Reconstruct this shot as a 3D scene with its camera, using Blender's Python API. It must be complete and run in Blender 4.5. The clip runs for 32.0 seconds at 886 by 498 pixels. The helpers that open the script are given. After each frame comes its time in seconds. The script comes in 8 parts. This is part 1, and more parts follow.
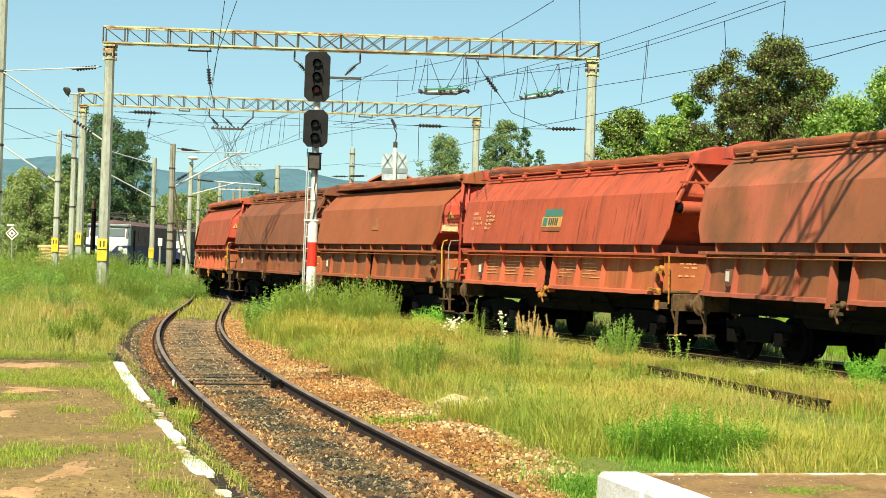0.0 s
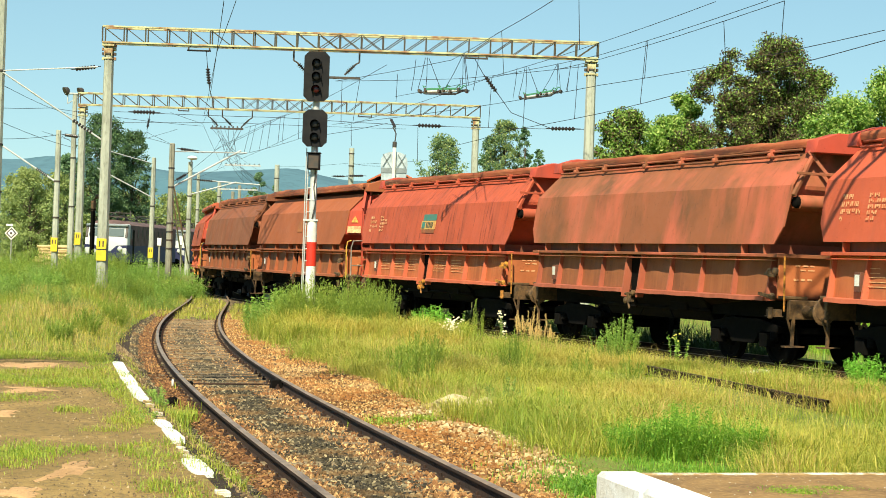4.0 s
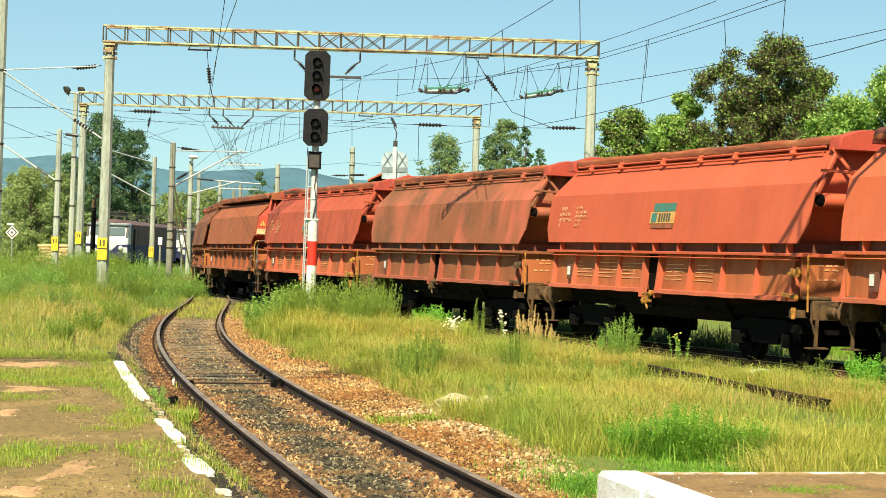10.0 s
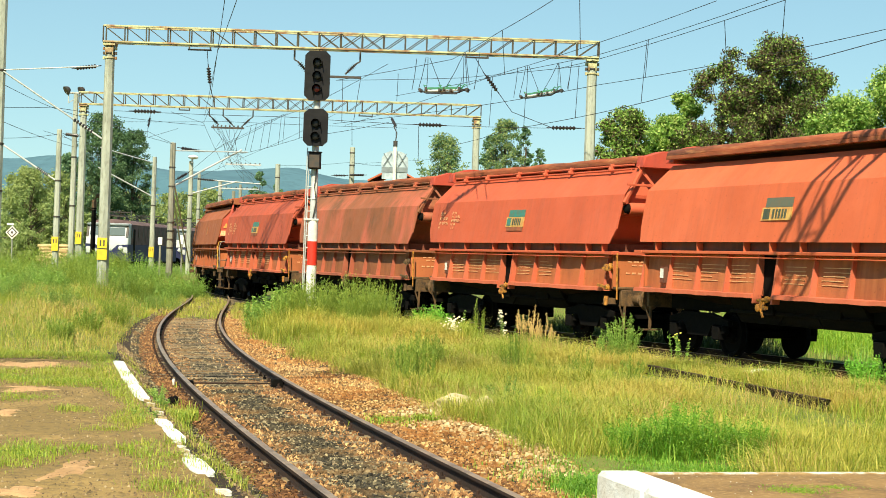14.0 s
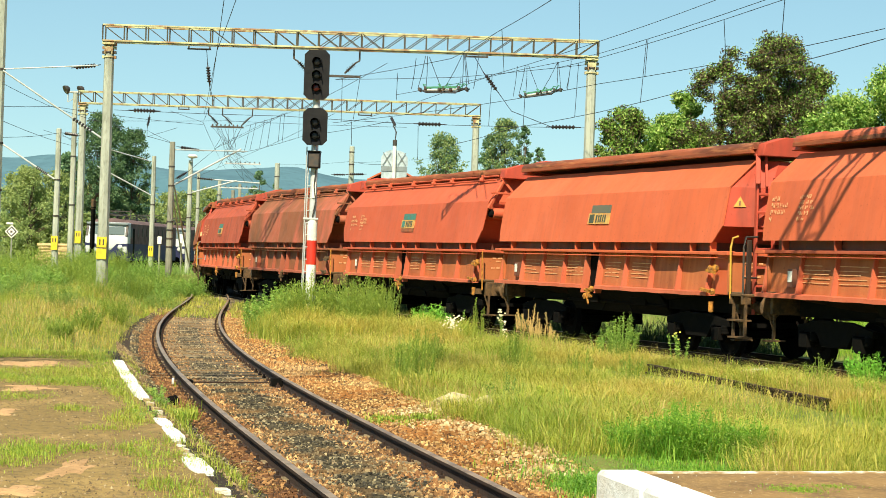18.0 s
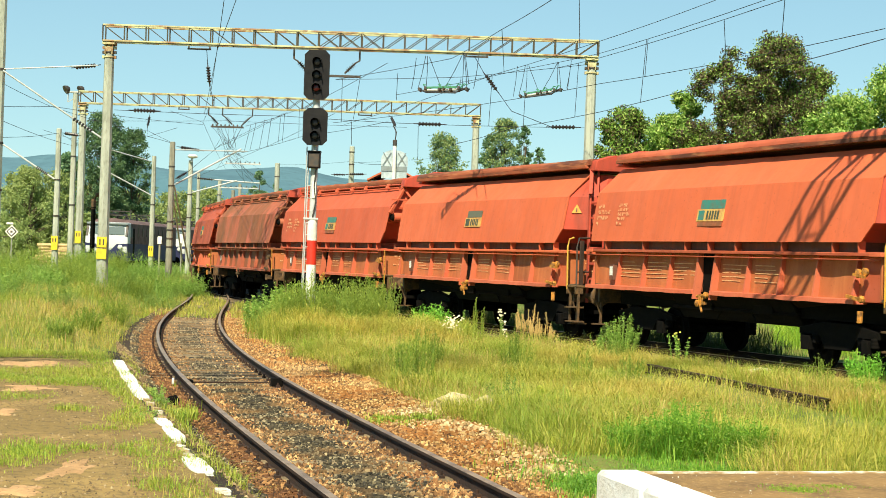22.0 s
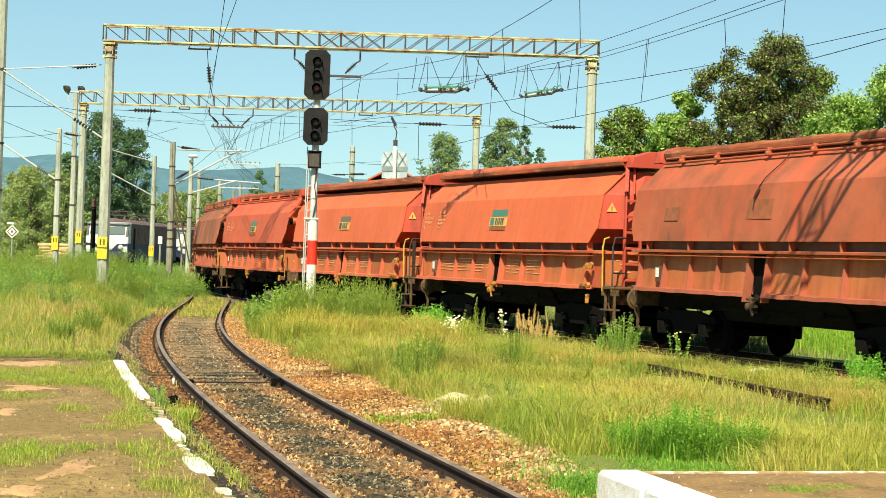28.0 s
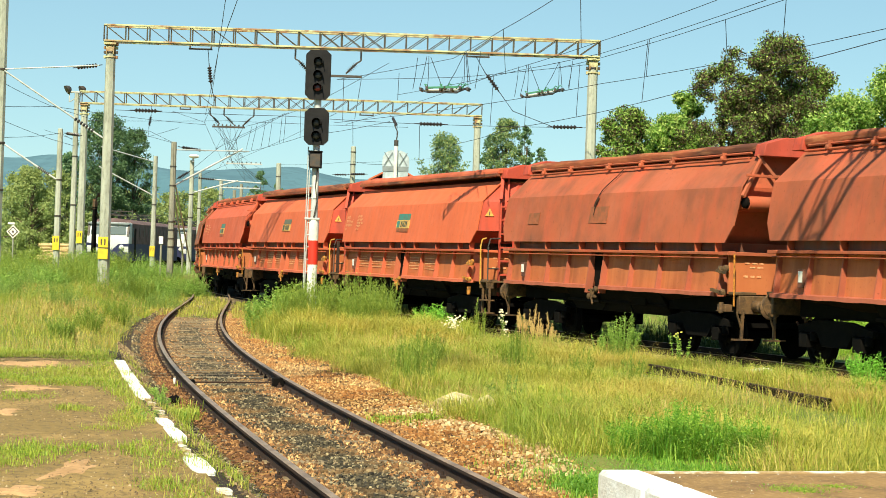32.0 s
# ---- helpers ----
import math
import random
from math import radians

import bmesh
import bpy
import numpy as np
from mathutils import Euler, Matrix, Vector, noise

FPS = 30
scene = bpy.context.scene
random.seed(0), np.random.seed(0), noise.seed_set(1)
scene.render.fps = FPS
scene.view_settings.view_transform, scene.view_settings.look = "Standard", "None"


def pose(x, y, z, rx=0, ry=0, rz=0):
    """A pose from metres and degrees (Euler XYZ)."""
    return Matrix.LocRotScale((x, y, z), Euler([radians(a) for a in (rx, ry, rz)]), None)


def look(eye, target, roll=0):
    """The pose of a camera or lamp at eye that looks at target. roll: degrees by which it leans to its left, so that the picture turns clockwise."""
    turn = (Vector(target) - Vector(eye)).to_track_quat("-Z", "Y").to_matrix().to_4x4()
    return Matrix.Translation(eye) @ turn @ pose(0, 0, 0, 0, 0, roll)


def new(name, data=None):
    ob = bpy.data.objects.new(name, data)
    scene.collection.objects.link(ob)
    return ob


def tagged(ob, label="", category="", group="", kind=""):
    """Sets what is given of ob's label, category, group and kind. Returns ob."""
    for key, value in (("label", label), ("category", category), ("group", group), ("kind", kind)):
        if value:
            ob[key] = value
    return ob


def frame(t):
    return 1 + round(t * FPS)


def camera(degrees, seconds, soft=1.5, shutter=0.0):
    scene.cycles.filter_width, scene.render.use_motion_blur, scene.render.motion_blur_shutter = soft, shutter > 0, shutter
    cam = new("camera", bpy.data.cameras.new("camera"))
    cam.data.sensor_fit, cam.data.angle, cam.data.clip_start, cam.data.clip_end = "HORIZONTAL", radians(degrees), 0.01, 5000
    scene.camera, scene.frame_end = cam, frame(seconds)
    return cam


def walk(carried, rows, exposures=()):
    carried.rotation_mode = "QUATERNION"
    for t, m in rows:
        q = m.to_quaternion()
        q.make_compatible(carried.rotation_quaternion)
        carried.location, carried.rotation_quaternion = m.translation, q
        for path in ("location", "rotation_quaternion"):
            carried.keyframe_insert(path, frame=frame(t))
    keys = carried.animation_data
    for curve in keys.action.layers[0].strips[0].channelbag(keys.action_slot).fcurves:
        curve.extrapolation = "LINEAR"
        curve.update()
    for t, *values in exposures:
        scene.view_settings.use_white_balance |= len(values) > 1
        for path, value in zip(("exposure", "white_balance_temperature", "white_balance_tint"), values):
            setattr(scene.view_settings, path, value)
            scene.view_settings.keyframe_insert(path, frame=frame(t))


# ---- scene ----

# ---------------- camera ----------------
EYE = (0.0, 0.0, 1.862)
LEAN = 1.9


def aim(dx, dy):
    # small swing of the tripod head, in thousandths of the view
    a, b = -dx / 2998.0, 0.00634 + dy / 2998.0
    return look(EYE, (100 * math.sin(a), 100 * math.cos(a), EYE[2] + 100 * math.tan(b)), LEAN)


cam = camera(29.3, 32.0, soft=0.8, shutter=0.3)
walk(cam, [(0.0, aim(0.0, 1.7)), (0.5, aim(-1.3, 1.7)), (3.5, aim(-1.3, 1.6)), (5.5, aim(-1.3, 0.3)), (6.5, aim(0, 0.1)),
           (8.0, aim(0, 0)), (14.5, aim(0, 0)), (16.5, aim(-1.0, -1.4)), (23.0, aim(-0.8, -1.4)), (24.2, aim(0, -1.5)),
           (29.3, aim(0, -1.5)), (30.2, aim(1.4, -1.5)), (32.0, aim(1.5, -1.5))],
     [(0.0, 0.72, 6700, 5), (32.0, 0.72, 6700, 5)])

# ---------------- world and sun ----------------
SUN_EL, SUN_AZ = 46.0, 13.0     # the light travels away from the camera and a little to the right
world = bpy.data.worlds.new("world")
scene.world = world
world.use_nodes = True
wn = world.node_tree.nodes
wl = world.node_tree.links
sky = wn.new("ShaderNodeTexSky")
sky.sky_type, sky.sun_disc = "NISHITA", False
sky.sun_elevation, sky.sun_rotation = radians(SUN_EL), radians(180 + SUN_AZ)
sky.air_density, sky.dust_density, sky.ozone_density, sky.altitude = 1.0, 0.0, 0.6, 800
even = wn.new("ShaderNodeGamma")          # a summer haze evens the sky out
even.inputs[1].default_value = 0.55
wl.new(sky.outputs[0], even.inputs[0])
tint = wn.new("ShaderNodeMix")
tint.data_type, tint.blend_type = "RGBA", "MULTIPLY"
tint.inputs[0].default_value = 1.0
tint.inputs[7].default_value = (0.71, 1.0, 1.10, 1.0)
wl.new(even.outputs[0], tint.inputs[6])
wl.new(tint.outputs[2], wn["Background"].inputs[0])
wn["Background"].inputs[1].default_value = 0.158
sun = new("sun", bpy.data.lights.new("sun", "SUN"))
sun.data.energy, sun.data.angle, sun.data.color = 5.0, radians(0.6), (1.0, 0.90, 0.68)
sun.matrix_world = look((0, 0, 30), (math.sin(radians(SUN_AZ)) * math.cos(radians(SUN_EL)), math.cos(radians(SUN_AZ)) * math.cos(radians(SUN_EL)), 30 - math.sin(radians(SUN_EL))))


# ---------------- materials ----------------
def srgb(r, g, b):
    return tuple(((c / 255 + 0.055) / 1.055) ** 2.4 if c > 10 else c / 3300 for c in (r, g, b)) + (1.0,)


def material(name, base, rough=0.7, metal=0.0, second=None, scale=3.0, amount=0.5, third=None, fine=40.0, fine_amount=0.25,
             bump=0.2, bump_scale=60.0, spec=0.5, stretch=(1, 1, 1), island=0.0, each=0.0, detail=6.0, coat=0.0, lo=0.42, hi=0.62):
    """A weathered surface: base colour, a second colour in patches, a third in fine grain, and relief."""
    m = bpy.data.materials.new(name)
    m.use_nodes = True
    n, l = m.node_tree.nodes, m.node_tree.links
    p = n["Principled BSDF"]
    p.inputs["Roughness"].default_value, p.inputs["Metallic"].default_value = rough, metal
    p.inputs["Coat Weight"].default_value = coat
    p.inputs["Specular IOR Level"].default_value = spec
    tc = n.new("ShaderNodeTexCoord")
    mp = n.new("ShaderNodeMapping")
    mp.inputs["Scale"].default_value = stretch
    l.new(tc.outputs["Object"], mp.inputs[0])
    oi = n.new("ShaderNodeObjectInfo")
    shift = n.new("ShaderNodeVectorMath")
    shift.operation = "SCALE"
    shift.inputs[0].default_value = (37.0, 11.0, 23.0)
    l.new(oi.outputs["Random"], shift.inputs["Scale"])
    add = n.new("ShaderNodeVectorMath")
    l.new(mp.outputs[0], add.inputs[0])
    l.new(shift.outputs[0], add.inputs[1])

    def noise_at(sc, det):
        t = n.new("ShaderNodeTexNoise")
        t.inputs["Scale"].default_value, t.inputs["Detail"].default_value = sc, det
        t.inputs["Roughness"].default_value = 0.62
        l.new(add.outputs[0], t.inputs["Vector"])
        return t.outputs[0]

    def mix(a, b, fac):
        x = n.new("ShaderNodeMix")
        x.data_type = "RGBA"
        for sock, v in ((x.inputs[6], a), (x.inputs[7], b), (x.inputs[0], fac)):
            if isinstance(v, (tuple, float, int)):
                sock.default_value = v
            else:
                l.new(v, sock)
        return x.outputs[2]

    def ramp(v, a, b, top=1.0):
        r = n.new("ShaderNodeMapRange")
        r.inputs[1].default_value, r.inputs[2].default_value, r.inputs[4].default_value = a, b, top
        l.new(v, r.inputs[0])
        return r.outputs[0]

    col = base
    if second:
        col = mix(col, second, ramp(noise_at(scale, detail), lo, hi, amount))
    grain = noise_at(fine, 4.0)
    if third:
        col = mix(col, third, ramp(grain, 0.5, 0.72, fine_amount))
    if island or each:
        hv = n.new("ShaderNodeHueSaturation")
        if isinstance(col, tuple):
            hv.inputs["Color"].default_value = col
        else:
            l.new(col, hv.inputs["Color"])
        r = n.new("ShaderNodeMapRange")
        k = island or each
        r.inputs[3].default_value, r.inputs[4].default_value = 1 - k, 1 + k
        if island:
            g = n.new("ShaderNodeNewGeometry")
            l.new(g.outputs["Random Per Island"], r.inputs[0])
        else:
            l.new(oi.outputs["Random"], r.inputs[0])
        l.new(r.outputs[0], hv.inputs["Value"])
        col = hv.outputs[0]
    if isinstance(col, tuple):
        p.inputs["Base Color"].default_value = col
    else:
        l.new(col, p.inputs["Base Color"])
    if bump:
        b = n.new("ShaderNodeBump")
        b.inputs["Strength"].default_value, b.inputs["Distance"].default_value = bump, 0.02
        l.new(noise_at(bump_scale, 5.0), b.inputs["Height"])
        l.new(b.outputs[0], p.inputs["Normal"])
    return m


def leafy(name, a, b, c, trans=0.25, patches=(), rough=0.6, middle=0.5, relief=0.0):
    """Leaves, blades and loose stones: colour by island between a, b and c; patches (colour, scale, low, high, amount) tint whole areas."""
    m = bpy.data.materials.new(name)
    m.use_nodes = True
    n, l = m.node_tree.nodes, m.node_tree.links
    p = n["Principled BSDF"]
    g = n.new("ShaderNodeNewGeometry")
    r = n.new("ShaderNodeValToRGB")
    e = r.color_ramp.elements
    e[0].color, e[1].color = a, c
    mid = e.new(middle)
    mid.color = b
    l.new(g.outputs["Random Per Island"], r.inputs[0])
    col = r.outputs[0]
    tc = n.new("ShaderNodeTexCoord")
    for k, (tone, scale, lo, hi, amount) in enumerate(patches):
        t, mr, x, mp = n.new("ShaderNodeTexNoise"), n.new("ShaderNodeMapRange"), n.new("ShaderNodeMix"), n.new("ShaderNodeMapping")
        mp.inputs["Location"].default_value = (17.0 * k, 5.0 * k, 0)
        l.new(tc.outputs["Object"], mp.inputs[0])
        t.inputs["Scale"].default_value, t.inputs["Detail"].default_value = scale, 4.0
        l.new(mp.outputs[0], t.inputs["Vector"])
        mr.inputs[1].default_value, mr.inputs[2].default_value, mr.inputs[4].default_value = lo, hi, amount
        l.new(t.outputs[0], mr.inputs[0])
        x.data_type = "RGBA"
        l.new(mr.outputs[0], x.inputs[0])
        l.new(col, x.inputs[6])
        x.inputs[7].default_value = tone
        col = x.outputs[2]
    l.new(col, p.inputs["Base Color"])
    p.inputs["Roughness"].default_value = rough
    if relief:
        bp, t = n.new("ShaderNodeBump"), n.new("ShaderNodeTexNoise")
        t.inputs["Scale"].default_value, t.inputs["Detail"].default_value = 45.0, 4.0
        l.new(tc.outputs["Object"], t.inputs["Vector"])
        bp.inputs["Strength"].default_value, bp.inputs["Distance"].default_value = relief, 0.02
        l.new(t.outputs[0], bp.inputs["Height"])
        l.new(bp.outputs[0], p.inputs["Normal"])
    if trans:
        tr, ad = n.new("ShaderNodeBsdfTranslucent"), n.new("ShaderNodeMixShader")
        l.new(col, tr.inputs[0])
        ad.inputs[0].default_value = trans
        l.new(p.outputs[0], ad.inputs[1])
        l.new(tr.outputs[0], ad.inputs[2])
        l.new(ad.outputs[0], n["Material Output"].inputs[0])
    return m


def paint(name, base, dirt, run, patches, runs, bleach=0.25, width=5.0, drips=0.0):
    """Sun-bleached wagon paint with dust patches, vertical rust runs and chips."""
    m = bpy.data.materials.new(name)
    m.use_nodes = True
    n, l = m.node_tree.nodes, m.node_tree.links
    p = n["Principled BSDF"]
    tc, oi, sh, ad = n.new("ShaderNodeTexCoord"), n.new("ShaderNodeObjectInfo"), n.new("ShaderNodeVectorMath"), n.new("ShaderNodeVectorMath")
    sh.operation = "SCALE"
    sh.inputs[0].default_value = (41.0, 3.0, 7.0)
    l.new(oi.outputs["Random"], sh.inputs["Scale"])
    l.new(tc.outputs["Object"], ad.inputs[0])
    l.new(sh.outputs[0], ad.inputs[1])

    def field(scale, stretch, a, b, top, detail=6.0):
        mp, t, r = n.new("ShaderNodeMapping"), n.new("ShaderNodeTexNoise"), n.new("ShaderNodeMapRange")
        mp.inputs["Scale"].default_value = stretch
        l.new(ad.outputs[0], mp.inputs[0])
        l.new(mp.outputs[0], t.inputs["Vector"])
        t.inputs["Scale"].default_value, t.inputs["Detail"].default_value, t.inputs["Roughness"].default_value = scale, detail, 0.6
        r.inputs[1].default_value, r.inputs[2].default_value, r.inputs[4].default_value = a, b, top
        l.new(t.outputs[0], r.inputs[0])
        return r.outputs[0]

    def mix(c, d, fac):
        x = n.new("ShaderNodeMix")
        x.data_type = "RGBA"
        l.new(fac, x.inputs[0])
        x.inputs[7].default_value = d
        if isinstance(c, tuple):
            x.inputs[6].default_value = c
        else:
            l.new(c, x.inputs[6])
        return x.outputs[2]

    pale = tuple(min(1.0, c * 1.25 + 0.05) for c in base[:3]) + (1.0,)
    col = mix(base, pale, field(0.45, (1, 1, 1), 0.45, 0.7, bleach, 3.0))
    col = mix(col, dirt, field(0.8, (1, 0.6, 0.8), 0.44, 0.70, patches))
    col = mix(col, run, field(1.0, (width, 1.0, 0.22), 0.48, 0.66, runs, 5.0))
    col = mix(col, tuple(c * 0.45 for c in dirt[:3]) + (1.0,), field(1.0, (13.0, 2.0, 1.1), 0.66 - 0.08 * drips, 0.78 - 0.1 * drips, 0.5 * runs + 0.45 * drips, 3.0))
    col = mix(col, tuple(c * 0.6 for c in dirt[:3]) + (1.0,), field(16.0, (1, 1, 1), 0.64, 0.72, 0.5, 3.0))
    l.new(col, p.inputs["Base Color"])
    rough = field(2.0, (1, 1, 1), 0.3, 0.7, 0.9)
    rough.node.inputs[3].default_value = 0.62
    l.new(rough, p.inputs["Roughness"])
    bp, t = n.new("ShaderNodeBump"), n.new("ShaderNodeTexNoise")
    t.inputs["Scale"].default_value, t.inputs["Detail"].default_value = 5.0, 6.0
    l.new(ad.outputs[0], t.inputs["Vector"])
    bp.inputs["Strength"].default_value, bp.inputs["Distance"].default_value = 0.25, 0.02
    l.new(t.outputs[0], bp.inputs["Height"])
    l.new(bp.outputs[0], p.inputs["Normal"])
    return m


M_ORANGE = paint("orange_red_paint", srgb(178, 82, 52), srgb(150, 68, 44), srgb(136, 68, 46), 0.75, 0.5)
M_STREAK = paint("streaked_orange_paint", srgb(180, 80, 52), srgb(150, 66, 44), srgb(132, 66, 46), 0.7, 0.5, drips=1.0)
M_ORANGE2 = paint("bright_orange_paint", srgb(204, 98, 60), srgb(184, 86, 53), srgb(168, 84, 55), 0.6, 0.3, drips=0.22)
M_ORANGE3 = paint("smooth_orange_red_paint", srgb(194, 88, 57), srgb(172, 77, 51), srgb(160, 80, 55), 0.6, 0.3, drips=0.1)
M_BROWN = paint("rusty_brown_paint", srgb(134, 78, 48), srgb(104, 64, 42), srgb(156, 80, 48), 0.9, 0.6, width=2.2, drips=0.5)
M_BROWN2 = paint("brown_red_paint", srgb(168, 86, 55), srgb(114, 68, 46), srgb(190, 84, 54), 0.95, 0.65, width=1.3, drips=0.25)
M_RIBB = paint("dulled_red_rib_paint", srgb(164, 86, 62), srgb(120, 68, 48), srgb(184, 104, 78), 0.7, 0.4)
M_RIB = paint("dusty_red_rib", srgb(190, 94, 64), srgb(158, 80, 55), srgb(198, 116, 82), 0.7, 0.4)
M_BROWN3 = paint("blotched_brown_paint", srgb(144, 84, 54), srgb(98, 68, 42), srgb(198, 100, 76), 1.0, 0.75, width=1.0, drips=0.35)
M_BROWN4 = paint("even_dark_brown_paint", srgb(158, 86, 50), srgb(134, 74, 44), srgb(168, 90, 52), 0.8, 0.4, width=1.6, drips=0.1)
M_DARKBROWN = paint("dark_brown_paint", srgb(108, 66, 50), srgb(80, 54, 44), srgb(130, 68, 48), 0.9, 0.8)
M_RED = paint("red_end_paint", srgb(184, 70, 49), srgb(148, 58, 43), srgb(110, 58, 44), 0.7, 0.5)
M_PANELB = paint("dusty_brown_panel", srgb(140, 82, 48), srgb(108, 66, 42), srgb(162, 98, 58), 0.85, 0.5)
M_PANEL = paint("dusty_orange_panel", srgb(174, 96, 54), srgb(130, 72, 42), srgb(196, 118, 70), 0.85, 0.5)
M_FLAP = paint("sunburnt_orange_roof_paint", srgb(186, 88, 56), srgb(128, 66, 44), srgb(206, 112, 76), 0.7, 0.5, width=1.0, drips=0.2)
M_RUSTBEAM = material("rusted_roof_edge", srgb(156, 80, 48), 0.8, second=srgb(86, 48, 34), scale=2.6, amount=0.95, third=srgb(204, 138, 90), fine=9,
                      fine_amount=0.5, bump=0.5, bump_scale=14, stretch=(0.16, 1, 1))
# next two near-black: deep shade under the wagons is put into their colour
M_UNDER = material("grimy_shade_tinted_underframe", srgb(22, 18, 16), 0.95, second=srgb(15, 13, 12), scale=4, amount=0.8, third=srgb(40, 32, 26), fine=14, fine_amount=0.3, bump=0.3, bump_scale=30, spec=0.12)
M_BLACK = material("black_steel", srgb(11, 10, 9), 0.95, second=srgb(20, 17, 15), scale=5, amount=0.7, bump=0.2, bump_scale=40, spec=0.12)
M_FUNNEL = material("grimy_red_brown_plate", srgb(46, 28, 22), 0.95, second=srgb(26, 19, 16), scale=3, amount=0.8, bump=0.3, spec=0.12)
M_TARGET = material("pale_grey_paint", srgb(176, 190, 196), 0.7, second=srgb(136, 150, 158), scale=3, amount=0.7, bump=0.1)
M_DIRT = material("bare_tan_dirt", srgb(196, 154, 108), 0.95, second=srgb(166, 128, 86), scale=2.5, amount=0.8, third=srgb(120, 96, 66), fine=18, fine_amount=0.6, bump=0.6, bump_scale=35)
M_GREASE = material("greasy_brown_steel", srgb(98, 72, 44), 0.75, second=srgb(54, 41, 29), scale=6, amount=0.9, third=srgb(140, 108, 66), fine=22, fine_amount=0.4, bump=0.4, bump_scale=35)
M_AMBER = material("amber_paint", srgb(196, 130, 46), 0.65, second=srgb(84, 60, 36), scale=11, amount=0.85, bump=0.25, bump_scale=50)
M_YELLOW = material("yellow_paint", srgb(206, 158, 60), 0.6, second=srgb(160, 112, 48), scale=7, amount=0.6, bump=0.1)
M_GREYRAIL = material("grey_handrail", srgb(150, 140, 130), 0.5, second=srgb(110, 96, 86), scale=8, amount=0.6, bump=0.1)
M_CREAM = material("faded_cream_lettering", srgb(224, 172, 124), 0.7, second=srgb(202, 116, 78), scale=14, amount=0.9, bump=0.0)
M_OCHRE = material("ochre_lettering", srgb(226, 180, 130), 0.7, second=srgb(196, 130, 84), scale=6, amount=0.6, bump=0.0)
M_FADEDSIGN = material("faded_yellow_sign", srgb(218, 150, 66), 0.7, second=srgb(196, 108, 62), scale=9, amount=0.6, bump=0.0)
M_TEAL = material("teal_decal", srgb(54, 124, 114), 0.6, second=srgb(100, 100, 80), scale=7, amount=0.7, bump=0.0)
M_GREYTEAL = material("faded_grey_decal", srgb(92, 98, 84), 0.6, second=srgb(120, 96, 74), scale=6, amount=0.5, bump=0.0)
M_DECALY = material("yellow_decal", srgb(204, 166, 92), 0.6, second=srgb(186, 118, 70), scale=9, amount=0.75, bump=0.0)
M_DECALD = material("dark_decal_bar", srgb(62, 74, 60), 0.6, second=srgb(96, 84, 60), scale=9, amount=0.5, bump=0.0)
M_GHOST = material("ghost_of_yellow_decal", srgb(168, 104, 58), 0.75, second=srgb(138, 82, 54), scale=5, amount=0.9, bump=0.0)
M_FADED = material("worn_dark_decal", srgb(128, 78, 50), 0.75, second=srgb(168, 88, 56), scale=5, amount=0.85, bump=0.0)
M_WHITE = material("white_paint", srgb(232, 230, 224), 0.6, second=srgb(196, 192, 182), scale=3, amount=0.6, third=srgb(150, 146, 136), fine=25, fine_amount=0.35, bump=0.15)
M_SIGNRED = material("red_paint", srgb(214, 52, 34), 0.5, second=srgb(188, 44, 30), scale=4, amount=0.5, bump=0.05)
M_SIGNAL = material("black_signal_paint", srgb(24, 24, 27), 0.7, second=srgb(38, 37, 38), scale=3, amount=0.7, bump=0.1, spec=0.2)
M_LENS = material("dark_lens_glass", srgb(12, 12, 14), 0.45, bump=0.0)
M_LENSRED = material("dull_red_lens", srgb(60, 14, 15), 0.25, bump=0.0)
M_CONCRETE = material("weathered_concrete", srgb(172, 176, 162), 0.9, second=srgb(136, 139, 126), scale=2.0, amount=0.8, third=srgb(108, 106, 92), fine=16, fine_amount=0.4, bump=0.3, bump_scale=30, stretch=(1, 1, 0.3))
M_CONCRETE2 = material("grey_concrete", srgb(148, 146, 130), 0.9, second=srgb(118, 116, 104), scale=2.5, amount=0.8, third=srgb(92, 90, 80), fine=16, fine_amount=0.4, bump=0.3, bump_scale=30, stretch=(1, 1, 0.3))
M_CHORD = material("flaking_yellow_steel", srgb(184, 184, 142), 0.75, second=srgb(138, 84, 54), scale=2.0, amount=0.85, third=srgb(150, 140, 100), fine=12, fine_amount=0.5, bump=0.25, bump_scale=25, lo=0.46, hi=0.6)
M_STRUT = material("dark_lattice_steel", srgb(72, 68, 54), 0.75, second=srgb(50, 42, 34), scale=3, amount=0.8, bump=0.15)
M_GREYPAINT = material("grey_paint", srgb(126, 136, 140), 0.7, second=srgb(104, 112, 114), scale=4, amount=0.6, bump=0.1)
M_IRON = material("dark_iron_fitting", srgb(58, 56, 54), 0.6, second=srgb(86, 66, 50), scale=6, amount=0.6, bump=0.2)
M_INSUL = material("brown_porcelain", srgb(44, 38, 38), 0.3, second=srgb(64, 58, 56), scale=5, amount=0.4, bump=0.0)
M_WIRE = material("dark_copper_wire", srgb(46, 48, 52), 0.6, bump=0.0, spec=0.3)
M_GALV = material("galvanised_steel", srgb(186, 190, 190), 0.5, second=srgb(150, 152, 150), scale=5, amount=0.6, bump=0.1)
M_GREEN = material("green_fitting", srgb(58, 128, 92), 0.5, second=srgb(50, 96, 72), scale=6, amount=0.5, bump=0.1)
M_PLATE = material("yellow_number_plate", srgb(220, 190, 44), 0.6, second=srgb(184, 154, 46), scale=8, amount=0.5, bump=0.05)
M_RAILTOP = material("polished_rail_head", srgb(166, 140, 114), 0.40, 0.3, second=srgb(100, 78, 60), scale=3, amount=0.7, bump=0.05)
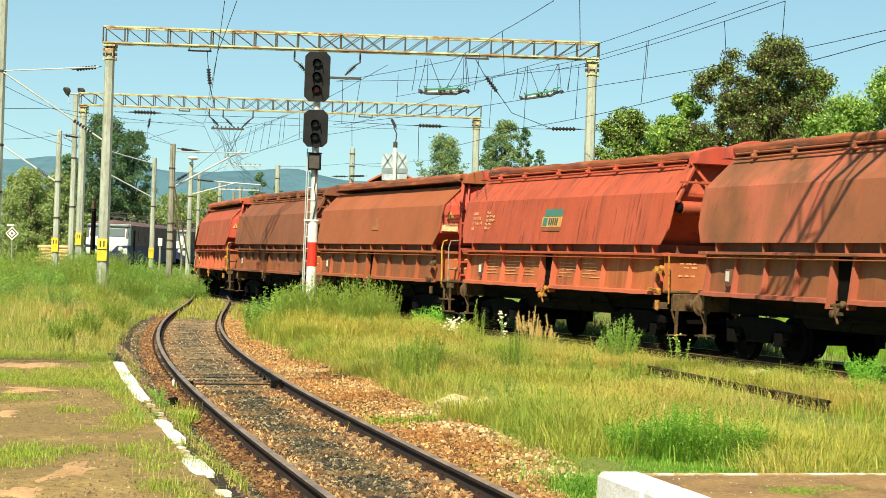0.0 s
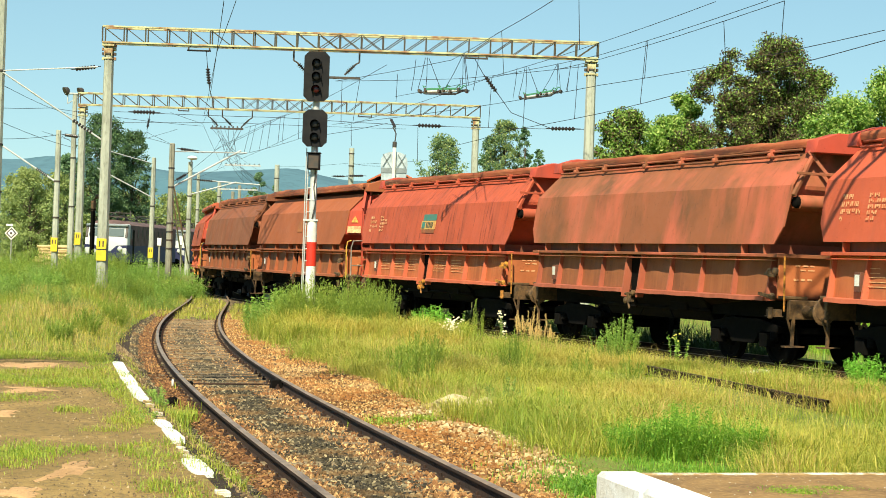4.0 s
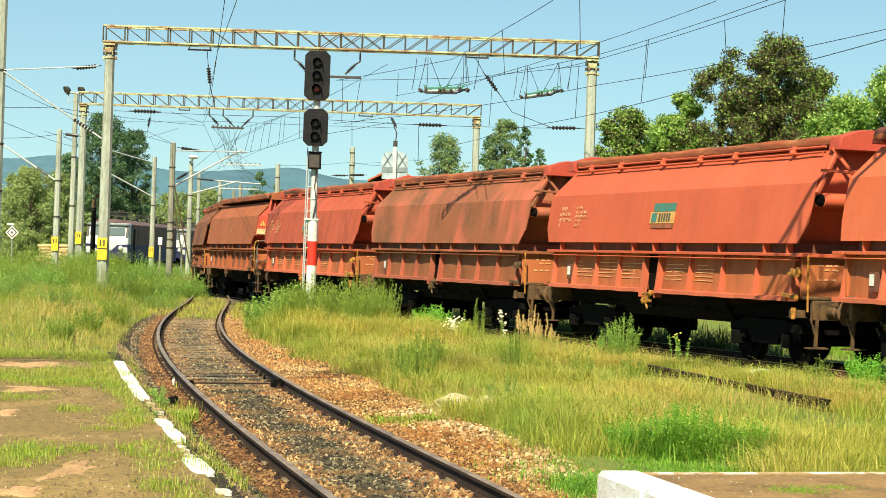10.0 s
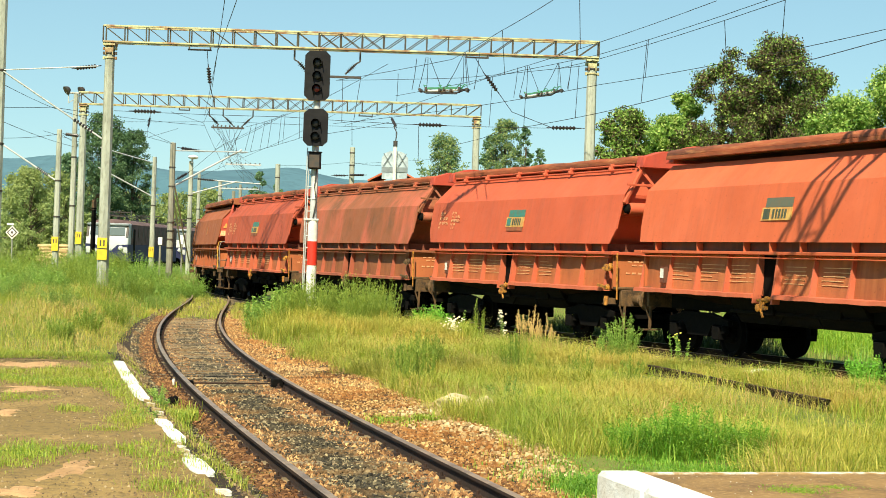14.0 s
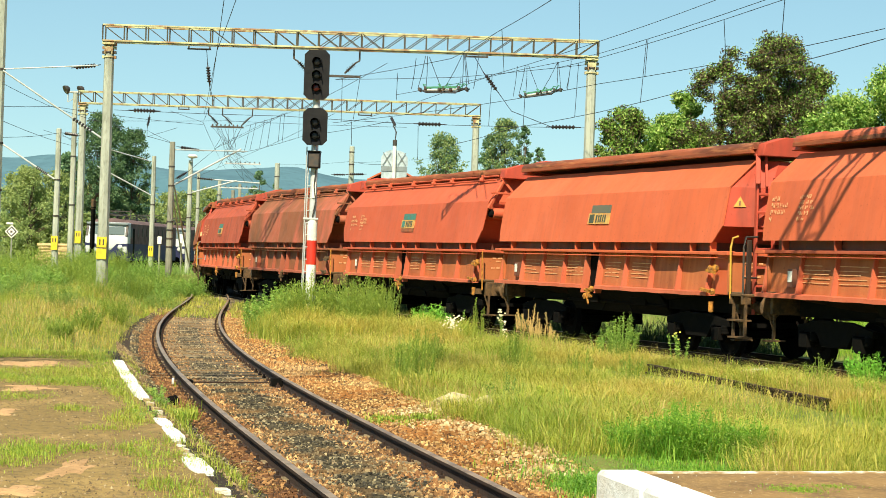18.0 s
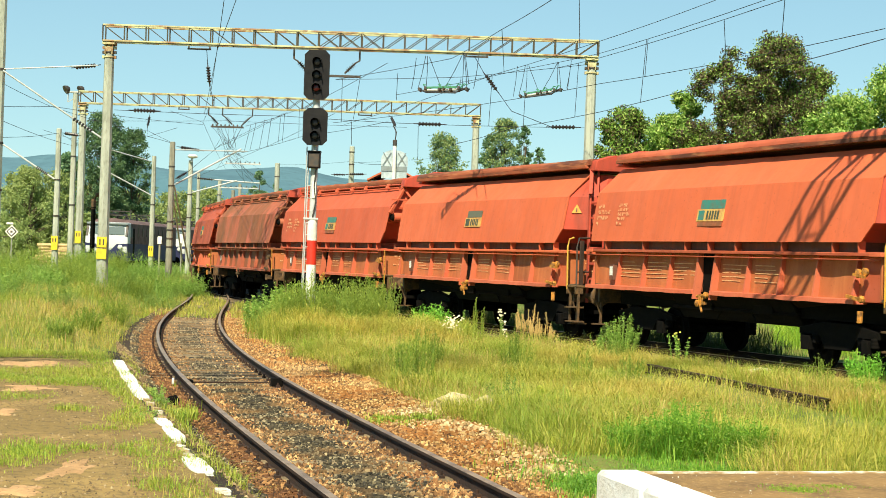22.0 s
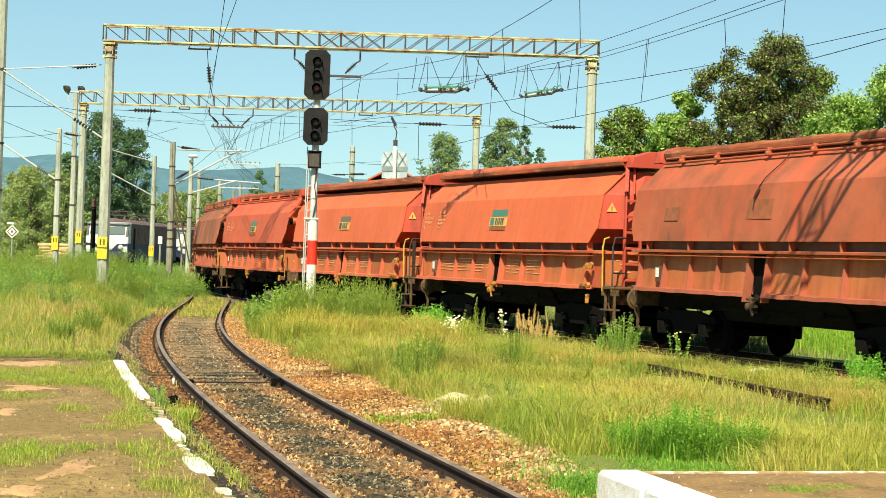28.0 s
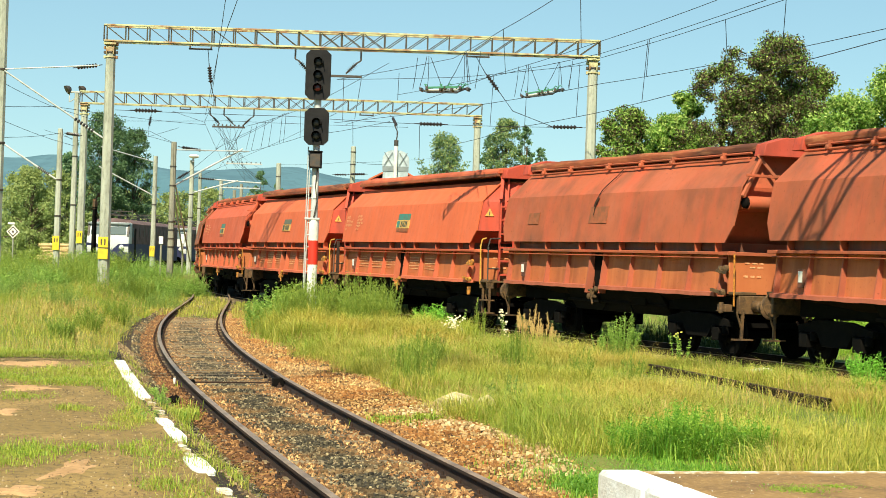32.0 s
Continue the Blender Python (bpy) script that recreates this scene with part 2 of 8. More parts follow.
M_RAIL = material("rusty_rail", srgb(56, 35, 25), 0.9, second=srgb(34, 24, 18), scale=3, amount=0.8, third=srgb(66, 44, 31), fine=20, fine_amount=0.4, bump=0.3, bump_scale=40)
M_SLEEPER = material("weathered_sleeper", srgb(136, 118, 90), 0.9, second=srgb(88, 76, 60), scale=3, amount=0.85, third=srgb(164, 142, 106), fine=30, fine_amount=0.4, bump=0.5, bump_scale=45, each=0.3)
M_STONE = leafy("tan_ballast_stone", srgb(78, 54, 31), srgb(164, 120, 68), srgb(224, 188, 128), 0, [(srgb(158, 100, 48), 1.1, 0.44, 0.58, 0.6), (srgb(206, 176, 126), 0.8, 0.54, 0.64, 0.4)], 0.92, 0.62, 0.3)
M_STONEPALE = leafy("pale_ballast_stone", srgb(136, 110, 74), srgb(186, 158, 114), srgb(226, 206, 164), 0, [(srgb(196, 160, 110), 0.9, 0.46, 0.60, 0.5)], 0.92, 0.5, 0.3)
M_STONED = leafy("dark_ballast_stone", srgb(42, 38, 31), srgb(86, 78, 60), srgb(180, 164, 128), 0, [(srgb(136, 104, 66), 1.3, 0.48, 0.60, 0.6)], 0.92, 0.75, 0.3)
M_RUSTSTONE = leafy("rust_stained_stone", srgb(82, 56, 35), srgb(144, 104, 63), srgb(212, 174, 120), 0, [(srgb(128, 82, 48), 1.4, 0.50, 0.64, 0.6)], 0.92, 0.6, 0.3)
M_RUSTDARK = leafy("dark_rust_stone", srgb(62, 43, 28), srgb(120, 82, 49), srgb(180, 136, 88), 0, [(srgb(112, 71, 42), 1.4, 0.46, 0.62, 0.6)], 0.92, 0.65, 0.3)
M_PEBBLE = leafy("mixed_pebbles", srgb(84, 70, 52), srgb(132, 108, 76), srgb(184, 164, 128), 0, [], 0.92, 0.75, 0.2)
# shade in the gaps between stones is put into both bed colours
M_BED = material("gritty_gap_shade_bed", srgb(56, 40, 27), 0.95, second=srgb(34, 27, 20), scale=2.0, amount=0.9, third=srgb(92, 67, 44), fine=35, fine_amount=0.6, bump=0.9, bump_scale=45)
M_BEDDARK = material("oily_gap_shade_bed", srgb(34, 30, 24), 0.95, second=srgb(22, 20, 17), scale=3.0, amount=0.8, third=srgb(82, 72, 54), fine=35, fine_amount=0.5, bump=0.9, bump_scale=45)
M_SOIL = material("dry_grassy_soil", srgb(116, 118, 50), 0.95, second=srgb(84, 104, 38), scale=0.25, amount=0.85, third=srgb(150, 132, 72), fine=6, fine_amount=0.5, bump=0.7, bump_scale=14)
M_PLATFORM = material("worn_platform_gravel", srgb(134, 110, 62), 0.95, second=srgb(164, 134, 80), scale=0.9, amount=0.8, third=srgb(74, 62, 46), fine=13, fine_amount=0.8, bump=0.9, bump_scale=30, stretch=(1, 0.8, 1), lo=0.54, hi=0.64)
M_SLAB = material("brown_asphalt_slab", srgb(146, 114, 70), 0.92, second=srgb(110, 84, 52), scale=1.8, amount=0.9, third=srgb(184, 150, 100), fine=20, fine_amount=0.6, bump=0.5, bump_scale=38)
M_LIME = material("pale_limestone", srgb(214, 198, 162), 0.9, second=srgb(170, 148, 112), scale=7, amount=0.7, third=srgb(120, 102, 78), fine=30, fine_amount=0.5, bump=0.8, bump_scale=18)
M_KERB = material("whitewashed_kerb", srgb(240, 240, 236), 0.85, second=srgb(216, 210, 196), scale=4, amount=0.6, third=srgb(168, 156, 130), fine=22, fine_amount=0.45, bump=0.5, bump_scale=30)
M_WORNEDGE = material("worn_whitewash_edge", srgb(176, 150, 108), 0.9, second=srgb(232, 228, 218), scale=4.5, amount=0.9, third=srgb(120, 96, 64), fine=22, fine_amount=0.5, bump=0.6, bump_scale=30, lo=0.46, hi=0.56)
M_BARK = material("grey_brown_bark", srgb(96, 82, 66), 0.95, second=srgb(66, 56, 46), scale=5, amount=0.8, bump=0.8, bump_scale=18, stretch=(1, 1, 0.3))
# blue haze of the distance is put into the hill colour
M_HILL = material("haze_tinted_hill", srgb(78, 114, 128), 1.0, second=srgb(66, 100, 115), scale=0.012, amount=0.8, third=srgb(60, 91, 104), fine=0.06, fine_amount=0.7, bump=0.0)
M_GRASS = leafy("dry_grass", srgb(120, 142, 42), srgb(190, 190, 74), srgb(226, 208, 114), 0.35, [(srgb(124, 158, 44), 0.4, 0.44, 0.60, 0.7), (srgb(214, 186, 100), 0.33, 0.52, 0.62, 0.5)])
M_GRASSG = leafy("green_grass", srgb(112, 150, 44), srgb(154, 178, 58), srgb(196, 202, 84), 0.35, [(srgb(178, 182, 76), 0.5, 0.48, 0.6, 0.6)])
M_TUFT = leafy("fresh_grass", srgb(108, 160, 42), srgb(142, 182, 54), srgb(186, 206, 84), 0.35)
M_BUSH = leafy("bushy_fresh_green", srgb(84, 140, 38), srgb(118, 168, 50), srgb(168, 198, 76), 0.3)
M_SORREL = leafy("rusty_seed_heads", srgb(196, 166, 98), srgb(216, 190, 122), srgb(190, 140, 96), 0.3)
M_BANK = leafy("bank_grass", srgb(98, 132, 46), srgb(138, 160, 54), srgb(186, 184, 82), 0.3, [(srgb(190, 178, 76), 0.22, 0.46, 0.6, 0.7), (srgb(206, 174, 90), 0.3, 0.55, 0.64, 0.5)])
M_STRAW = leafy("straw", srgb(206, 184, 106), srgb(218, 196, 124), srgb(186, 160, 92), 0.3)
M_REED = leafy("tan_reed", srgb(208, 178, 108), srgb(224, 198, 132), srgb(190, 152, 96), 0.35)
M_LEAFDARK = leafy("dark_leaf", srgb(56, 54, 36), srgb(88, 66, 48), srgb(104, 110, 58), 0.22)
M_LEAFMID = leafy("mid_green_leaf", srgb(82, 122, 44), srgb(126, 164, 62), srgb(192, 208, 118), 0.3)
# far leaves: haze is put into the colour as a bluish grey tint
M_LEAFFAR = leafy("haze_tinted_leaf", srgb(86, 122, 88), srgb(108, 142, 100), srgb(134, 162, 118), 0.35)
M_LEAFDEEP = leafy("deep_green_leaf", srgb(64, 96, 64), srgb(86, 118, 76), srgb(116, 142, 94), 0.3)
# olive paled in the colour itself, for haze over the far bushes
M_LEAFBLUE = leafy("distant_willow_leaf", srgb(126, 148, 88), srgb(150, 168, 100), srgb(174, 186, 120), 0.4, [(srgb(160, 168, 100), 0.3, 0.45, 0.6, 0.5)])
M_WEED = leafy("weed_leaf", srgb(100, 144, 56), srgb(134, 170, 70), srgb(174, 198, 98), 0.3)
M_WEEDDARK = leafy("dull_weed_leaf", srgb(96, 130, 56), srgb(128, 160, 70), srgb(166, 184, 96), 0.3)
M_FEATHER = leafy("feathery_weed_leaf", srgb(102, 134, 46), srgb(134, 158, 58), srgb(176, 190, 86), 0.35)
M_WEEDBRIGHT = leafy("bright_weed_leaf", srgb(96, 170, 50), srgb(132, 196, 64), srgb(166, 212, 88), 0.3)
# weed green darkened: the train's shade is put into the colour
M_SHADEWEED = leafy("shade_dark_weed", srgb(44, 66, 30), srgb(62, 88, 38), srgb(84, 108, 50), 0.1)
M_PETAL = leafy("pale_flower", srgb(226, 214, 180), srgb(234, 224, 196), srgb(206, 190, 146), 0.2)
M_PETALY = leafy("yellow_flower", srgb(196, 186, 70), srgb(176, 172, 66), srgb(150, 164, 62), 0.2)
M_LOCOBLUE = material("navy_loco_paint", srgb(44, 50, 92), 0.75, second=srgb(54, 56, 84), scale=1.5, amount=0.6, bump=0.05)
M_LOCODARK = material("faded_purple_grey_paint", srgb(116, 96, 96), 0.9, second=srgb(78, 64, 66), scale=1.5, amount=0.7, bump=0.05, spec=0.2)
M_LOCOWHITE = material("cream_white_paint", srgb(196, 200, 200), 0.85, second=srgb(172, 178, 182), scale=2, amount=0.5, bump=0.05)
M_GLASS = material("cab_glass", srgb(50, 74, 80), 0.6, bump=0.0)
M_LOG = material("cut_log_wood", srgb(206, 180, 132), 0.85, second=srgb(160, 132, 94), scale=4, amount=0.7, bump=0.4, bump_scale=20)
M_TILE = material("orange_roof_tile", srgb(196, 104, 70), 0.85, second=srgb(160, 84, 58), scale=3, amount=0.7, bump=0.3)


# ---------------- mesh helpers ----------------
class Build:
    """Collects faces of one mesh."""

    def __init__(self):
        self.v, self.f = [], []

    def add(self, verts, faces):
        o = len(self.v)
        self.v += [tuple(p) for p in verts]
        self.f += [tuple(i + o for i in q) for q in faces]
        return self

    def box(self, c, size, m=None):
        x, y, z = (s / 2 for s in size)
        pts = [Vector((a, b, d)) for a in (-x, x) for b in (-y, y) for d in (-z, z)]
        if m:
            pts = [m @ p for p in pts]
        pts = [p + Vector(c) for p in pts]
        return self.add(pts, [(0, 1, 3, 2), (4, 6, 7, 5), (0, 4, 5, 1), (2, 3, 7, 6), (0, 2, 6, 4), (1, 5, 7, 3)])

    def tube(self, pts, r, n=8, r_end=None, caps=True):
        """A round bar along a line of points."""
        pts = [Vector(p) for p in pts]
        rings = []
        for i, p in enumerate(pts):
            d = (pts[min(i + 1, len(pts) - 1)] - pts[max(i - 1, 0)]).normalized()
            a = d.cross(Vector((0, 0, 1)) if abs(d.z) < 0.95 else Vector((1, 0, 0))).normalized()
            b = d.cross(a)
            k = r if r_end is None else r + (r_end - r) * i / (len(pts) - 1)
            rings.append([p + k * (math.cos(2 * math.pi * j / n) * a + math.sin(2 * math.pi * j / n) * b) for j in range(n)])
        faces = [(i * n + j, i * n + (j + 1) % n, (i + 1) * n + (j + 1) % n, (i + 1) * n + j) for i in range(len(pts) - 1) for j in range(n)]
        if caps:
            faces += [tuple(range(n - 1, -1, -1)), tuple((len(pts) - 1) * n + j for j in range(n))]
        return self.add([q for ring in rings for q in ring], faces)

    def bar(self, a, b, w, h=None):
        """A square bar from a to b."""
        a, b = Vector(a), Vector(b)
        d = b - a
        q = d.to_track_quat("X", "Z").to_matrix()
        return self.box((a + b) / 2, (d.length, w, h or w), q)

    def prism(self, profile, x0, x1):
        """A profile in (y, z), drawn out along x."""
        n = len(profile)
        return self.add([(x0, *p) for p in profile] + [(x1, *p) for p in profile],
                        [(i, (i + 1) % n, n + (i + 1) % n, n + i) for i in range(n)] + [tuple(range(n - 1, -1, -1)), tuple(range(n, 2 * n))])

    def lathe(self, profile, n=16, at=(0, 0, 0), axis="z"):
        """A turned shape from (radius, height)."""
        pts = []
        for r, h in profile:
            for j in range(n):
                a = 2 * math.pi * j / n
                p = (r * math.cos(a), r * math.sin(a), h)
                if axis == "y":
                    p = (p[0], p[2], -p[1])
                elif axis == "x":
                    p = (p[2], p[0], p[1])
                pts.append((p[0] + at[0], p[1] + at[1], p[2] + at[2]))
        k = len(profile)
        return self.add(pts, [(i * n + j, i * n + (j + 1) % n, (i + 1) * n + (j + 1) % n, (i + 1) * n + j) for i in range(k - 1) for j in range(n)]
                        + [tuple(range(n - 1, -1, -1)), tuple((k - 1) * n + j for j in range(n))])

    def mesh(self, name, mat, bevel=0.0, smooth=True, crease=38):
        me = bpy.data.meshes.new(name)
        me.from_pydata(self.v, [], self.f)
        if bevel:
            bm = bmesh.new()
            bm.from_mesh(me)
            bmesh.ops.remove_doubles(bm, verts=bm.verts, dist=1e-5)
            bmesh.ops.recalc_face_normals(bm, faces=bm.faces)
            bmesh.ops.bevel(bm, geom=[e for e in bm.edges if len(e.link_faces) == 2 and e.calc_face_angle() > 0.5], offset=bevel, segments=1, affect="EDGES", clamp_overlap=True)
            bm.to_mesh(me)
            bm.free()
        if smooth:
            me.shade_smooth()
            me.set_sharp_from_angle(angle=radians(crease))
        me.materials.append(mat)
        return me


def part(name, data, parent, label="", at=None, turn=None):
    """Links a mesh as one part under its thing."""
    ob = new(name, data)
    ob.parent = parent
    if at is not None:
        ob.location = at
    if turn is not None:
        ob.rotation_euler = [radians(a) for a in turn]
    if label:
        ob["label"] = label
    return ob


def thing(name, label, category, group="", kind="", at=(0, 0, 0), turn=0.0):
    ob = new(name)
    ob.location = at
    ob.rotation_euler = (0, 0, radians(turn))
    return tagged(ob, label, category, group, kind)


def bulk(name, verts, faces, mat, smooth=False):
    """A large mesh from arrays; all faces have the same number of corners."""
    me = bpy.data.meshes.new(name)
    verts, faces = np.asarray(verts, np.float32), np.asarray(faces, np.int32)
    k = faces.shape[1]
    me.vertices.add(len(verts))
    me.vertices.foreach_set("co", verts.ravel())
    me.loops.add(faces.size)
    me.loops.foreach_set("vertex_index", faces.ravel())
    me.polygons.add(len(faces))
    me.polygons.foreach_set("loop_start", np.arange(0, faces.size, k, dtype=np.int32))
    me.polygons.foreach_set("use_smooth", np.full(len(faces), smooth))
    me.materials.append(mat)
    me.update(calc_edges=True)
    me.validate()
    return me


# ---------------- lines of the two tracks ----------------
def alignment(x0, y0, turns, s0, s1, lo, hi):
    """Places along a curved track: heading (from +y to the right) is a polynomial of s / 30, held straight before lo and after hi."""
    s = np.arange(s0, s1 + 0.25, 0.25)
    q = np.clip(s, lo, hi) / 30
    psi = sum(c * q ** i for i, c in enumerate(turns))
    mid = (psi[1:] + psi[:-1]) / 2
    x = np.concatenate([[0], np.cumsum(np.sin(mid) * 0.25)])
    y = np.concatenate([[0], np.cumsum(np.cos(mid) * 0.25)])
    return s, x + x0 - np.interp(0, s, x), y + y0 - np.interp(0, s, y), psi


NEAR = alignment(0.297, 12.0, (-0.2623, 0.0305, 0.1481, -0.0665), -30, 66, -3, 60)
MAIN = alignment(7.53, 32.0, (-0.3538, -0.1369, 0.1244), -120, 190, -14, 92)


def on(track, s, off=0.0):
    """Place and heading at s along a track, off metres to its right."""
    p = np.interp(s, track[0], track[3])
    return (np.interp(s, track[0], track[1]) + off * math.cos(p), np.interp(s, track[0], track[2]) - off * math.sin(p), p)


def main_level(y):
    return 0.068 - 0.16 * (np.clip(y, 20, 95) - 40) / 40


def gap_to(track, x, y):
    """Signed distance from a track's centre line, positive to its right (arrays)."""
    x, y = np.atleast_1d(x).astype(float), np.atleast_1d(y).astype(float)
    out = np.empty(len(x))
    tx, ty, tp = track[1][::4], track[2][::4], track[3][::4]
    for i in range(0, len(x), 4000):
        dx, dy = x[i:i + 4000, None] - tx[None], y[i:i + 4000, None] - ty[None]
        k = np.argmin(dx * dx + dy * dy, axis=1)
        r = np.arange(len(k))
        side = dx[r, k] * np.cos(tp[k]) - dy[r, k] * np.sin(tp[k])
        far = np.sqrt(dx[r, k] ** 2 + dy[r, k] ** 2)
        out[i:i + 4000] = np.where(far > abs(side) + 1.0, np.sign(side + 1e-9) * far, side)
    return out


MIDDLE = alignment(5.55, 23.29, (-0.232,), -12, 9, 0, 0)     # right-hand rail of the overgrown track


def ground_level(x, y):
    """Height of the soil."""
    x, y = np.atleast_1d(x).astype(float), np.atleast_1d(y).astype(float)
    d1, d2 = gap_to(NEAR, x, y), gap_to(MAIN, x, y)
    lvl = np.interp(y, [0, 40, 75, 120], [-0.08, -0.10, -0.22, -0.35])
    z = lvl + 0.05 * np.sin(x * 0.7 + 1.3) * np.sin(y * 0.43) + 0.04 * np.sin(x * 1.9 + y * 1.1)
    left = np.interp(-d1, [1.9, 3.1, 4.4, 7.0, 11.0], [0.0, 0.60, 0.66, 0.42, 0.45]) * np.clip((y - 27) / 22, 0, 1)
    z = z + left + 0.2 * np.clip((-d1 - 2.2) / 2, 0, 1) * np.clip((y - 66) / 10, 0, 1)
    z = z + np.clip((d2 - 4.5) / 6.0, 0, 1) * 0.5
    bed = np.clip((abs(d1) - 1.5) / 0.9, 0, 1)
    z = z * bed - 0.26 * (1 - bed)
    bed = np.clip((abs(d2) - 1.6) / 0.8, 0, 1)
    z = z * bed + (main_level(y) - 0.26) * (1 - bed)
    return z


# ---------------- ground ----------------
def ground():
    xs = np.concatenate([[-3000, -900, -300, -140, -80, -55], np.arange(-40, -16, 1.5), np.arange(-16, 18, 0.4), np.arange(18, 45, 1.5), [60, 100, 200, 500, 1200, 3000]])
    ys = np.concatenate([[-600, -120, -40, -15, 0], np.arange(6, 62, 0.4), np.arange(62, 140, 1.5), [150, 180, 240, 400, 800, 1500, 3500]])
    gx, gy = np.meshgrid(xs, ys)
    gz = ground_level(gx.ravel(), gy.ravel())
    nx, ny = len(xs), len(ys)
    i = np.arange(nx * ny).reshape(ny, nx)
    q = np.stack([i[:-1, :-1], i[:-1, 1:], i[1:, 1:], i[1:, :-1]], -1).reshape(-1, 4)
    tagged(new("ground", bulk("ground", np.stack([gx.ravel(), gy.ravel(), gz], 1), q, M_SOIL, True)),
           "uneven dry soil under grass beside the tracks", "ground", kind="structure")


ground()


def ribbon(name, track, s0, s1, offs, mat, label, level=None):
    """A strip of bed that follows a track: offs are (distance, height) across it."""
    s = np.arange(s0, s1, 0.3)
    v = []
    for a in s:
        for o, h in offs:
            x, y, _ = on(track, a, o)
            v.append((x, y, h + (main_level(y) if level else 0) + 0.003 * math.sin(a * 7 + o * 5)))
    k = len(offs)
    i = np.arange(len(v)).reshape(-1, k)
    q = np.stack([i[:-1, :-1], i[:-1, 1:], i[1:, 1:], i[1:, :-1]], -1).reshape(-1, 4)
    return tagged(new(name, bulk(name, v, q, mat, True)), label, "track bed", kind="structure")


ribbon("ballast_bed", NEAR, -20, 64, [(-2.0, -0.36), (-1.5, -0.19), (-1.25, -0.14), (-0.80, -0.15), (-0.5, -0.15), (0.5, -0.15), (0.80, -0.15), (1.25, -0.13), (1.6, -0.14), (2.2, -0.11), (2.9, -0.36)], M_BED, "gritty ballast bed of the curved track, darkened for shade between stones")
ribbon("track_centre", NEAR, -20, 64, [(-0.50, -0.16), (-0.4, -0.147), (0.4, -0.147), (0.50, -0.16)], M_BEDDARK, "oily strip of fine ballast between rails, darkened for shaded gaps")
ribbon("platform_verge", NEAR, -20, 17, [(-1.80, 0.155), (-1.58, 0.145), (-1.45, 0.05), (-1.3, -0.09), (-1.12, -0.15), (-1.0, -0.22)], M_BED, "crumbling soil slope between platform and rail")
ribbon("main_ballast_bed", MAIN, -60, 180, [(-2.4, -0.5), (-1.6, -0.2), (0, -0.17), (1.6, -0.2), (2.4, -0.5)], M_BEDDARK, "grimy ballast bed under the freight train", True)

RAIL_SHAPE = [(-0.07, -0.172), (0.07, -0.172), (0.07, -0.16), (0.012, -0.142), (0.009, -0.045), (0.035, -0.036), (0.036, -0.008), (0.027, 0.0),
              (-0.027, 0.0), (-0.036, -0.008), (-0.035, -0.036), (-0.009, -0.045), (-0.012, -0.142), (-0.07, -0.16)]


def rail(track, side, s0, s1, parent, base_off=0.0, level=None, dull=False, drop=0.0):
    s = np.arange(s0, s1 + 0.01, 0.4)
    v, n = [], len(RAIL_SHAPE)
    for a in s:
        for o, h in RAIL_SHAPE:
            x, y, _ = on(track, a, base_off + side * 0.7525 + o)
            v.append((x, y, h - drop + (main_level(y) if level else 0)))
    f, head = [], []
    for i in range(len(s) - 1):
        for j in range(n):
            f.append((i * n + j, i * n + (j + 1) % n, (i + 1) * n + (j + 1) % n, (i + 1) * n + j))
            head.append(1 if j in (6, 7, 8) and not dull else 0)
    me = bulk("rail", v, f, M_RAIL)
    me.materials.append(M_RAILTOP)
    me.polygons.foreach_set("material_index", np.array(head, np.int32))
    return part("rail", me, parent, "" if dull else "rusty rail with a worn shiny head")


near_track = thing("curved_track", "curved railway track with rusty rails in tan ballast", "railway track", kind="structure")
main_track = thing("train_track", "railway track under the freight wagons", "railway track", kind="structure")
middle_track = thing("overgrown_track", "rusty disused rails sunk in dry grass", "railway track", kind="structure")
for sd in (-1, 1):
    rail(NEAR, sd, -20, 64, near_track)
    rail(MAIN, sd, -60, 180, main_track, level=True)
    rail(MIDDLE, sd, 0.4, 7.7 if sd > 0 else 6.6, middle_track, -0.7525, dull=True, drop=-0.09 if sd > 0 else 0.1)

sleeper_mesh = Build().box((0, 0, 0), (2.5, 0.24, 0.16)).mesh("sleeper", M_SLEEPER, 0.02)
for k in range(130):
    a = -14 + k * 0.6
    x, y, p = on(NEAR, a)
    part("sleeper", sleeper_mesh, near_track, at=(x + random.uniform(-0.02, 0.02), y, -0.218 + random.uniform(-0.008, 0.008)), turn=(0, 0, -math.degrees(p) + random.uniform(-1, 1)))
for k in range(90):
    a = -14 + k * 0.65
    x, y, p = on(MAIN, a)
    part("sleeper", sleeper_mesh, main_track, at=(x, y, main_level(y) - 0.235), turn=(0, 0, -math.degrees(p)))
fast_mesh = Build().box((0, 0, -0.15), (0.36, 0.15, 0.03)).box((0.1, 0, -0.13), (0.05, 0.1, 0.05)).box((-0.1, 0, -0.13), (0.05, 0.1, 0.05)).tube([(0.1, 0, -0.13), (0.1, 0, -0.07)], 0.015, 6).tube([(-0.1, 0, -0.13), (-0.1, 0, -0.07)], 0.015, 6).mesh("rail_fastening", M_RAIL)
for k in range(80):
    for sd in (-1, 1):
        x, y, p = on(NEAR, -2 + k * 0.6, sd * 0.7525)
        part("rail_fastening", fast_mesh, near_track, at=(x, y, 0), turn=(0, 0, -math.degrees(p)))


# ---------------- the freight wagons ----------------
PITCH, JOINT, HALF = 12.45, 3.70, 5.36
cache = {}


def cached(key, mat, make, bevel=0.0, crease=38):
    k = (key, mat.name)
    if k not in cache:
        cache[k] = make().mesh(key, mat, bevel, True, crease)
    return cache[k]


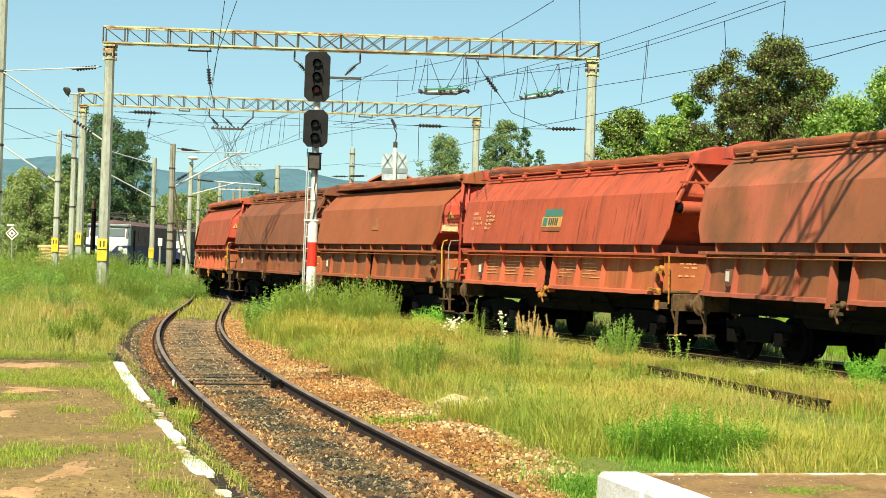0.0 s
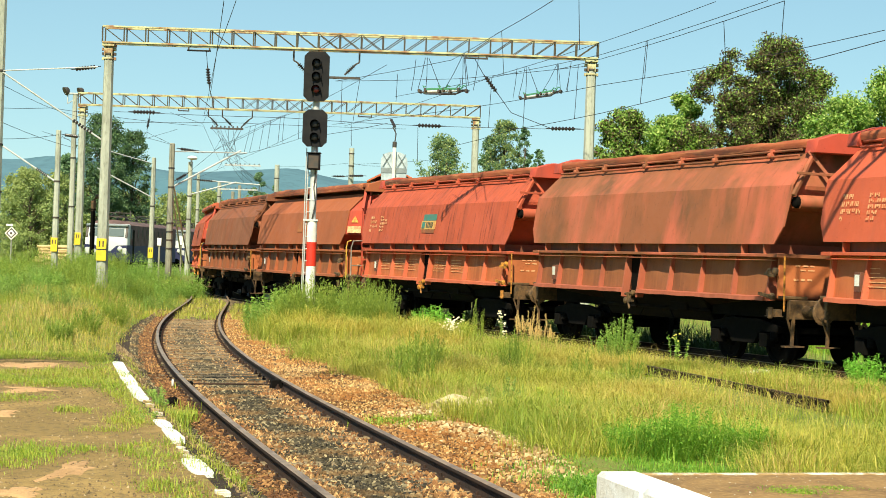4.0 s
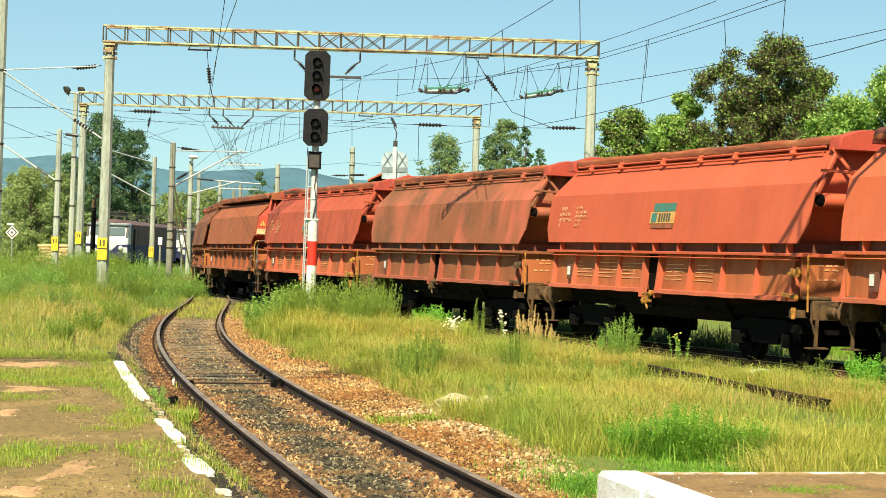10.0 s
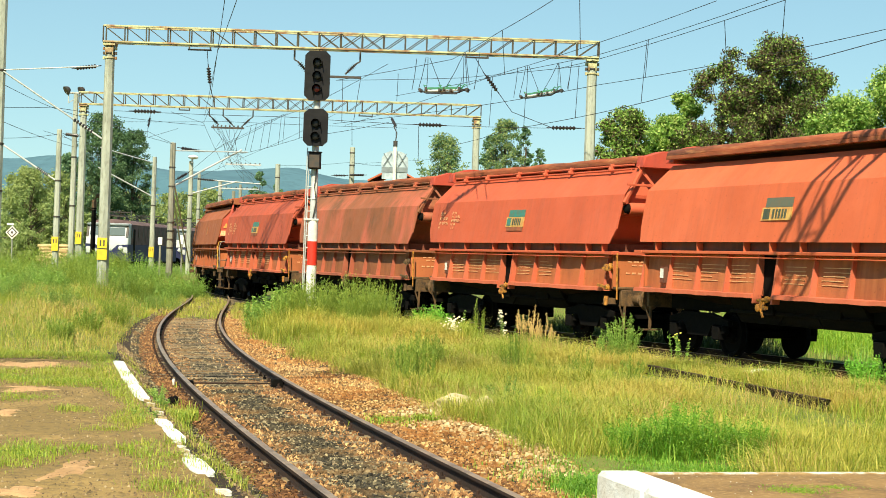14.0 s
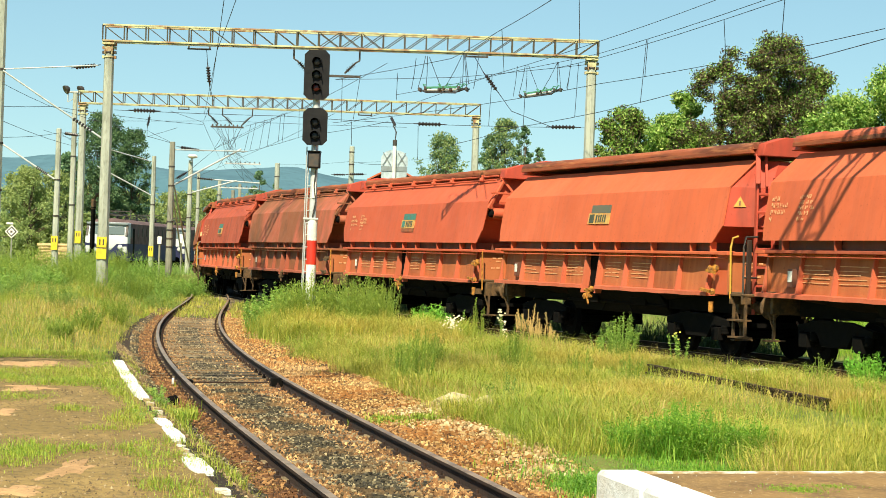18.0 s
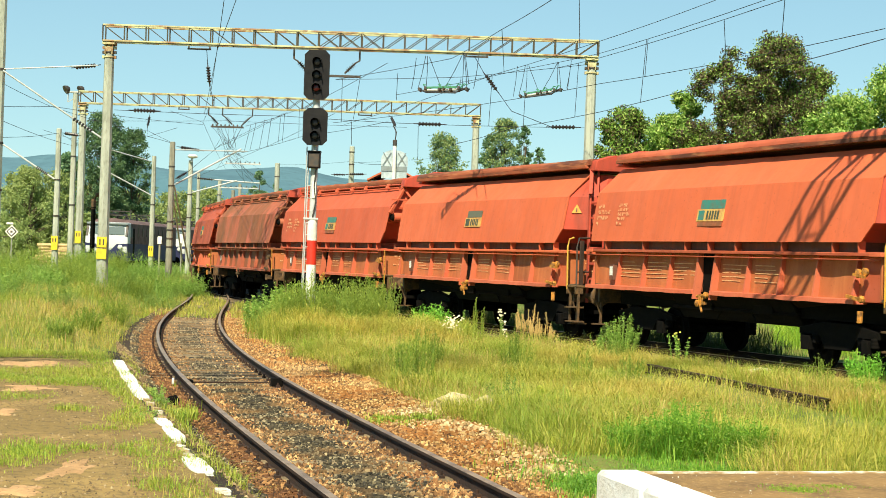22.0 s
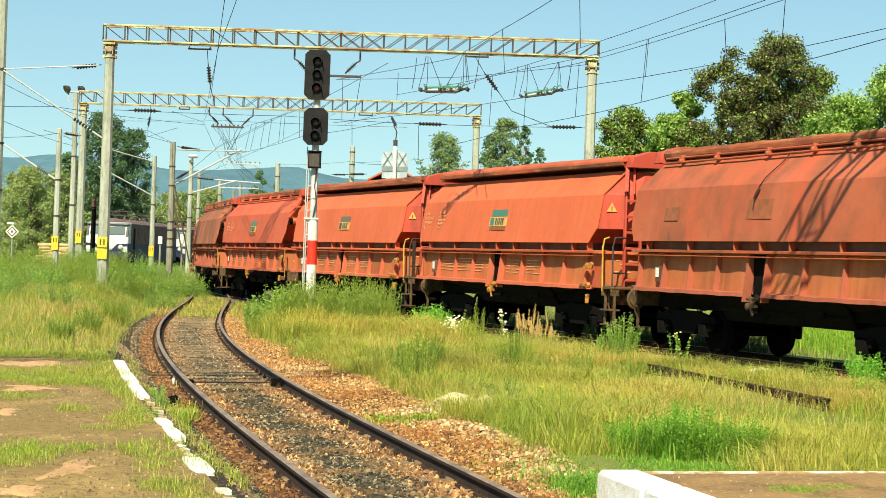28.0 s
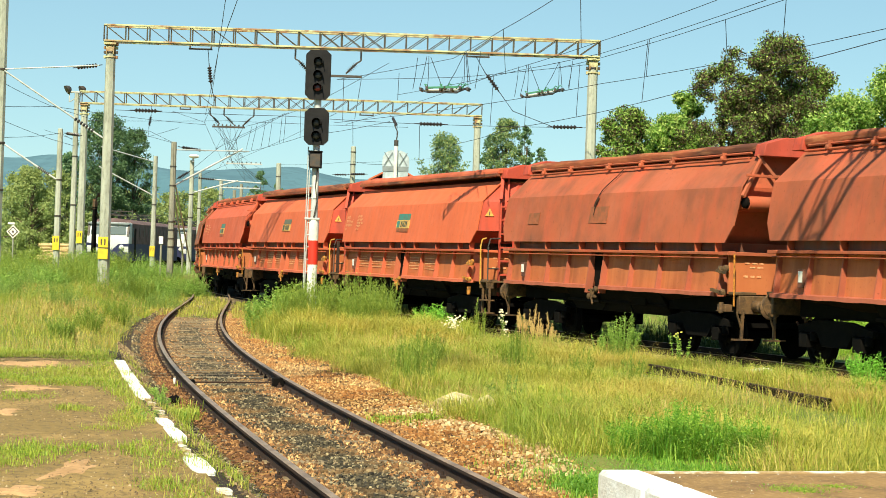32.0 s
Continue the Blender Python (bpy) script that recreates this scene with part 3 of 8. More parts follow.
def hopper_body(chamfer):
    """The bin between the side plates; with chamfer its end corners are cut off, so that slanting end plates show."""
    levels = [(2.30, 1.44, 4.80, 4.5), (2.62, 1.39, 4.86, 4.86), (2.62, 1.385, 5.62, 5.13), (3.40, 1.235, 5.66, 5.15), (3.93, 0.775, 5.57, 5.34)] if chamfer else \
        [(2.30, 1.44, 4.70, 4.70), (2.92, 1.33, 5.02, 5.0), (2.95, 1.325, 5.40, 5.38), (3.40, 1.235, 5.50, 5.48), (4.06, 0.66, 5.34, 5.32)]
    rows = []
    front = (5.2, 5.42, 5.5, 5.52, 5.45)
    for (z, w, x, xc), xf in zip(levels, front):
        k = min(0.6, w * 0.5) if chamfer else w * 0.92
        kf, xf, xfc = (w * 0.92, xf, xf - 0.02) if chamfer else (k, x, xc)
        rows += [(-x, -k, z), (-xc, -w, z), (xfc, -w, z), (xf, -kf, z), (xf, kf, z), (xfc, w, z), (-xc, w, z), (-x, k, z)]
    n = len(levels)
    f = [(i * 8 + j, i * 8 + (j + 1) % 8, (i + 1) * 8 + (j + 1) % 8, (i + 1) * 8 + j) for i in range(n - 1) for j in range(8)]
    return Build().add(rows, f + [tuple(range(7, -1, -1)), tuple((n - 1) * 8 + j for j in range(8))])


SHEET = [(2.29, 1.465, 5.36), (2.62, 1.405, 5.58), (3.02, 1.335, 5.62), (3.40, 1.262, 5.62), (4.07, 0.68, 5.36)]
SHEET_CUT = (4.90, 5.18, 5.18, 5.18, 5.41)      # rear ends of a side plate whose corners are cut
SHEET_LONG = (5.62, 5.70, 5.72, 5.72, 5.50)     # its front ends


def side_sheet(rear=None, front=None):
    """The long side plate, folded once, slightly bulged between its seams."""
    b = Build()
    cols = 17
    pts = []
    for k, (z, w, x) in enumerate(SHEET):
        x0, x1 = (-rear[k], front[k]) if rear else (-x, x)
        if rear and k == len(SHEET) - 1:      # a slit stays open under the roof flap
            z, w = 3.96, 0.776
        for i in range(cols):
            dent = 0.012 * math.sin(i * 2.1 + z * 3) if 0 < i < cols - 1 else 0
            pts.append((x0 + (x1 - x0) * i / (cols - 1), w + dent, z))
    n = len(pts)
    pts += [(x, y - 0.03, z) for x, y, z in pts]
    r = len(SHEET)
    f = [(i * cols + j, i * cols + j + 1, (i + 1) * cols + j + 1, (i + 1) * cols + j) for i in range(r - 1) for j in range(cols - 1)]
    f = f + [tuple(n + k for k in reversed(q)) for q in f]
    for i in range(r - 1):
        for j in (0, cols - 1):
            a, c = i * cols + j, (i + 1) * cols + j
            f.append((a, c, n + c, n + a) if j == 0 else (c, a, n + a, n + c))
    for i in (0, r - 1):
        for j in range(cols - 1):
            a, c = i * cols + j, i * cols + j + 1
            f.append((a, n + a, n + c, c) if i == 0 else (c, n + c, n + a, a))
    return b.add(pts, f)


def roof_shell():
    prof = [(-0.74, 4.08), (0.74, 4.08), (0.70, 4.20), (0.42, 4.32), (0, 4.36), (-0.42, 4.32), (-0.70, 4.20)]
    return Build().prism(prof, -5.4, 5.4)


def wavy_beam(y, z, w, h, seed, x0=-5.45, x1=5.45):
    """A battered edge beam."""
    rnd = random.Random(seed)
    b, pts, n = Build(), [], 24
    for i in range(n + 1):
        x = x0 + (x1 - x0) * i / n
        dz, dw = rnd.uniform(-0.012, 0.012), rnd.uniform(-0.01, 0.012)
        for a, c in ((-0.5, -0.5), (0.42, -0.5), (0.5, 0.1), (0.3, 0.5), (-0.5, 0.55)):
            pts.append((x, y + a * (w + dw), z + c * h + dz))
    f = [(i * 5 + j, i * 5 + (j + 1) % 5, (i + 1) * 5 + (j + 1) % 5, (i + 1) * 5 + j) for i in range(n) for j in range(5)]
    return b.add(pts, f + [(4, 3, 2, 1, 0), tuple(n * 5 + j for j in range(5))])


FLAP = [(0.40, 4.30), (0.74, 4.315), (0.90, 4.285), (0.965, 4.22), (0.975, 4.15), (0.93, 4.15), (0.40, 4.20)]


def flap_edge(seed):
    """The rounded outer edge of a roof flap, with slight dents."""
    rnd, pts, n, m = random.Random(seed), [], 16, len(FLAP)
    for i in range(n + 1):
        dz, dy = rnd.uniform(-0.006, 0.006), rnd.uniform(-0.006, 0.006)
        pts += [(-5.45 + 10.9 * i / n, y + dy, z + dz) for y, z in FLAP]
    f = [(i * m + (j + 1) % m, i * m + j, (i + 1) * m + j, (i + 1) * m + (j + 1) % m) for i in range(n) for j in range(m)]
    return Build().add(pts, f + [tuple(range(m)), tuple(n * m + j for j in reversed(range(m)))])


def flap_lip():
    return Build().prism([(0.86, 4.075), (0.985, 4.075), (0.985, 4.155), (0.93, 4.145)], -5.46, 5.46)


RIBS = [-5.05, -3.77, -2.50, -1.22, 1.94, 3.06, 4.18, 5.30]
RIBS_LADDER = [-4.59, -3.37, -2.19, -1.00, 2.10, 3.29, 4.47, 5.69]


def rib_shape():
    return Build().add([(-0.018, 1.16, 2.055), (0.018, 1.16, 2.055), (0.018, 1.29, 2.055), (-0.018, 1.29, 2.055),
                        (-0.026, 1.16, 1.29), (0.026, 1.16, 1.29), (0.026, 1.405, 1.29), (-0.026, 1.405, 1.29)],
                       [(0, 1, 2, 3), (7, 6, 5, 4), (0, 4, 5, 1), (1, 5, 6, 2), (2, 6, 7, 3), (3, 7, 4, 0)])


BAYS = [-2.47, -1.21, 0.01, 1.23, 2.47]


def side_panel():
    """Plate under the belt, buckled inwards and outwards between the ribs."""
    b, pts, n = Build(), [], 32
    for i in range(n + 1):
        x = -2.47 + 4.94 * i / n
        k = max(j for j in range(4) if x >= BAYS[j] - 1e-6)
        u = (x - BAYS[k]) / (BAYS[k + 1] - BAYS[k])
        swell = 0.016 * math.sin(math.pi * u) ** 2 + 0.012 * math.sin(2 * math.pi * u + k) * math.sin(math.pi * u)
        for y, z in ((1.215, 2.05), (1.23 + swell, 1.85), (1.245 + swell * 1.3, 1.66), (1.265 + swell * 0.7, 1.45), (1.285, 1.30), (1.16, 1.30), (1.16, 2.05)):
            pts.append((x, y, z))
    return b.add(pts, [(i * 7 + j, (i + 1) * 7 + j, (i + 1) * 7 + (j + 1) % 7, i * 7 + (j + 1) % 7) for i in range(n) for j in range(7)]
                 + [tuple(range(7)), tuple(n * 7 + j for j in range(6, -1, -1))])


def sill_flange():
    """Folded bottom flange of one panel, slightly bent."""
    b, pts, n = Build(), [], 16
    for i in range(n + 1):
        x, d = -2.47 + 4.94 * i / n, 0.006 * math.sin(i * 1.7)
        for y, z in ((1.20, 1.325), (1.465, 1.30 + d), (1.475, 1.225 + d), (1.20, 1.23)):
            pts.append((x, y, z))
    return b.add(pts, [(i * 4 + j, (i + 1) * 4 + j, (i + 1) * 4 + (j + 1) % 4, i * 4 + (j + 1) % 4) for i in range(n) for j in range(4)]
                 + [tuple(range(4)), tuple(n * 4 + j for j in range(3, -1, -1))])


def slot_post(side):
    """Flanged end post of a panel at the discharge slot; side is +1 or -1 along the wagon."""
    return Build().add([(side * x, y, z) for z, y1, w in ((2.055, 1.33, 0.07), (1.13, 1.45, 0.05)) for x, y in ((0.0, y1 - 0.17), (0.0, y1), (-w, y1), (-w, y1 - 0.17))],
                       [(0, 1, 2, 3), (7, 6, 5, 4), (0, 4, 5, 1), (1, 5, 6, 2), (2, 6, 7, 3), (3, 7, 4, 0)])


def mech():
    """Latch gear of the discharge door, in the slot between the two panels."""
    b = Build()
    b.tube([(-0.2, 1.42, 1.22), (0.2, 1.42, 1.19)], 0.03, 8).tube([(-0.05, 1.4, 1.22), (0.0, 1.44, 1.0)], 0.025, 8)
    b.lathe([(0.02, -0.05), (0.06, -0.04), (0.07, 0.02), (0.03, 0.05)], 10, (-0.2, 1.45, 1.22), "y")
    b.lathe([(0.02, -0.05), (0.065, -0.04), (0.075, 0.02), (0.03, 0.05)], 10, (0.12, 1.45, 1.05), "y")
    b.box((0.05, 1.4, 1.12), (0.08, 0.1, 0.22)).bar((0.1, 1.42, 1.08), (-0.08, 1.46, 0.88), 0.035).box((-0.1, 1.43, 1.06), (0.12, 0.06, 0.06))
    return b


def wheelset():
    b = Build()
    b.tube([(0, -0.95, 0), (0, 0.95, 0)], 0.08, 12)
    for s in (-1, 1):
        prof = [(0.12, -0.02), (0.42, -0.06), (0.49, -0.065), (0.49, -0.035), (0.462, -0.03), (0.455, 0.07), (0.40, 0.07), (0.37, 0.03), (0.2, 0.02), (0.18, 0.1), (0.1, 0.1)]
        b.lathe([(r, s * h) for r, h in prof], 28, (0, s * 0.735, 0), "y")
        b.box((0.25, s * 0.79, 0), (0.06, 0.02, 0.06)).box((-0.25, s * 0.79, 0), (0.06, 0.02, 0.06))
    return b


def bogie_frame():
    b = Build()
    for s in (-1, 1):
        y = s * 1.0
        b.add([(x, y + o, z) for o in (-0.05, 0.05) for x, z in ((-1.25, 0.62), (-0.6, 0.62), (-0.42, 0.38), (0.42, 0.38), (0.6, 0.62), (1.25, 0.62), (1.25, 0.74), (0.5, 0.86), (-0.5, 0.86), (-1.25, 0.74))],
              [tuple(range(10)), tuple(range(19, 9, -1))] + [(i, 10 + i, 10 + (i + 1) % 10, (i + 1) % 10) for i in range(10)])
        for x in (-0.9, 0.9):
            b.box((x, y + s * 0.05, 0.47), (0.28, 0.2, 0.26))
            for dx in (-0.2, 0.2):
                b.lathe([(0.07, 0.0), (0.085, 0.03), (0.07, 0.06), (0.085, 0.09), (0.07, 0.12), (0.085, 0.15), (0.07, 0.18)], 8, (x + dx, y + s * 0.03, 0.46))
    return b.box((0, 0, 0.62), (0.35, 2.0, 0.26)).box((1.15, 0, 0.66), (0.1, 1.9, 0.12)).box((-1.15, 0, 0.66), (0.1, 1.9, 0.12))


def buffer_stock():
    return Build().lathe([(0.11, 0.0), (0.11, 0.22), (0.085, 0.24), (0.085, 0.5), (0.1, 0.52), (0.23, 0.53), (0.245, 0.56), (0.2, 0.59)], 16, (0, 0, 0), "x")


def chutes():
    """The discharge doors under the hopper, with their shafts and cranks."""
    b = Build().prism([(-1.2, 1.26), (1.2, 1.26), (1.0, 0.95), (0.85, 0.72), (-0.85, 0.72), (-1.0, 0.95)], -2.3, 2.3)
    for s in (-1, 1):
        b.tube([(-2.4, s * 1.02, 0.94), (2.4, s * 1.02, 0.94)], 0.04, 8).box((0.9, s * 1.0, 1.0), (0.4, 0.2, 0.2)).box((-1.2, s * 0.98, 1.0), (0.7, 0.22, 0.18))
        b.bar((0.4, s * 1.02, 0.94), (0.62, s * 1.02, 0.72), 0.04).bar((-0.7, s * 1.02, 0.94), (-0.9, s * 1.02, 0.74), 0.04)
    return b


def funnel():
    return Build().add([(x, y, z) for x, y, z in ((-5.0, -1.28, 1.28), (5.0, -1.28, 1.28), (5.0, 1.28, 1.28), (-5.0, 1.28, 1.28), (-2.2, -0.9, 1.02), (2.2, -0.9, 1.02), (2.2, 0.9, 1.02), (-2.2, 0.9, 1.02))],
                       [(0, 1, 2, 3), (7, 6, 5, 4), (0, 4, 5, 1), (1, 5, 6, 2), (2, 6, 7, 3), (3, 7, 4, 0)])


def lean_plane(z):
    """Distance of the side plate from the centre line at a height."""
    for (z0, w0, _), (z1, w1, _) in zip(SHEET, SHEET[1:]):
        if z <= z1:
            return w0 + (w1 - w0) * (z - z0) / (z1 - z0)
    return SHEET[-1][1]


def decal(wagon, name, x0, x1, z0, z1, mat, label="", proud=0.022):
    """A thin painted patch that lies on the lower part of the side plate."""
    b = Build()
    b.add([(x0, lean_plane(z0) + proud, z0), (x1, lean_plane(z0) + proud, z0), (x1, lean_plane(z1) + proud, z1), (x0, lean_plane(z1) + proud, z1),
           (x0, lean_plane(z0) - 0.0, z0), (x1, lean_plane(z0) - 0.0, z0), (x1, lean_plane(z1) - 0.0, z1), (x0, lean_plane(z1) - 0.0, z1)],
          [(3, 2, 1, 0), (4, 5, 6, 7), (0, 1, 5, 4), (1, 2, 6, 5), (2, 3, 7, 6), (3, 0, 4, 7)])
    return part(name, b.mesh(name, mat, smooth=False), wagon, label)


def script_bars(wagon, name, cols, x0, z0, mat, label, w=0.1, h=0.045, gap=0.05, seed=1):
    """Unreadable lettering: each word is a few narrow upright bars."""
    rnd = random.Random(seed)
    for i, n in enumerate(cols):
        z, x = z0 - i * (h + gap), x0
        y0, y1 = lean_plane(z) + 0.018, lean_plane(z + h) + 0.018
        for _ in range(n):
            b = Build()
            for _ in range(rnd.randint(2, 3)):
                k = w * rnd.uniform(0.22, 0.34)
                low, high = rnd.choice(((0, 1), (0, 1), (0, 0.6), (0.4, 1)))
                b.add([(x, y0 + (y1 - y0) * low, z + h * low), (x - k, y0 + (y1 - y0) * low, z + h * low), (x - k, y0 + (y1 - y0) * high, z + h * high), (x, y0 + (y1 - y0) * high, z + h * high)], [(3, 2, 1, 0)])
                x -= k + w * 0.12
            part(name, b.mesh(name, mat, smooth=False), wagon, label)
            x -= w * 0.2


BROWNS = (M_BROWN, M_BROWN3, M_BROWN4)


def wagon(style, side_mat, panel_mat, label, logo="", text=False, seed=0, badge=0.0):
    """One bogie hopper wagon; +x is the way it travels, +y its sunny side. style 'pipes' has twin pipes under the roof edge and an air
    cylinder across the rear, 'ladder' a heavy roof edge with a ladder and handrails at the rear."""
    w = thing("hopper_wagon", label, "freight wagon", "wagons of the freight train")
    part("hopper", cached("hopper", M_RED if style == "ladder" else side_mat, lambda: hopper_body(style == "ladder"), 0.0, 14), w, "end plates of the hopper, faded red")
    for s in (1, -1):
        ends = (SHEET_CUT, SHEET_LONG)[::s] if style == "ladder" else (None, None)
        ob = part("side_sheet", cached("side_sheet_cut%d" % s if style == "ladder" else "side_sheet", side_mat, lambda: side_sheet(*ends), 0.0, 14), w, "folded long side plate of the hopper")
        ob.rotation_euler = (0, 0, 0 if s > 0 else math.pi)
    part("roof", cached("roof", M_RUSTBEAM, roof_shell), w, "rust-brown arched roof flaps")
    big = style == "ladder"
    ahead = 0.55 if big else 0.37      # the middle of the lower body lies before the middle of the wagon
    rib_mat = panel_mat if side_mat in (M_BROWN, M_BROWN4) else M_RIBB if side_mat in (M_BROWN2, M_BROWN3) else M_RIB
    gear = M_AMBER if side_mat in (M_ORANGE, M_ORANGE2, M_ORANGE3, M_STREAK) else M_GREASE
    for s in (1, -1):
        if big:
            ob = part("roof_edge", cached("roof_edge_big", M_FLAP if seed in (2, 9) else M_RUSTBEAM, lambda: flap_edge(3), 0.01), w, "rounded edge of the roof flap")
            ob.rotation_euler = (0, 0, 0 if s > 0 else math.pi)
            ob = part("flap_lip", cached("flap_lip", M_RUSTBEAM, flap_lip, 0.006), w, "rust-brown lip under the roof flap")
        else:
            ob = part("roof_edge", cached("roof_edge", M_RUSTBEAM, lambda: wavy_beam(0.68, 4.21, 0.22, 0.17, 5), 0.012), w, "battered rusty roof edge beam")
        ob.rotation_euler = (0, 0, 0 if s > 0 else math.pi)
        reach, mid = (HALF + 0.275, 0.275) if big else (HALF, 0.0)
        ob = part("belt", cached("belt%d" % big, panel_mat, lambda: Build().prism([(1.2, 2.055), (1.435, 2.055), (1.435, 2.11), (1.2, 2.13)], -reach, reach), 0.006), w, at=(mid, 0, 0))
        ob.rotation_euler = (0, 0, 0 if s > 0 else math.pi)
        ob = part("rod", cached("rod%d" % big, panel_mat, lambda: Build().tube([(-reach, 1.40, 1.99), (reach, 1.40, 1.99)], 0.014, 6)), w, at=(mid, 0, 0))
        ob.rotation_euler = (0, 0, 0 if s > 0 else math.pi)
        for x0, x1 in ((-4.75, 0.19), (0.91, 5.85)) if big else ((-5.05, 0.01), (0.73, 5.30)):
            ob = part("side_panel", cached("side_panel", M_PANELB if side_mat in BROWNS else M_PANEL, side_panel), w, "dusty lower side panel", at=((x0 + x1) / 2, 0, 0))
            ob.scale.x = (x1 - x0) / 4.94
            ob.rotation_euler = (0, 0, 0 if s > 0 else math.pi)
            ob = part("sill_flange", cached("sill_flange", rib_mat, sill_flange), w, at=((x0 + x1) / 2, 0, 0))
            ob.scale.x = (x1 - x0) / 4.94
            ob.rotation_euler = (0, 0, 0 if s > 0 else math.pi)
        for e in (-1, 1):
            ob = part("slot_post", cached("slot_post%d" % e, rib_mat, lambda: slot_post(e)), w, at=((-0.31 * e if s > 0 else 0.31 * e) + ahead, 0, 0))
            ob.rotation_euler = (0, 0, 0 if s > 0 else math.pi)
        for x in RIBS_LADDER if big else RIBS:
            ob = part("rib", cached("rib", rib_mat, rib_shape), w, at=(x, 0, 0))
            ob.rotation_euler = (0, 0, 0 if s > 0 else math.pi)
        for x in (-5.34, -4.55, -2.9, -1.25, -0.2, 0.75, 2.6, 4.4):
            ob = part("bracket", cached("bracket", panel_mat, lambda: Build().add(
                [(-0.013, 1.29, 2.11), (0.013, 1.29, 2.11), (0.013, 1.43, 2.11), (-0.013, 1.43, 2.11), (-0.013, 1.29, 2.31), (0.013, 1.29, 2.31), (0.013, 1.44, 2.31), (-0.013, 1.44, 2.31)],
                [(3, 2, 1, 0), (4, 5, 6, 7), (0, 1, 5, 4), (1, 2, 6, 5), (2, 3, 7, 6), (3, 0, 4, 7)])), w, at=((x if s > 0 else -x) + ahead, 0, 0))
            ob.rotation_euler = (0, 0, 0 if s > 0 else math.pi)
        if not big:
            for dz, dy in ((0.0, 0.0), (-0.105, 0.06)):
                ob = part("pipe", cached("pipe%d" % (dz < 0), side_mat, lambda: Build().tube([(-5.2, 0.80 + dy, 4.10 + dz), (5.2, 0.80 + dy, 4.10 + dz)], 0.023, 8)), w)
                ob.rotation_euler = (0, 0, 0 if s > 0 else math.pi)
            for x in (-4.2, -2.1, -0.7, 0.9, 2.9, 4.4):
                ob = part("pipe_clip", cached("pipe_clip", side_mat, lambda: Build().box((0, 0.82, 4.06), (0.045, 0.10, 0.17)).lathe([(0.03, -0.03), (0.055, -0.02), (0.055, 0.02), (0.03, 0.03)], 10, (0, 0.885, 4.02), "y"), 0.006), w, at=(x if s > 0 else -x, 0, 0))
                ob.rotation_euler = (0, 0, 0 if s > 0 else math.pi)
        ob = part("latch_gear", cached("latch_gear", gear, mech, 0.0), w, "chunky door latch gear", at=(ahead, 0, 0))
        ob.rotation_euler = (0, 0, 0 if s > 0 else math.pi)
    part("core", cached("core", M_DARKBROWN, lambda: Build().prism([(-1.2, 1.24), (1.2, 1.24), (1.2, 2.06), (1.28, 2.07), (1.28, 2.3), (-1.28, 2.3), (-1.28, 2.07), (-1.2, 2.06)], -4.95, 4.95)), w, at=(0.38 if big else 0, 0, 0))
    # black plates stand in for the shaded depth of the open slots
    for s in (1, -1):
        part("door_slot", cached("door_slot", M_BLACK, lambda: Build().box((0, 0, 1.64), (0.62, 0.02, 0.8))), w, "black plate painted for the shade inside the door slot", at=(ahead, s * 1.215, 0))
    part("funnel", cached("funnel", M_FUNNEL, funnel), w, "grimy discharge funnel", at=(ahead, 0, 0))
    part("chute", cached("chute", M_UNDER, chutes, 0.02), w, "grimy discharge chutes between the bogies, coloured dark for shade")
    # the two boxes over the bogies are added dark fill against bright gaps
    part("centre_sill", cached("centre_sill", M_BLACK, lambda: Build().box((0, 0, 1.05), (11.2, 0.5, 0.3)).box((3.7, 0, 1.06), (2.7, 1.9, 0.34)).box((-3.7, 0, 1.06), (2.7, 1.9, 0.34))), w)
    for e in (-1, 1):
        t = (0, 0, 0 if e > 0 else 180)
        part("headstock", cached("headstock", M_GREASE, lambda: Build().box((5.58, 0, 1.08), (0.1, 2.5, 0.36)).box((5.5, 1.1, 1.3), (0.24, 0.5, 0.06)).box((5.5, -1.1, 1.3), (0.24, 0.5, 0.06)), 0.012), w, "greasy end beam", turn=t)
        part("end_wall", cached("end_wall", M_PANEL, lambda: Build().box((5.33, 0, 1.68), (0.05, 2.66, 0.80)), 0.008), w, "dusty orange end panel below the hopper", at=(0.3 if big and e > 0 else 0, 0, 0), turn=t)
        part("end_shelf", cached("end_shelf", side_mat, lambda: Build().box((5.3, 0, 2.08), (0.34, 2.9, 0.07)), 0.006), w, at=(0.45 if big and e > 0 else 0, 0, 0), turn=t)
        for s in (-1, 1):
            bf = part("buffer", cached("buffer", M_GREASE, buffer_stock), w, "greasy round buffer", at=(e * 5.63, s * 0.875, 1.06), turn=(0, 0, 0 if e > 0 else 180))
            part("step", cached("step", M_GREASE, lambda: Build().box((0, 0, 0.42), (0.14, 0.42, 0.03)).bar((0, 0.02, 0.42), (0, 0.0, 1.0), 0.05).bar((0, 0.02, 0.62), (0, 0.14, 0.95), 0.03)), w, at=(e * 5.62, s * 1.15, -0.02))
        part("coupling_hook", cached("coupling_hook", M_GREASE, lambda: Build().tube([(5.6, 0, 1.04), (5.85, 0, 1.04), (6.0, 0, 0.98), (6.02, 0, 0.85)], 0.05, 8).tube([(5.9, 0.06, 0.98), (6.0, 0.1, 0.6), (6.15, 0.1, 0.6)], 0.025, 6).tube([(5.62, 0.35, 0.95), (5.9, 0.42, 0.6), (6.15, 0.36, 0.75)], 0.025, 6)), w, turn=t)
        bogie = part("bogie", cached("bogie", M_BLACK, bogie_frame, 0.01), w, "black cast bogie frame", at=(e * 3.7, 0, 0))
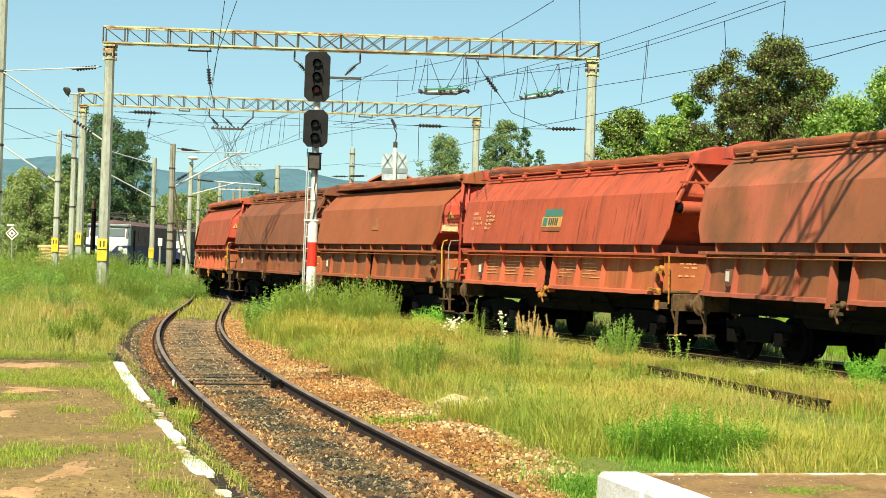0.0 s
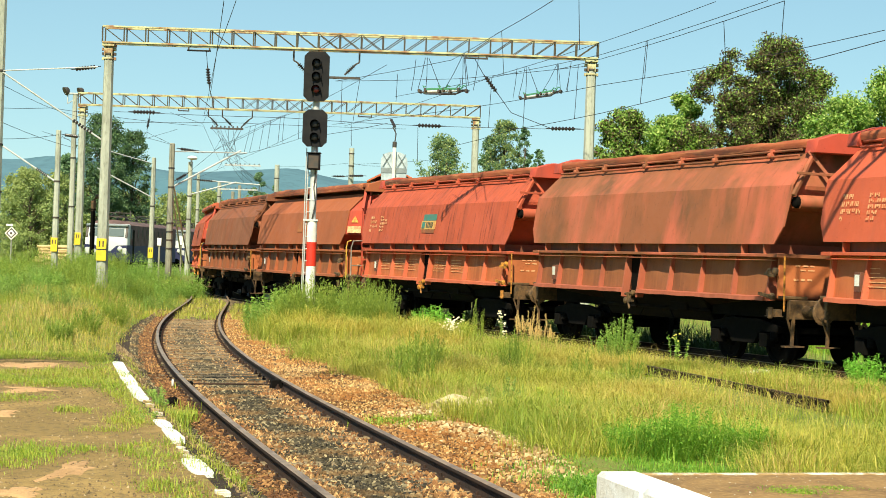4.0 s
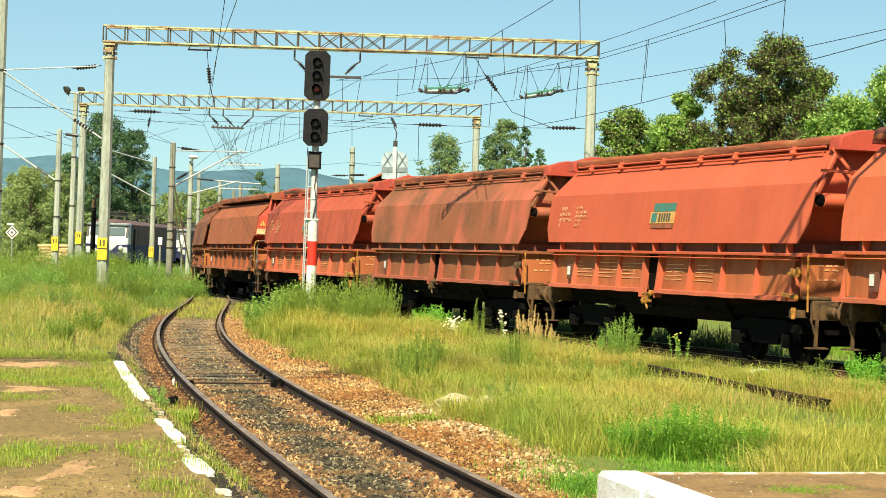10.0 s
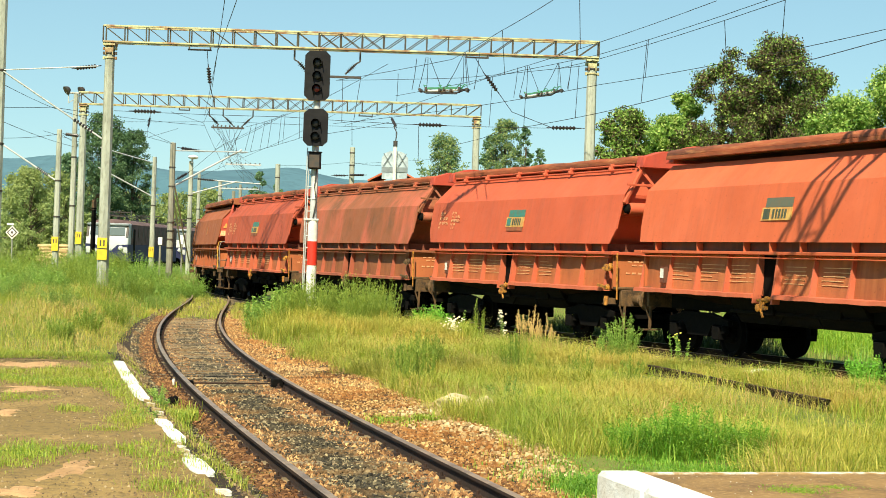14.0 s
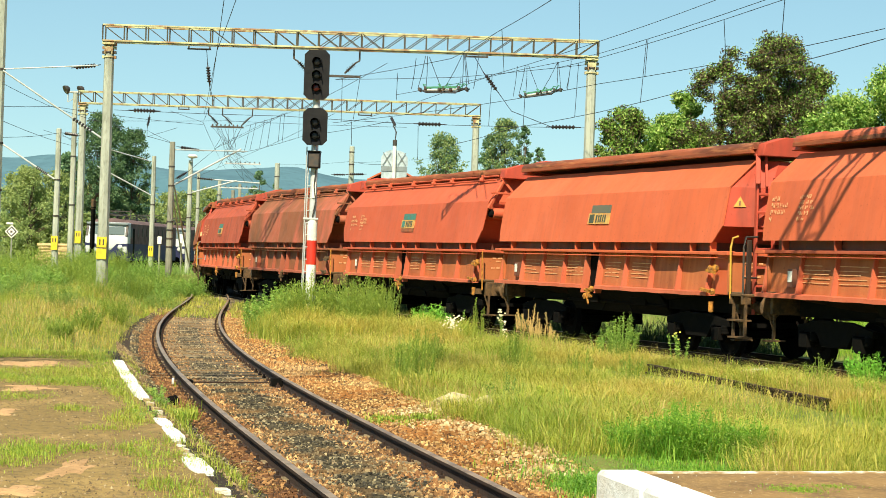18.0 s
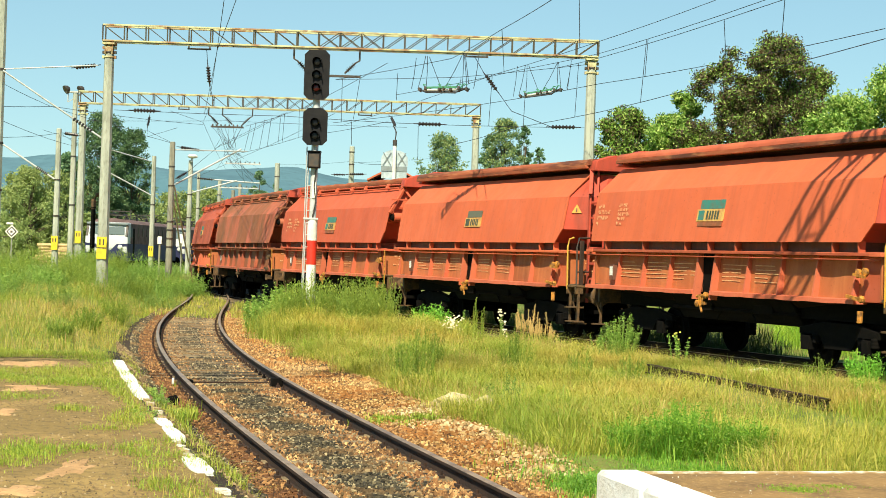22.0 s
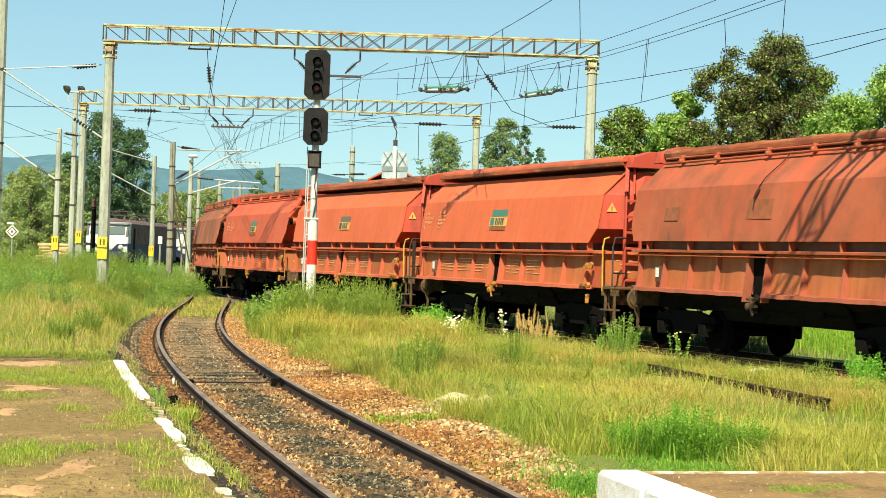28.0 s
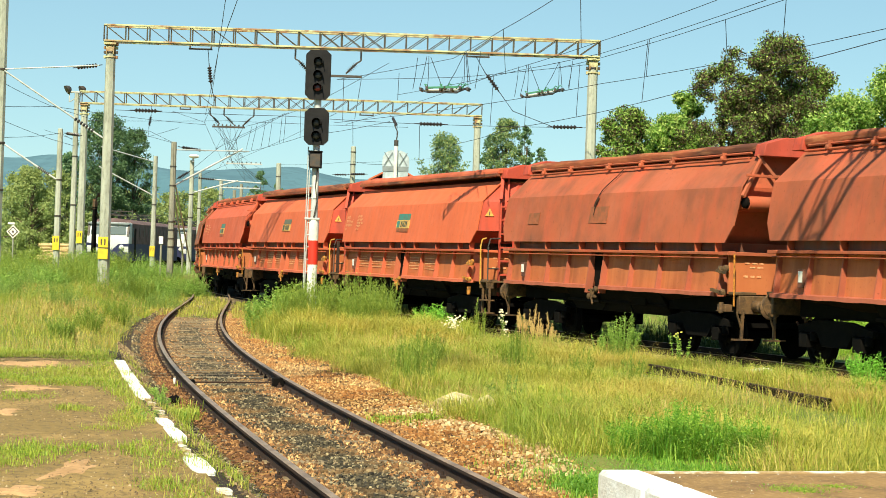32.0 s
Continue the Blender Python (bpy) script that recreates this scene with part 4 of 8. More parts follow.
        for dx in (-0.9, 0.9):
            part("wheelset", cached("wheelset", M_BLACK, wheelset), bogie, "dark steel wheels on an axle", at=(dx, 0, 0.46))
        for k, (ly, lz, wide, tall) in enumerate(((-0.6, 1.9, 0.09, 0.03), (-0.75, 1.9, 0.13, 0.03), (-0.92, 1.9, 0.1, 0.03), (-0.62, 1.82, 0.14, 0.03), (-0.8, 1.82, 0.12, 0.03), (-0.65, 1.64, 0.1, 0.04), (-0.8, 1.64, 0.1, 0.04), (-0.95, 1.64, 0.1, 0.04))):
            part("lettering_bar", cached("lettering_bar_%d" % k, M_CREAM, lambda: Build().box((5.362, ly, lz), (0.006, wide, tall))), w, "cream lettering on the end panel", at=(0.3 if big and e > 0 else 0, 0, 0), turn=t)
    if big:
        for s in (1, -1):
            part("corner_plate", cached("corner_plate", panel_mat, lambda: Build().box((-5.06, 0, 1.66), (0.58, 0.05, 0.79)), 0.006), w, at=(0, s * 1.26, 0))
        for y in (0.55, 0.95):
            part("ladder_stile", cached("ladder_stile", M_RED, lambda: Build().box((0, 0, 2.25), (0.10, 0.035, 2.7)), 0.006), w, at=(-5.69, y, 0))
        for k in range(7):
            part("ladder_rung", cached("ladder_rung", M_RED, lambda: Build().box((0, 0, 0), (0.11, 0.40, 0.055)), 0.008), w, at=(-5.68, 0.75, 1.1 + k * 0.36))
        part("handrail", cached("handrail", M_YELLOW, lambda: Build().tube([(-5.62, 1.44, 1.2), (-5.62, 1.46, 2.2), (-5.62, 1.42, 2.38), (-5.62, 1.30, 2.42)], 0.021, 8)), w, "yellow curved handrail")
        part("handrail", cached("handrail2", M_GREYRAIL if side_mat in BROWNS else M_IRON, lambda: Build().tube([(-6.05, 1.42, 1.2), (-6.05, 1.43, 2.18), (-6.0, 1.36, 2.40), (-5.84, 1.0, 2.42)], 0.021, 8).tube([(-6.05, 1.42, 1.62), (-5.82, 1.0, 1.62)], 0.02, 6)), w, "thin curved handrail")
        part("platform", cached("platform", M_GREASE, lambda: Build().box((-5.85, 0.95, 1.28), (0.5, 1.0, 0.05)).box((-5.62, 1.35, 1.2), (0.06, 0.2, 0.2)).box((-6.05, 1.35, 1.2), (0.06, 0.2, 0.2)), 0.008), w, "end platform of grimy tread plate")
        for k in range(2):
            part("tread", cached("tread", M_GREASE, lambda: Build().box((0, 0, 0), (0.5, 0.26, 0.035)), 0.004), w, at=(-5.85 + 0.04 * k, 1.34, 0.46 + k * 0.33))
        part("stirrup", cached("stirrup", M_GREASE, lambda: Build().bar((-5.64, 1.36, 0.45), (-5.64, 1.36, 1.25), 0.05).bar((-6.06, 1.36, 0.45), (-6.06, 1.36, 1.25), 0.05)), w)
        if seed == 8:
            part("end_post", cached("end_post", M_RAIL, lambda: Build().box((-6.0, 1.28, 1.7), (0.05, 0.10, 1.3)), 0.01), w, "rust-brown upright post")
        part("roof_arm", cached("roof_arm", M_RED, lambda: Build().bar((-5.45, 0.80, 4.05), (-5.80, 1.0, 3.45), 0.09, 0.05).bar((-5.45, 0.62, 4.1), (-5.80, 0.8, 3.4), 0.05), 0.006), w)
        if side_mat in BROWNS:
            part("sign_plate", cached("sign_plate", M_CREAM, lambda: Build().box((0, 0, 0), (0.46, 0.012, 0.22))), w, "worn pale lettered plate", at=(-5.34, 1.125, 2.78), turn=(11, 0, 54))
        tri = Build().add([(-0.12, -0.012, -0.09), (0.12, -0.012, -0.09), (0, -0.012, 0.12), (-0.12, 0.012, -0.09), (0.12, 0.012, -0.09), (0, 0.012, 0.12)], [(2, 1, 0), (3, 4, 5), (0, 1, 4, 3), (1, 2, 5, 4), (2, 0, 3, 5)])
        sign = part("warning_sign", tri.mesh("warning_sign", M_FADEDSIGN, smooth=False), w, "yellow warning triangle", at=(-5.32, 1.10, 3.1), turn=(6.3, 0, 54))
        part("sign_bar", Build().box((0, 0, -0.02), (0.025, 0.04, 0.1)).mesh("sign_bar", M_IRON), sign)
    else:
        part("air_cylinder", cached("air_cylinder", side_mat, lambda: Build().lathe([(0.05, -1.12), (0.13, -1.08), (0.14, -1.0), (0.14, 1.0), (0.13, 1.08), (0.05, 1.12)], 16, (-5.62, 0.05, 3.08), "y")), w, "painted air cylinder across the rear")
        part("cylinder_cap", cached("cylinder_cap", M_BLACK, lambda: Build().lathe([(0.11, -0.04), (0.115, 0.0), (0.10, 0.07), (0.06, 0.1)], 12, (-5.62, 1.14, 3.08), "y")), w, "black rubber end cap")
        part("arm", cached("arm", side_mat, lambda: Build().bar((-5.5, 0.72, 4.05), (-5.72, 1.3, 3.2), 0.07).bar((-5.75, 0.2, 3.6), (-5.75, 1.25, 3.62), 0.05).bar((-5.5, 0.85, 4.05), (-5.78, 0.3, 3.3), 0.06), 0.005), w)
        part("handrail", cached("handrail3", M_AMBER, lambda: Build().tube([(-5.62, 1.36, 1.05), (-5.62, 1.38, 2.08)], 0.02, 6)), w, "amber upright grab rail")
        part("step_box", cached("step_box", M_GREASE, lambda: Build().box((-5.35, 1.4, 1.02), (0.3, 0.16, 0.12)).box((-5.35, 1.4, 0.95), (0.34, 0.2, 0.02)), 0.006), w)
    end_mat = side_mat if seed < 5 else M_RED
    part("roof_end", cached("roof_end", end_mat, lambda: Build().prism([(-0.85, 4.02), (0.85, 4.02), (0.8, 4.26), (0.35, 4.40), (-0.35, 4.40), (-0.8, 4.26)], -5.72, -5.36), 0.01), w, "red upturned roof end")
    part("roof_end", cached("roof_end2", end_mat, lambda: Build().prism([(-0.85, 4.02), (0.85, 4.02), (0.8, 4.26), (0.35, 4.40), (-0.35, 4.40), (-0.8, 4.26)], 5.36, 5.72), 0.01), w, "red upturned roof end")
    # latch wheels near the rear, label holder, lettering
    part("latch_wheel", cached("latch_wheel", gear, lambda: Build().lathe([(0.03, 0), (0.075, 0.01), (0.082, 0.06), (0.04, 0.09)], 10, (-5.0, 1.38, 1.78), "y").lathe([(0.03, 0), (0.075, 0.01), (0.082, 0.06), (0.04, 0.09)], 10, (-4.8, 1.38, 1.76), "y").bar((-5.05, 1.46, 1.7), (-4.72, 1.46, 1.74), 0.05)), w, "chunky latch knobs", at=(0 if big else -0.38, 0, 0))
    part("latch_wheel", cached("latch_wheel2", gear, lambda: Build().lathe([(0.03, 0), (0.06, 0.01), (0.068, 0.06), (0.04, 0.09)], 10, (-5.0, 1.44, 1.32), "y").bar((-5.1, 1.5, 1.3), (-4.6, 1.5, 1.36), 0.06).lathe([(0.02, -0.1), (0.05, -0.08), (0.05, 0.12)], 8, (-5.0, 1.5, 1.0))), w, "chunky latch knobs", at=(0 if big else -0.38, 0, 0))
    part("card_holder", cached("card_holder", M_DARKBROWN, lambda: Build().box((4.72, 1.33, 1.6), (0.19, 0.10, 0.34)), 0.005), w, "label holder", at=(0 if big else -0.36, 0, 0))
    part("label_card", cached("label_card", M_WHITE, lambda: Build().box((4.72, 1.384, 1.63), (0.14, 0.006, 0.2))), w, "white paper label in the holder", at=(0 if big else -0.36, 0, 0))
    if text:
        script_bars(w, "lettering", (2, 4, 4, 1), 5.5 if big else 4.95, 3.04, M_CREAM, "faded cream lettering on the side", 0.13, 0.085, 0.045, seed)
        script_bars(w, "lettering", (2, 3, 3, 2, 2), 4.5 if big else 4.1, 3.06, M_CREAM, "small faded cream lettering", 0.15, 0.07, 0.03, seed + 3)
    if text or logo == "grey":
        rnd = random.Random(seed + 50)
        for x in (3.95, 2.7, 1.5, -0.5, -1.75):
            for z in (1.84, 1.76, 1.69, 1.61, 1.53):
                k = rnd.uniform(0.45, 0.98)
                part("lettering", cached("text_line%d" % int(k * 4), M_OCHRE, lambda: Build().box((-int(k * 4 + 1) * 0.115, 0, 0), (int(k * 4 + 1) * 0.23, 0.006, 0.014))), w, at=(x + ahead + rnd.uniform(-0.05, 0.02), float(np.interp(z, [1.45, 1.66, 1.85, 2.05], [1.265, 1.245, 1.23, 1.215])) + 0.020, z))
    if logo in ("teal", "grey"):
        decal(w, "decal", badge - 0.40, badge + 0.52, 2.95, 3.13, M_TEAL if logo == "teal" else M_GREYTEAL, "coloured band of the operator's badge")
        decal(w, "decal", badge - 0.42, badge + 0.62, 2.70, 2.945, M_DECALY, "yellow badge field")
        if logo == "teal":
            decal(w, "decal", badge - 0.40, badge + 0.55, 2.60, 2.695, M_FADED, "worn dark red band under the badge", 0.018)
        decal(w, "decal_bar", badge + 0.33, badge + 0.55, 2.73, 2.92, M_TEAL if logo == "teal" else M_DECALD, "badge device", 0.03)
        for k in range(5):
            decal(w, "decal_bar", badge + 0.17 - k * 0.105, badge + 0.235 - k * 0.105 - 0.012 * (k % 2), 2.74, 2.91, M_DECALD, "", 0.03)
    elif logo == "faded":
        decal(w, "decal", badge - 0.15, badge + 0.75, 2.72, 3.10, M_FADED, "worn dark patch where a badge was", 0.016)
        decal(w, "decal", badge + 3.5, badge + 4.1, 2.72, 3.0, M_FADED, "worn dark patch", 0.016)
    elif logo == "yellow":
        decal(w, "decal", badge - 0.2, badge + 0.35, 2.72, 3.10, M_GHOST, "faint yellow remains of a badge", 0.016)
    if seed == 10:
        part("chain", cached("chain", M_RAIL, lambda: Build().tube([(0.1, 0.80, 4.05), (0.16, 0.90, 3.9), (0.2, 1.0, 3.78), (0.3, 1.12, 3.64), (0.36, 1.24, 3.5), (0.44, 1.30, 3.36), (0.45, 1.34, 3.22), (0.52, 1.36, 3.05), (0.5, 1.40, 2.9)], 0.011, 6).tube([(0.43, 1.31, 3.30), (0.47, 1.35, 3.2), (0.52, 1.36, 3.1)], 0.03, 6)), w, "dark chain hanging down the side")
    return w


TRAIN = [   # from the leading wagon that is seen to the last
    ("pipes", M_ORANGE, M_ORANGE, "orange-red hopper wagon with twin roof pipes", "", False),
    ("pipes", M_BROWN, M_BROWN, "rusty brown hopper wagon with twin roof pipes", "", False),
    ("ladder", M_ORANGE, M_ORANGE, "orange-red hopper wagon with a faint badge and red end", "yellow", False),
    ("pipes", M_BROWN, M_BROWN, "rusty brown hopper wagon streaked with dirt", "", False),
    ("ladder", M_BROWN4, M_BROWN4, "plain brown hopper wagon with a faint yellow badge", "yellow", False),
    ("pipes", M_STREAK, M_ORANGE, "orange-red hopper wagon with rust runs and a teal badge", "teal", True),
    ("pipes", M_BROWN3, M_BROWN3, "rusty brown hopper wagon with blotched sides", "", False),
    ("pipes", M_ORANGE3, M_ORANGE3, "orange-red hopper wagon with teal and yellow badge", "teal", True),
    ("ladder", M_ORANGE2, M_ORANGE2, "bright orange hopper wagon with grey badge and ladder", "grey", False),
    ("ladder", M_ORANGE2, M_ORANGE, "orange hopper wagon with teal badge, ladder and handrails", "teal", True),
    ("pipes", M_BROWN2, M_BROWN2, "brown-red hopper wagon with worn badge and rust runs", "faded", False),
    ("pipes", M_BROWN2, M_BROWN2, "rusty brown hopper wagon with pale lower panels", "", False),
]
wagons = []
for i, row in enumerate(TRAIN):
    wagons.append((6 - i, wagon(*row[:4], logo=row[4], text=row[5], seed=i, badge={7: -0.22, 8: 0.12, 9: 0.28}.get(i, 0.0))))


def travelled(t):
    """Metres that the train has gone at t seconds: it slows down gently."""
    return 2.0106 * t - 0.00458 * t * t


def wagon_pose(k, t):
    c = JOINT + PITCH * (k - 0.5) + travelled(t)
    ax, ay, _ = on(MAIN, c + 3.7)
    bx, by, _ = on(MAIN, c - 3.7)
    cx, cy = (ax + bx) / 2, (ay + by) / 2
    return Matrix.LocRotScale((cx, cy, float(main_level(cy))), Euler((0, 0, math.atan2(ay - by, ax - bx))), None)


def motions():
    for k, w in wagons:
        walk(w, [(t * 1.0, wagon_pose(k, t * 1.0)) for t in range(0, 33)])
        for o in w.children_recursive:
            if o.name.startswith("wheelset"):
                at = o.location.copy()
                walk(o, [(j * 0.32, Matrix.Translation(at) @ Matrix.Rotation(travelled(j * 0.32) / 0.46, 4, "Y")) for j in range(101)])


# ---------------- platforms ----------------
def along(track, s0, s1, off0, off1, z0, z1, step=0.4, wobble=0.0, seed=1):
    """A solid strip beside a track between two offsets."""
    rnd, b = random.Random(seed), Build()
    s = np.arange(s0, s1 + 1e-6, step)
    pts = []
    for a in s:
        w = rnd.uniform(-wobble, wobble)
        for o, z in ((off0 + w, z1), (off1 + w * 0.5, z1), (off1 + w * 0.5, z0), (off0 + w, z0)):
            x, y, _ = on(track, a, o)
            pts.append((x, y, z + (rnd.uniform(-wobble, wobble) * 0.4 if z == z1 else 0)))
    n = len(s)
    return b.add(pts, [(i * 4 + j, (i + 1) * 4 + j, (i + 1) * 4 + (j + 1) % 4, i * 4 + (j + 1) % 4) for i in range(n - 1) for j in range(4)]
                 + [(0, 1, 2, 3), tuple((n - 1) * 4 + j for j in (3, 2, 1, 0))])


plat = thing("platform_left", "low worn platform of packed dirt and broken asphalt", "platform", kind="structure")
part("surface", along(NEAR, -18, 15.6, -14.0, -1.74, -0.5, 0.17, 0.4, 0.015).mesh("surface", M_PLATFORM), plat, "packed tan dirt with gravel and weeds")
# whitewash is left in broken stretches of the edging
def ragged(s0, s1, off, width, seed):
    """A worn, crumbling length of painted edging, nearly flush with the platform."""
    rnd, b, pts = random.Random(seed), Build(), []
    n = max(4, int((s1 - s0) / 0.12))
    lo = hi = 0.0
    for i in range(n + 1):
        lo, hi = 0.6 * lo + rnd.uniform(-0.004, 0.004), 0.6 * hi + rnd.uniform(-0.005, 0.004)
        taper = min(1.0, 0.72 + 0.2 * min(i, n - i))
        z = 0.181 + rnd.uniform(-0.001, 0.001)
        for o, h in ((off - width / 2 * taper + lo, z), (off + width / 2 * taper + hi, z - 0.006), (off + width / 2 * taper + hi + 0.012, 0.05), (off - width / 2 * taper + lo, 0.05)):
            x, y, _ = on(NEAR, s0 + (s1 - s0) * i / n, o)
            pts.append((x, y, h))
    return b.add(pts, [(i * 4 + j, (i + 1) * 4 + j, (i + 1) * 4 + (j + 1) % 4, i * 4 + (j + 1) % 4) for i in range(n) for j in range(4)]
                 + [(0, 1, 2, 3), tuple(n * 4 + j for j in (3, 2, 1, 0))])


rnd = random.Random(4)
for s0, s1, piece, gap, wide, bias in ((7.9, 14.4, 2.4, 0.02, 0.17, 0), (5.7, 7.8, 0.16, 0.3, 0.10, 0.03), (3.7, 5.6, 0.9, 0.1, 0.15, -0.02), (2.5, 3.6, 0.16, 0.22, 0.09, -0.05),
                                       (1.4, 2.4, 1.2, 0.01, 0.18, -0.06), (-0.6, 0.6, 0.2, 0.3, 0.12, -0.05), (-4.0, -0.8, 0.6, 0.15, 0.16, -0.05)):
    edge = s0
    while edge < s1 - 0.08:
        ln = min(piece * rnd.uniform(0.8, 1.2), s1 - edge)
        part("edge_stone", ragged(edge, edge + ln, -1.68 + bias + rnd.uniform(-0.008, 0.008), wide * rnd.uniform(0.9, 1.05), int(edge * 10) + 70).mesh("edge_stone", M_KERB if piece > 0.5 else M_WORNEDGE), plat, "worn whitewashed edging stone")
        edge += ln + gap * rnd.uniform(0.6, 1.4)

isle = thing("platform_right", "end of a low asphalt platform with whitewashed edge", "platform", kind="structure")
part("surface", along(NEAR, -12, 1.5, 1.82, 6.4, -0.5, 0.16, 0.5, 0.01, 9).mesh("surface", M_SLAB), isle, "cracked brown asphalt")
for k in range(8):
    part("edge_stone", along(NEAR, 1.5 - (k + 1) * 1.0 + 0.008, 1.5 - k * 1.0, 1.45, 1.82, -0.42, 0.19, 0.248, 0.003, k).mesh("edge_stone", M_KERB, 0.035), isle, "whitewashed edging stone")
part("end_edge", along(NEAR, 1.46, 1.54, 1.82, 6.4, -0.4, 0.170, 0.02, 0.006, 3).mesh("end_edge", M_WORNEDGE), isle, "worn end edging with remains of whitewash")

# rod and rail gear across the curved track
gear = thing("point_rod", "dark steel rod lying across between the rails", "rail fitting")
x, y, p = on(NEAR, 13.75)
gear.location, gear.rotation_euler = (x, y, 0), (0, 0, -p + radians(2))
part("rod", Build().tube([(-0.7, 0, -0.09), (0.72, 0, -0.08)], 0.011, 8).mesh("rod", M_RAIL), gear)
part("clamp", Build().box((0.66, 0, -0.08), (0.18, 0.16, 0.14)).box((-0.66, 0, -0.1), (0.12, 0.12, 0.1)).mesh("clamp", M_BLACK, 0.01), gear)
part("tag", Build().box((-0.92, -0.25, -0.06), (0.035, 0.035, 0.1)).mesh("tag", M_WHITE, 0.01), gear, "small white marker")


# ---------------- loose stones ----------------
def stones(name, n, place, size, mat, label, seed, chunky=True):
    """Many small angular stones: chunky ones have a flat top, plain ones a single peak."""
    r = np.random.RandomState(seed)
    x, y, z = place(r, n)
    n = len(x)
    if chunky:
        c3 = [(math.cos(k * 2.094), math.sin(k * 2.094)) for k in range(3)]
        base = np.array([(a, b, -0.4) for a, b in c3] + [(a * 0.72 + 0.1, b * 0.72, 0.55) for a, b in c3], float)
        f = np.array([(0, 1, 4), (0, 4, 3), (1, 2, 5), (1, 5, 4), (2, 0, 3), (2, 3, 5), (3, 4, 5)])
    else:
        base = np.array([(1, 0.1, -0.35), (0, 1, -0.35), (-1, 0, -0.35), (-0.1, -1, -0.35), (0, 0, 0.75)], float)
        f = np.array([(0, 1, 4), (1, 2, 4), (2, 3, 4), (3, 0, 4)])
    k = len(base)
    size = size if chunky else size * 1.15
    sz = size * np.clip(r.lognormal(0, 0.42, (n, 1, 1)), 0.4, 2.0) * r.uniform(0.6, 1.3, (n, k, 3))
    v = base[None] * sz
    v[:, -1, :2] += r.uniform(-0.4, 0.4, (n, 2)) * size
    a = r.uniform(0, 2 * np.pi, n)
    c, s = np.cos(a)[:, None], np.sin(a)[:, None]
    v = np.stack([v[:, :, 0] * c - v[:, :, 1] * s, v[:, :, 0] * s + v[:, :, 1] * c, v[:, :, 2]], 2)
    v += np.stack([x, y, z], 1)[:, None]
    faces = (f[None] + k * np.arange(n)[:, None, None]).reshape(-1, 3)
    return tagged(new(name, bulk(name, v.reshape(-1, 3), faces, mat)), label, "stones", kind="stuff")


def beside(track, s0, s1, o0, o1, lift, power=1.0):
    def place(r, n):
        s = s0 + (s1 - s0) * r.uniform(0, 1, n) ** power
        o = r.uniform(o0, o1, n)
        p = np.interp(s, track[0], track[3])
        return np.interp(s, track[0], track[1]) + o * np.cos(p), np.interp(s, track[0], track[2]) - o * np.sin(p), lift(o, r, n)
    return place


def heaped(track, s0, s1, mid, spread, lift, power=1.0):
    """Like beside, but thinning out to both sides of a line along the track."""
    def place(r, n):
        s = s0 + (s1 - s0) * r.uniform(0, 1, n) ** power
        o = np.clip(r.normal(mid, spread, n) + 0.1 * np.sin(s * 1.9) + 0.06 * np.sin(s * 4.3 + 1), -0.66, 0.66)
        p = np.interp(s, track[0], track[3])
        return np.interp(s, track[0], track[1]) + o * np.cos(p), np.interp(s, track[0], track[2]) - o * np.sin(p), lift(o, r, n)
    return place


def shoulder_level(o, r, n):
    return np.interp(o, [0.8, 1.25, 1.6, 2.2, 2.6], [-0.15, -0.13, -0.14, -0.11, -0.17]) + r.uniform(-0.012, 0.03, n)


def verge_level(o, r, n):
    return np.interp(o, [-1.6, -1.45, -1.3, -1.12, -1.0, -0.8], [0.145, 0.05, -0.09, -0.145, -0.145, -0.145]) + r.uniform(-0.01, 0.02, n)


def flat_level(z):
    return lambda o, r, n: z + r.uniform(-0.012, 0.018, n)


def heaped_shoulder(s0, s1):
    """Stones in low ridges along the outer shoulder."""
    def place(r, n):
        s = r.uniform(s0, s1, n)
        o = 2.1 + 0.25 * np.sin(s * 1.3) + r.normal(0, 0.32, n)
        p = np.interp(s, NEAR[0], NEAR[3])
        z = shoulder_level(o, r, n) + 0.07 * np.exp(-((o - 2.1 - 0.25 * np.sin(s * 1.3)) / 0.16) ** 2) * (0.6 + 0.4 * np.sin(s * 2.7)) * r.uniform(0.2, 1, n)
        return np.interp(s, NEAR[0], NEAR[1]) + o * np.cos(p), np.interp(s, NEAR[0], NEAR[2]) - o * np.sin(p), z
    return place


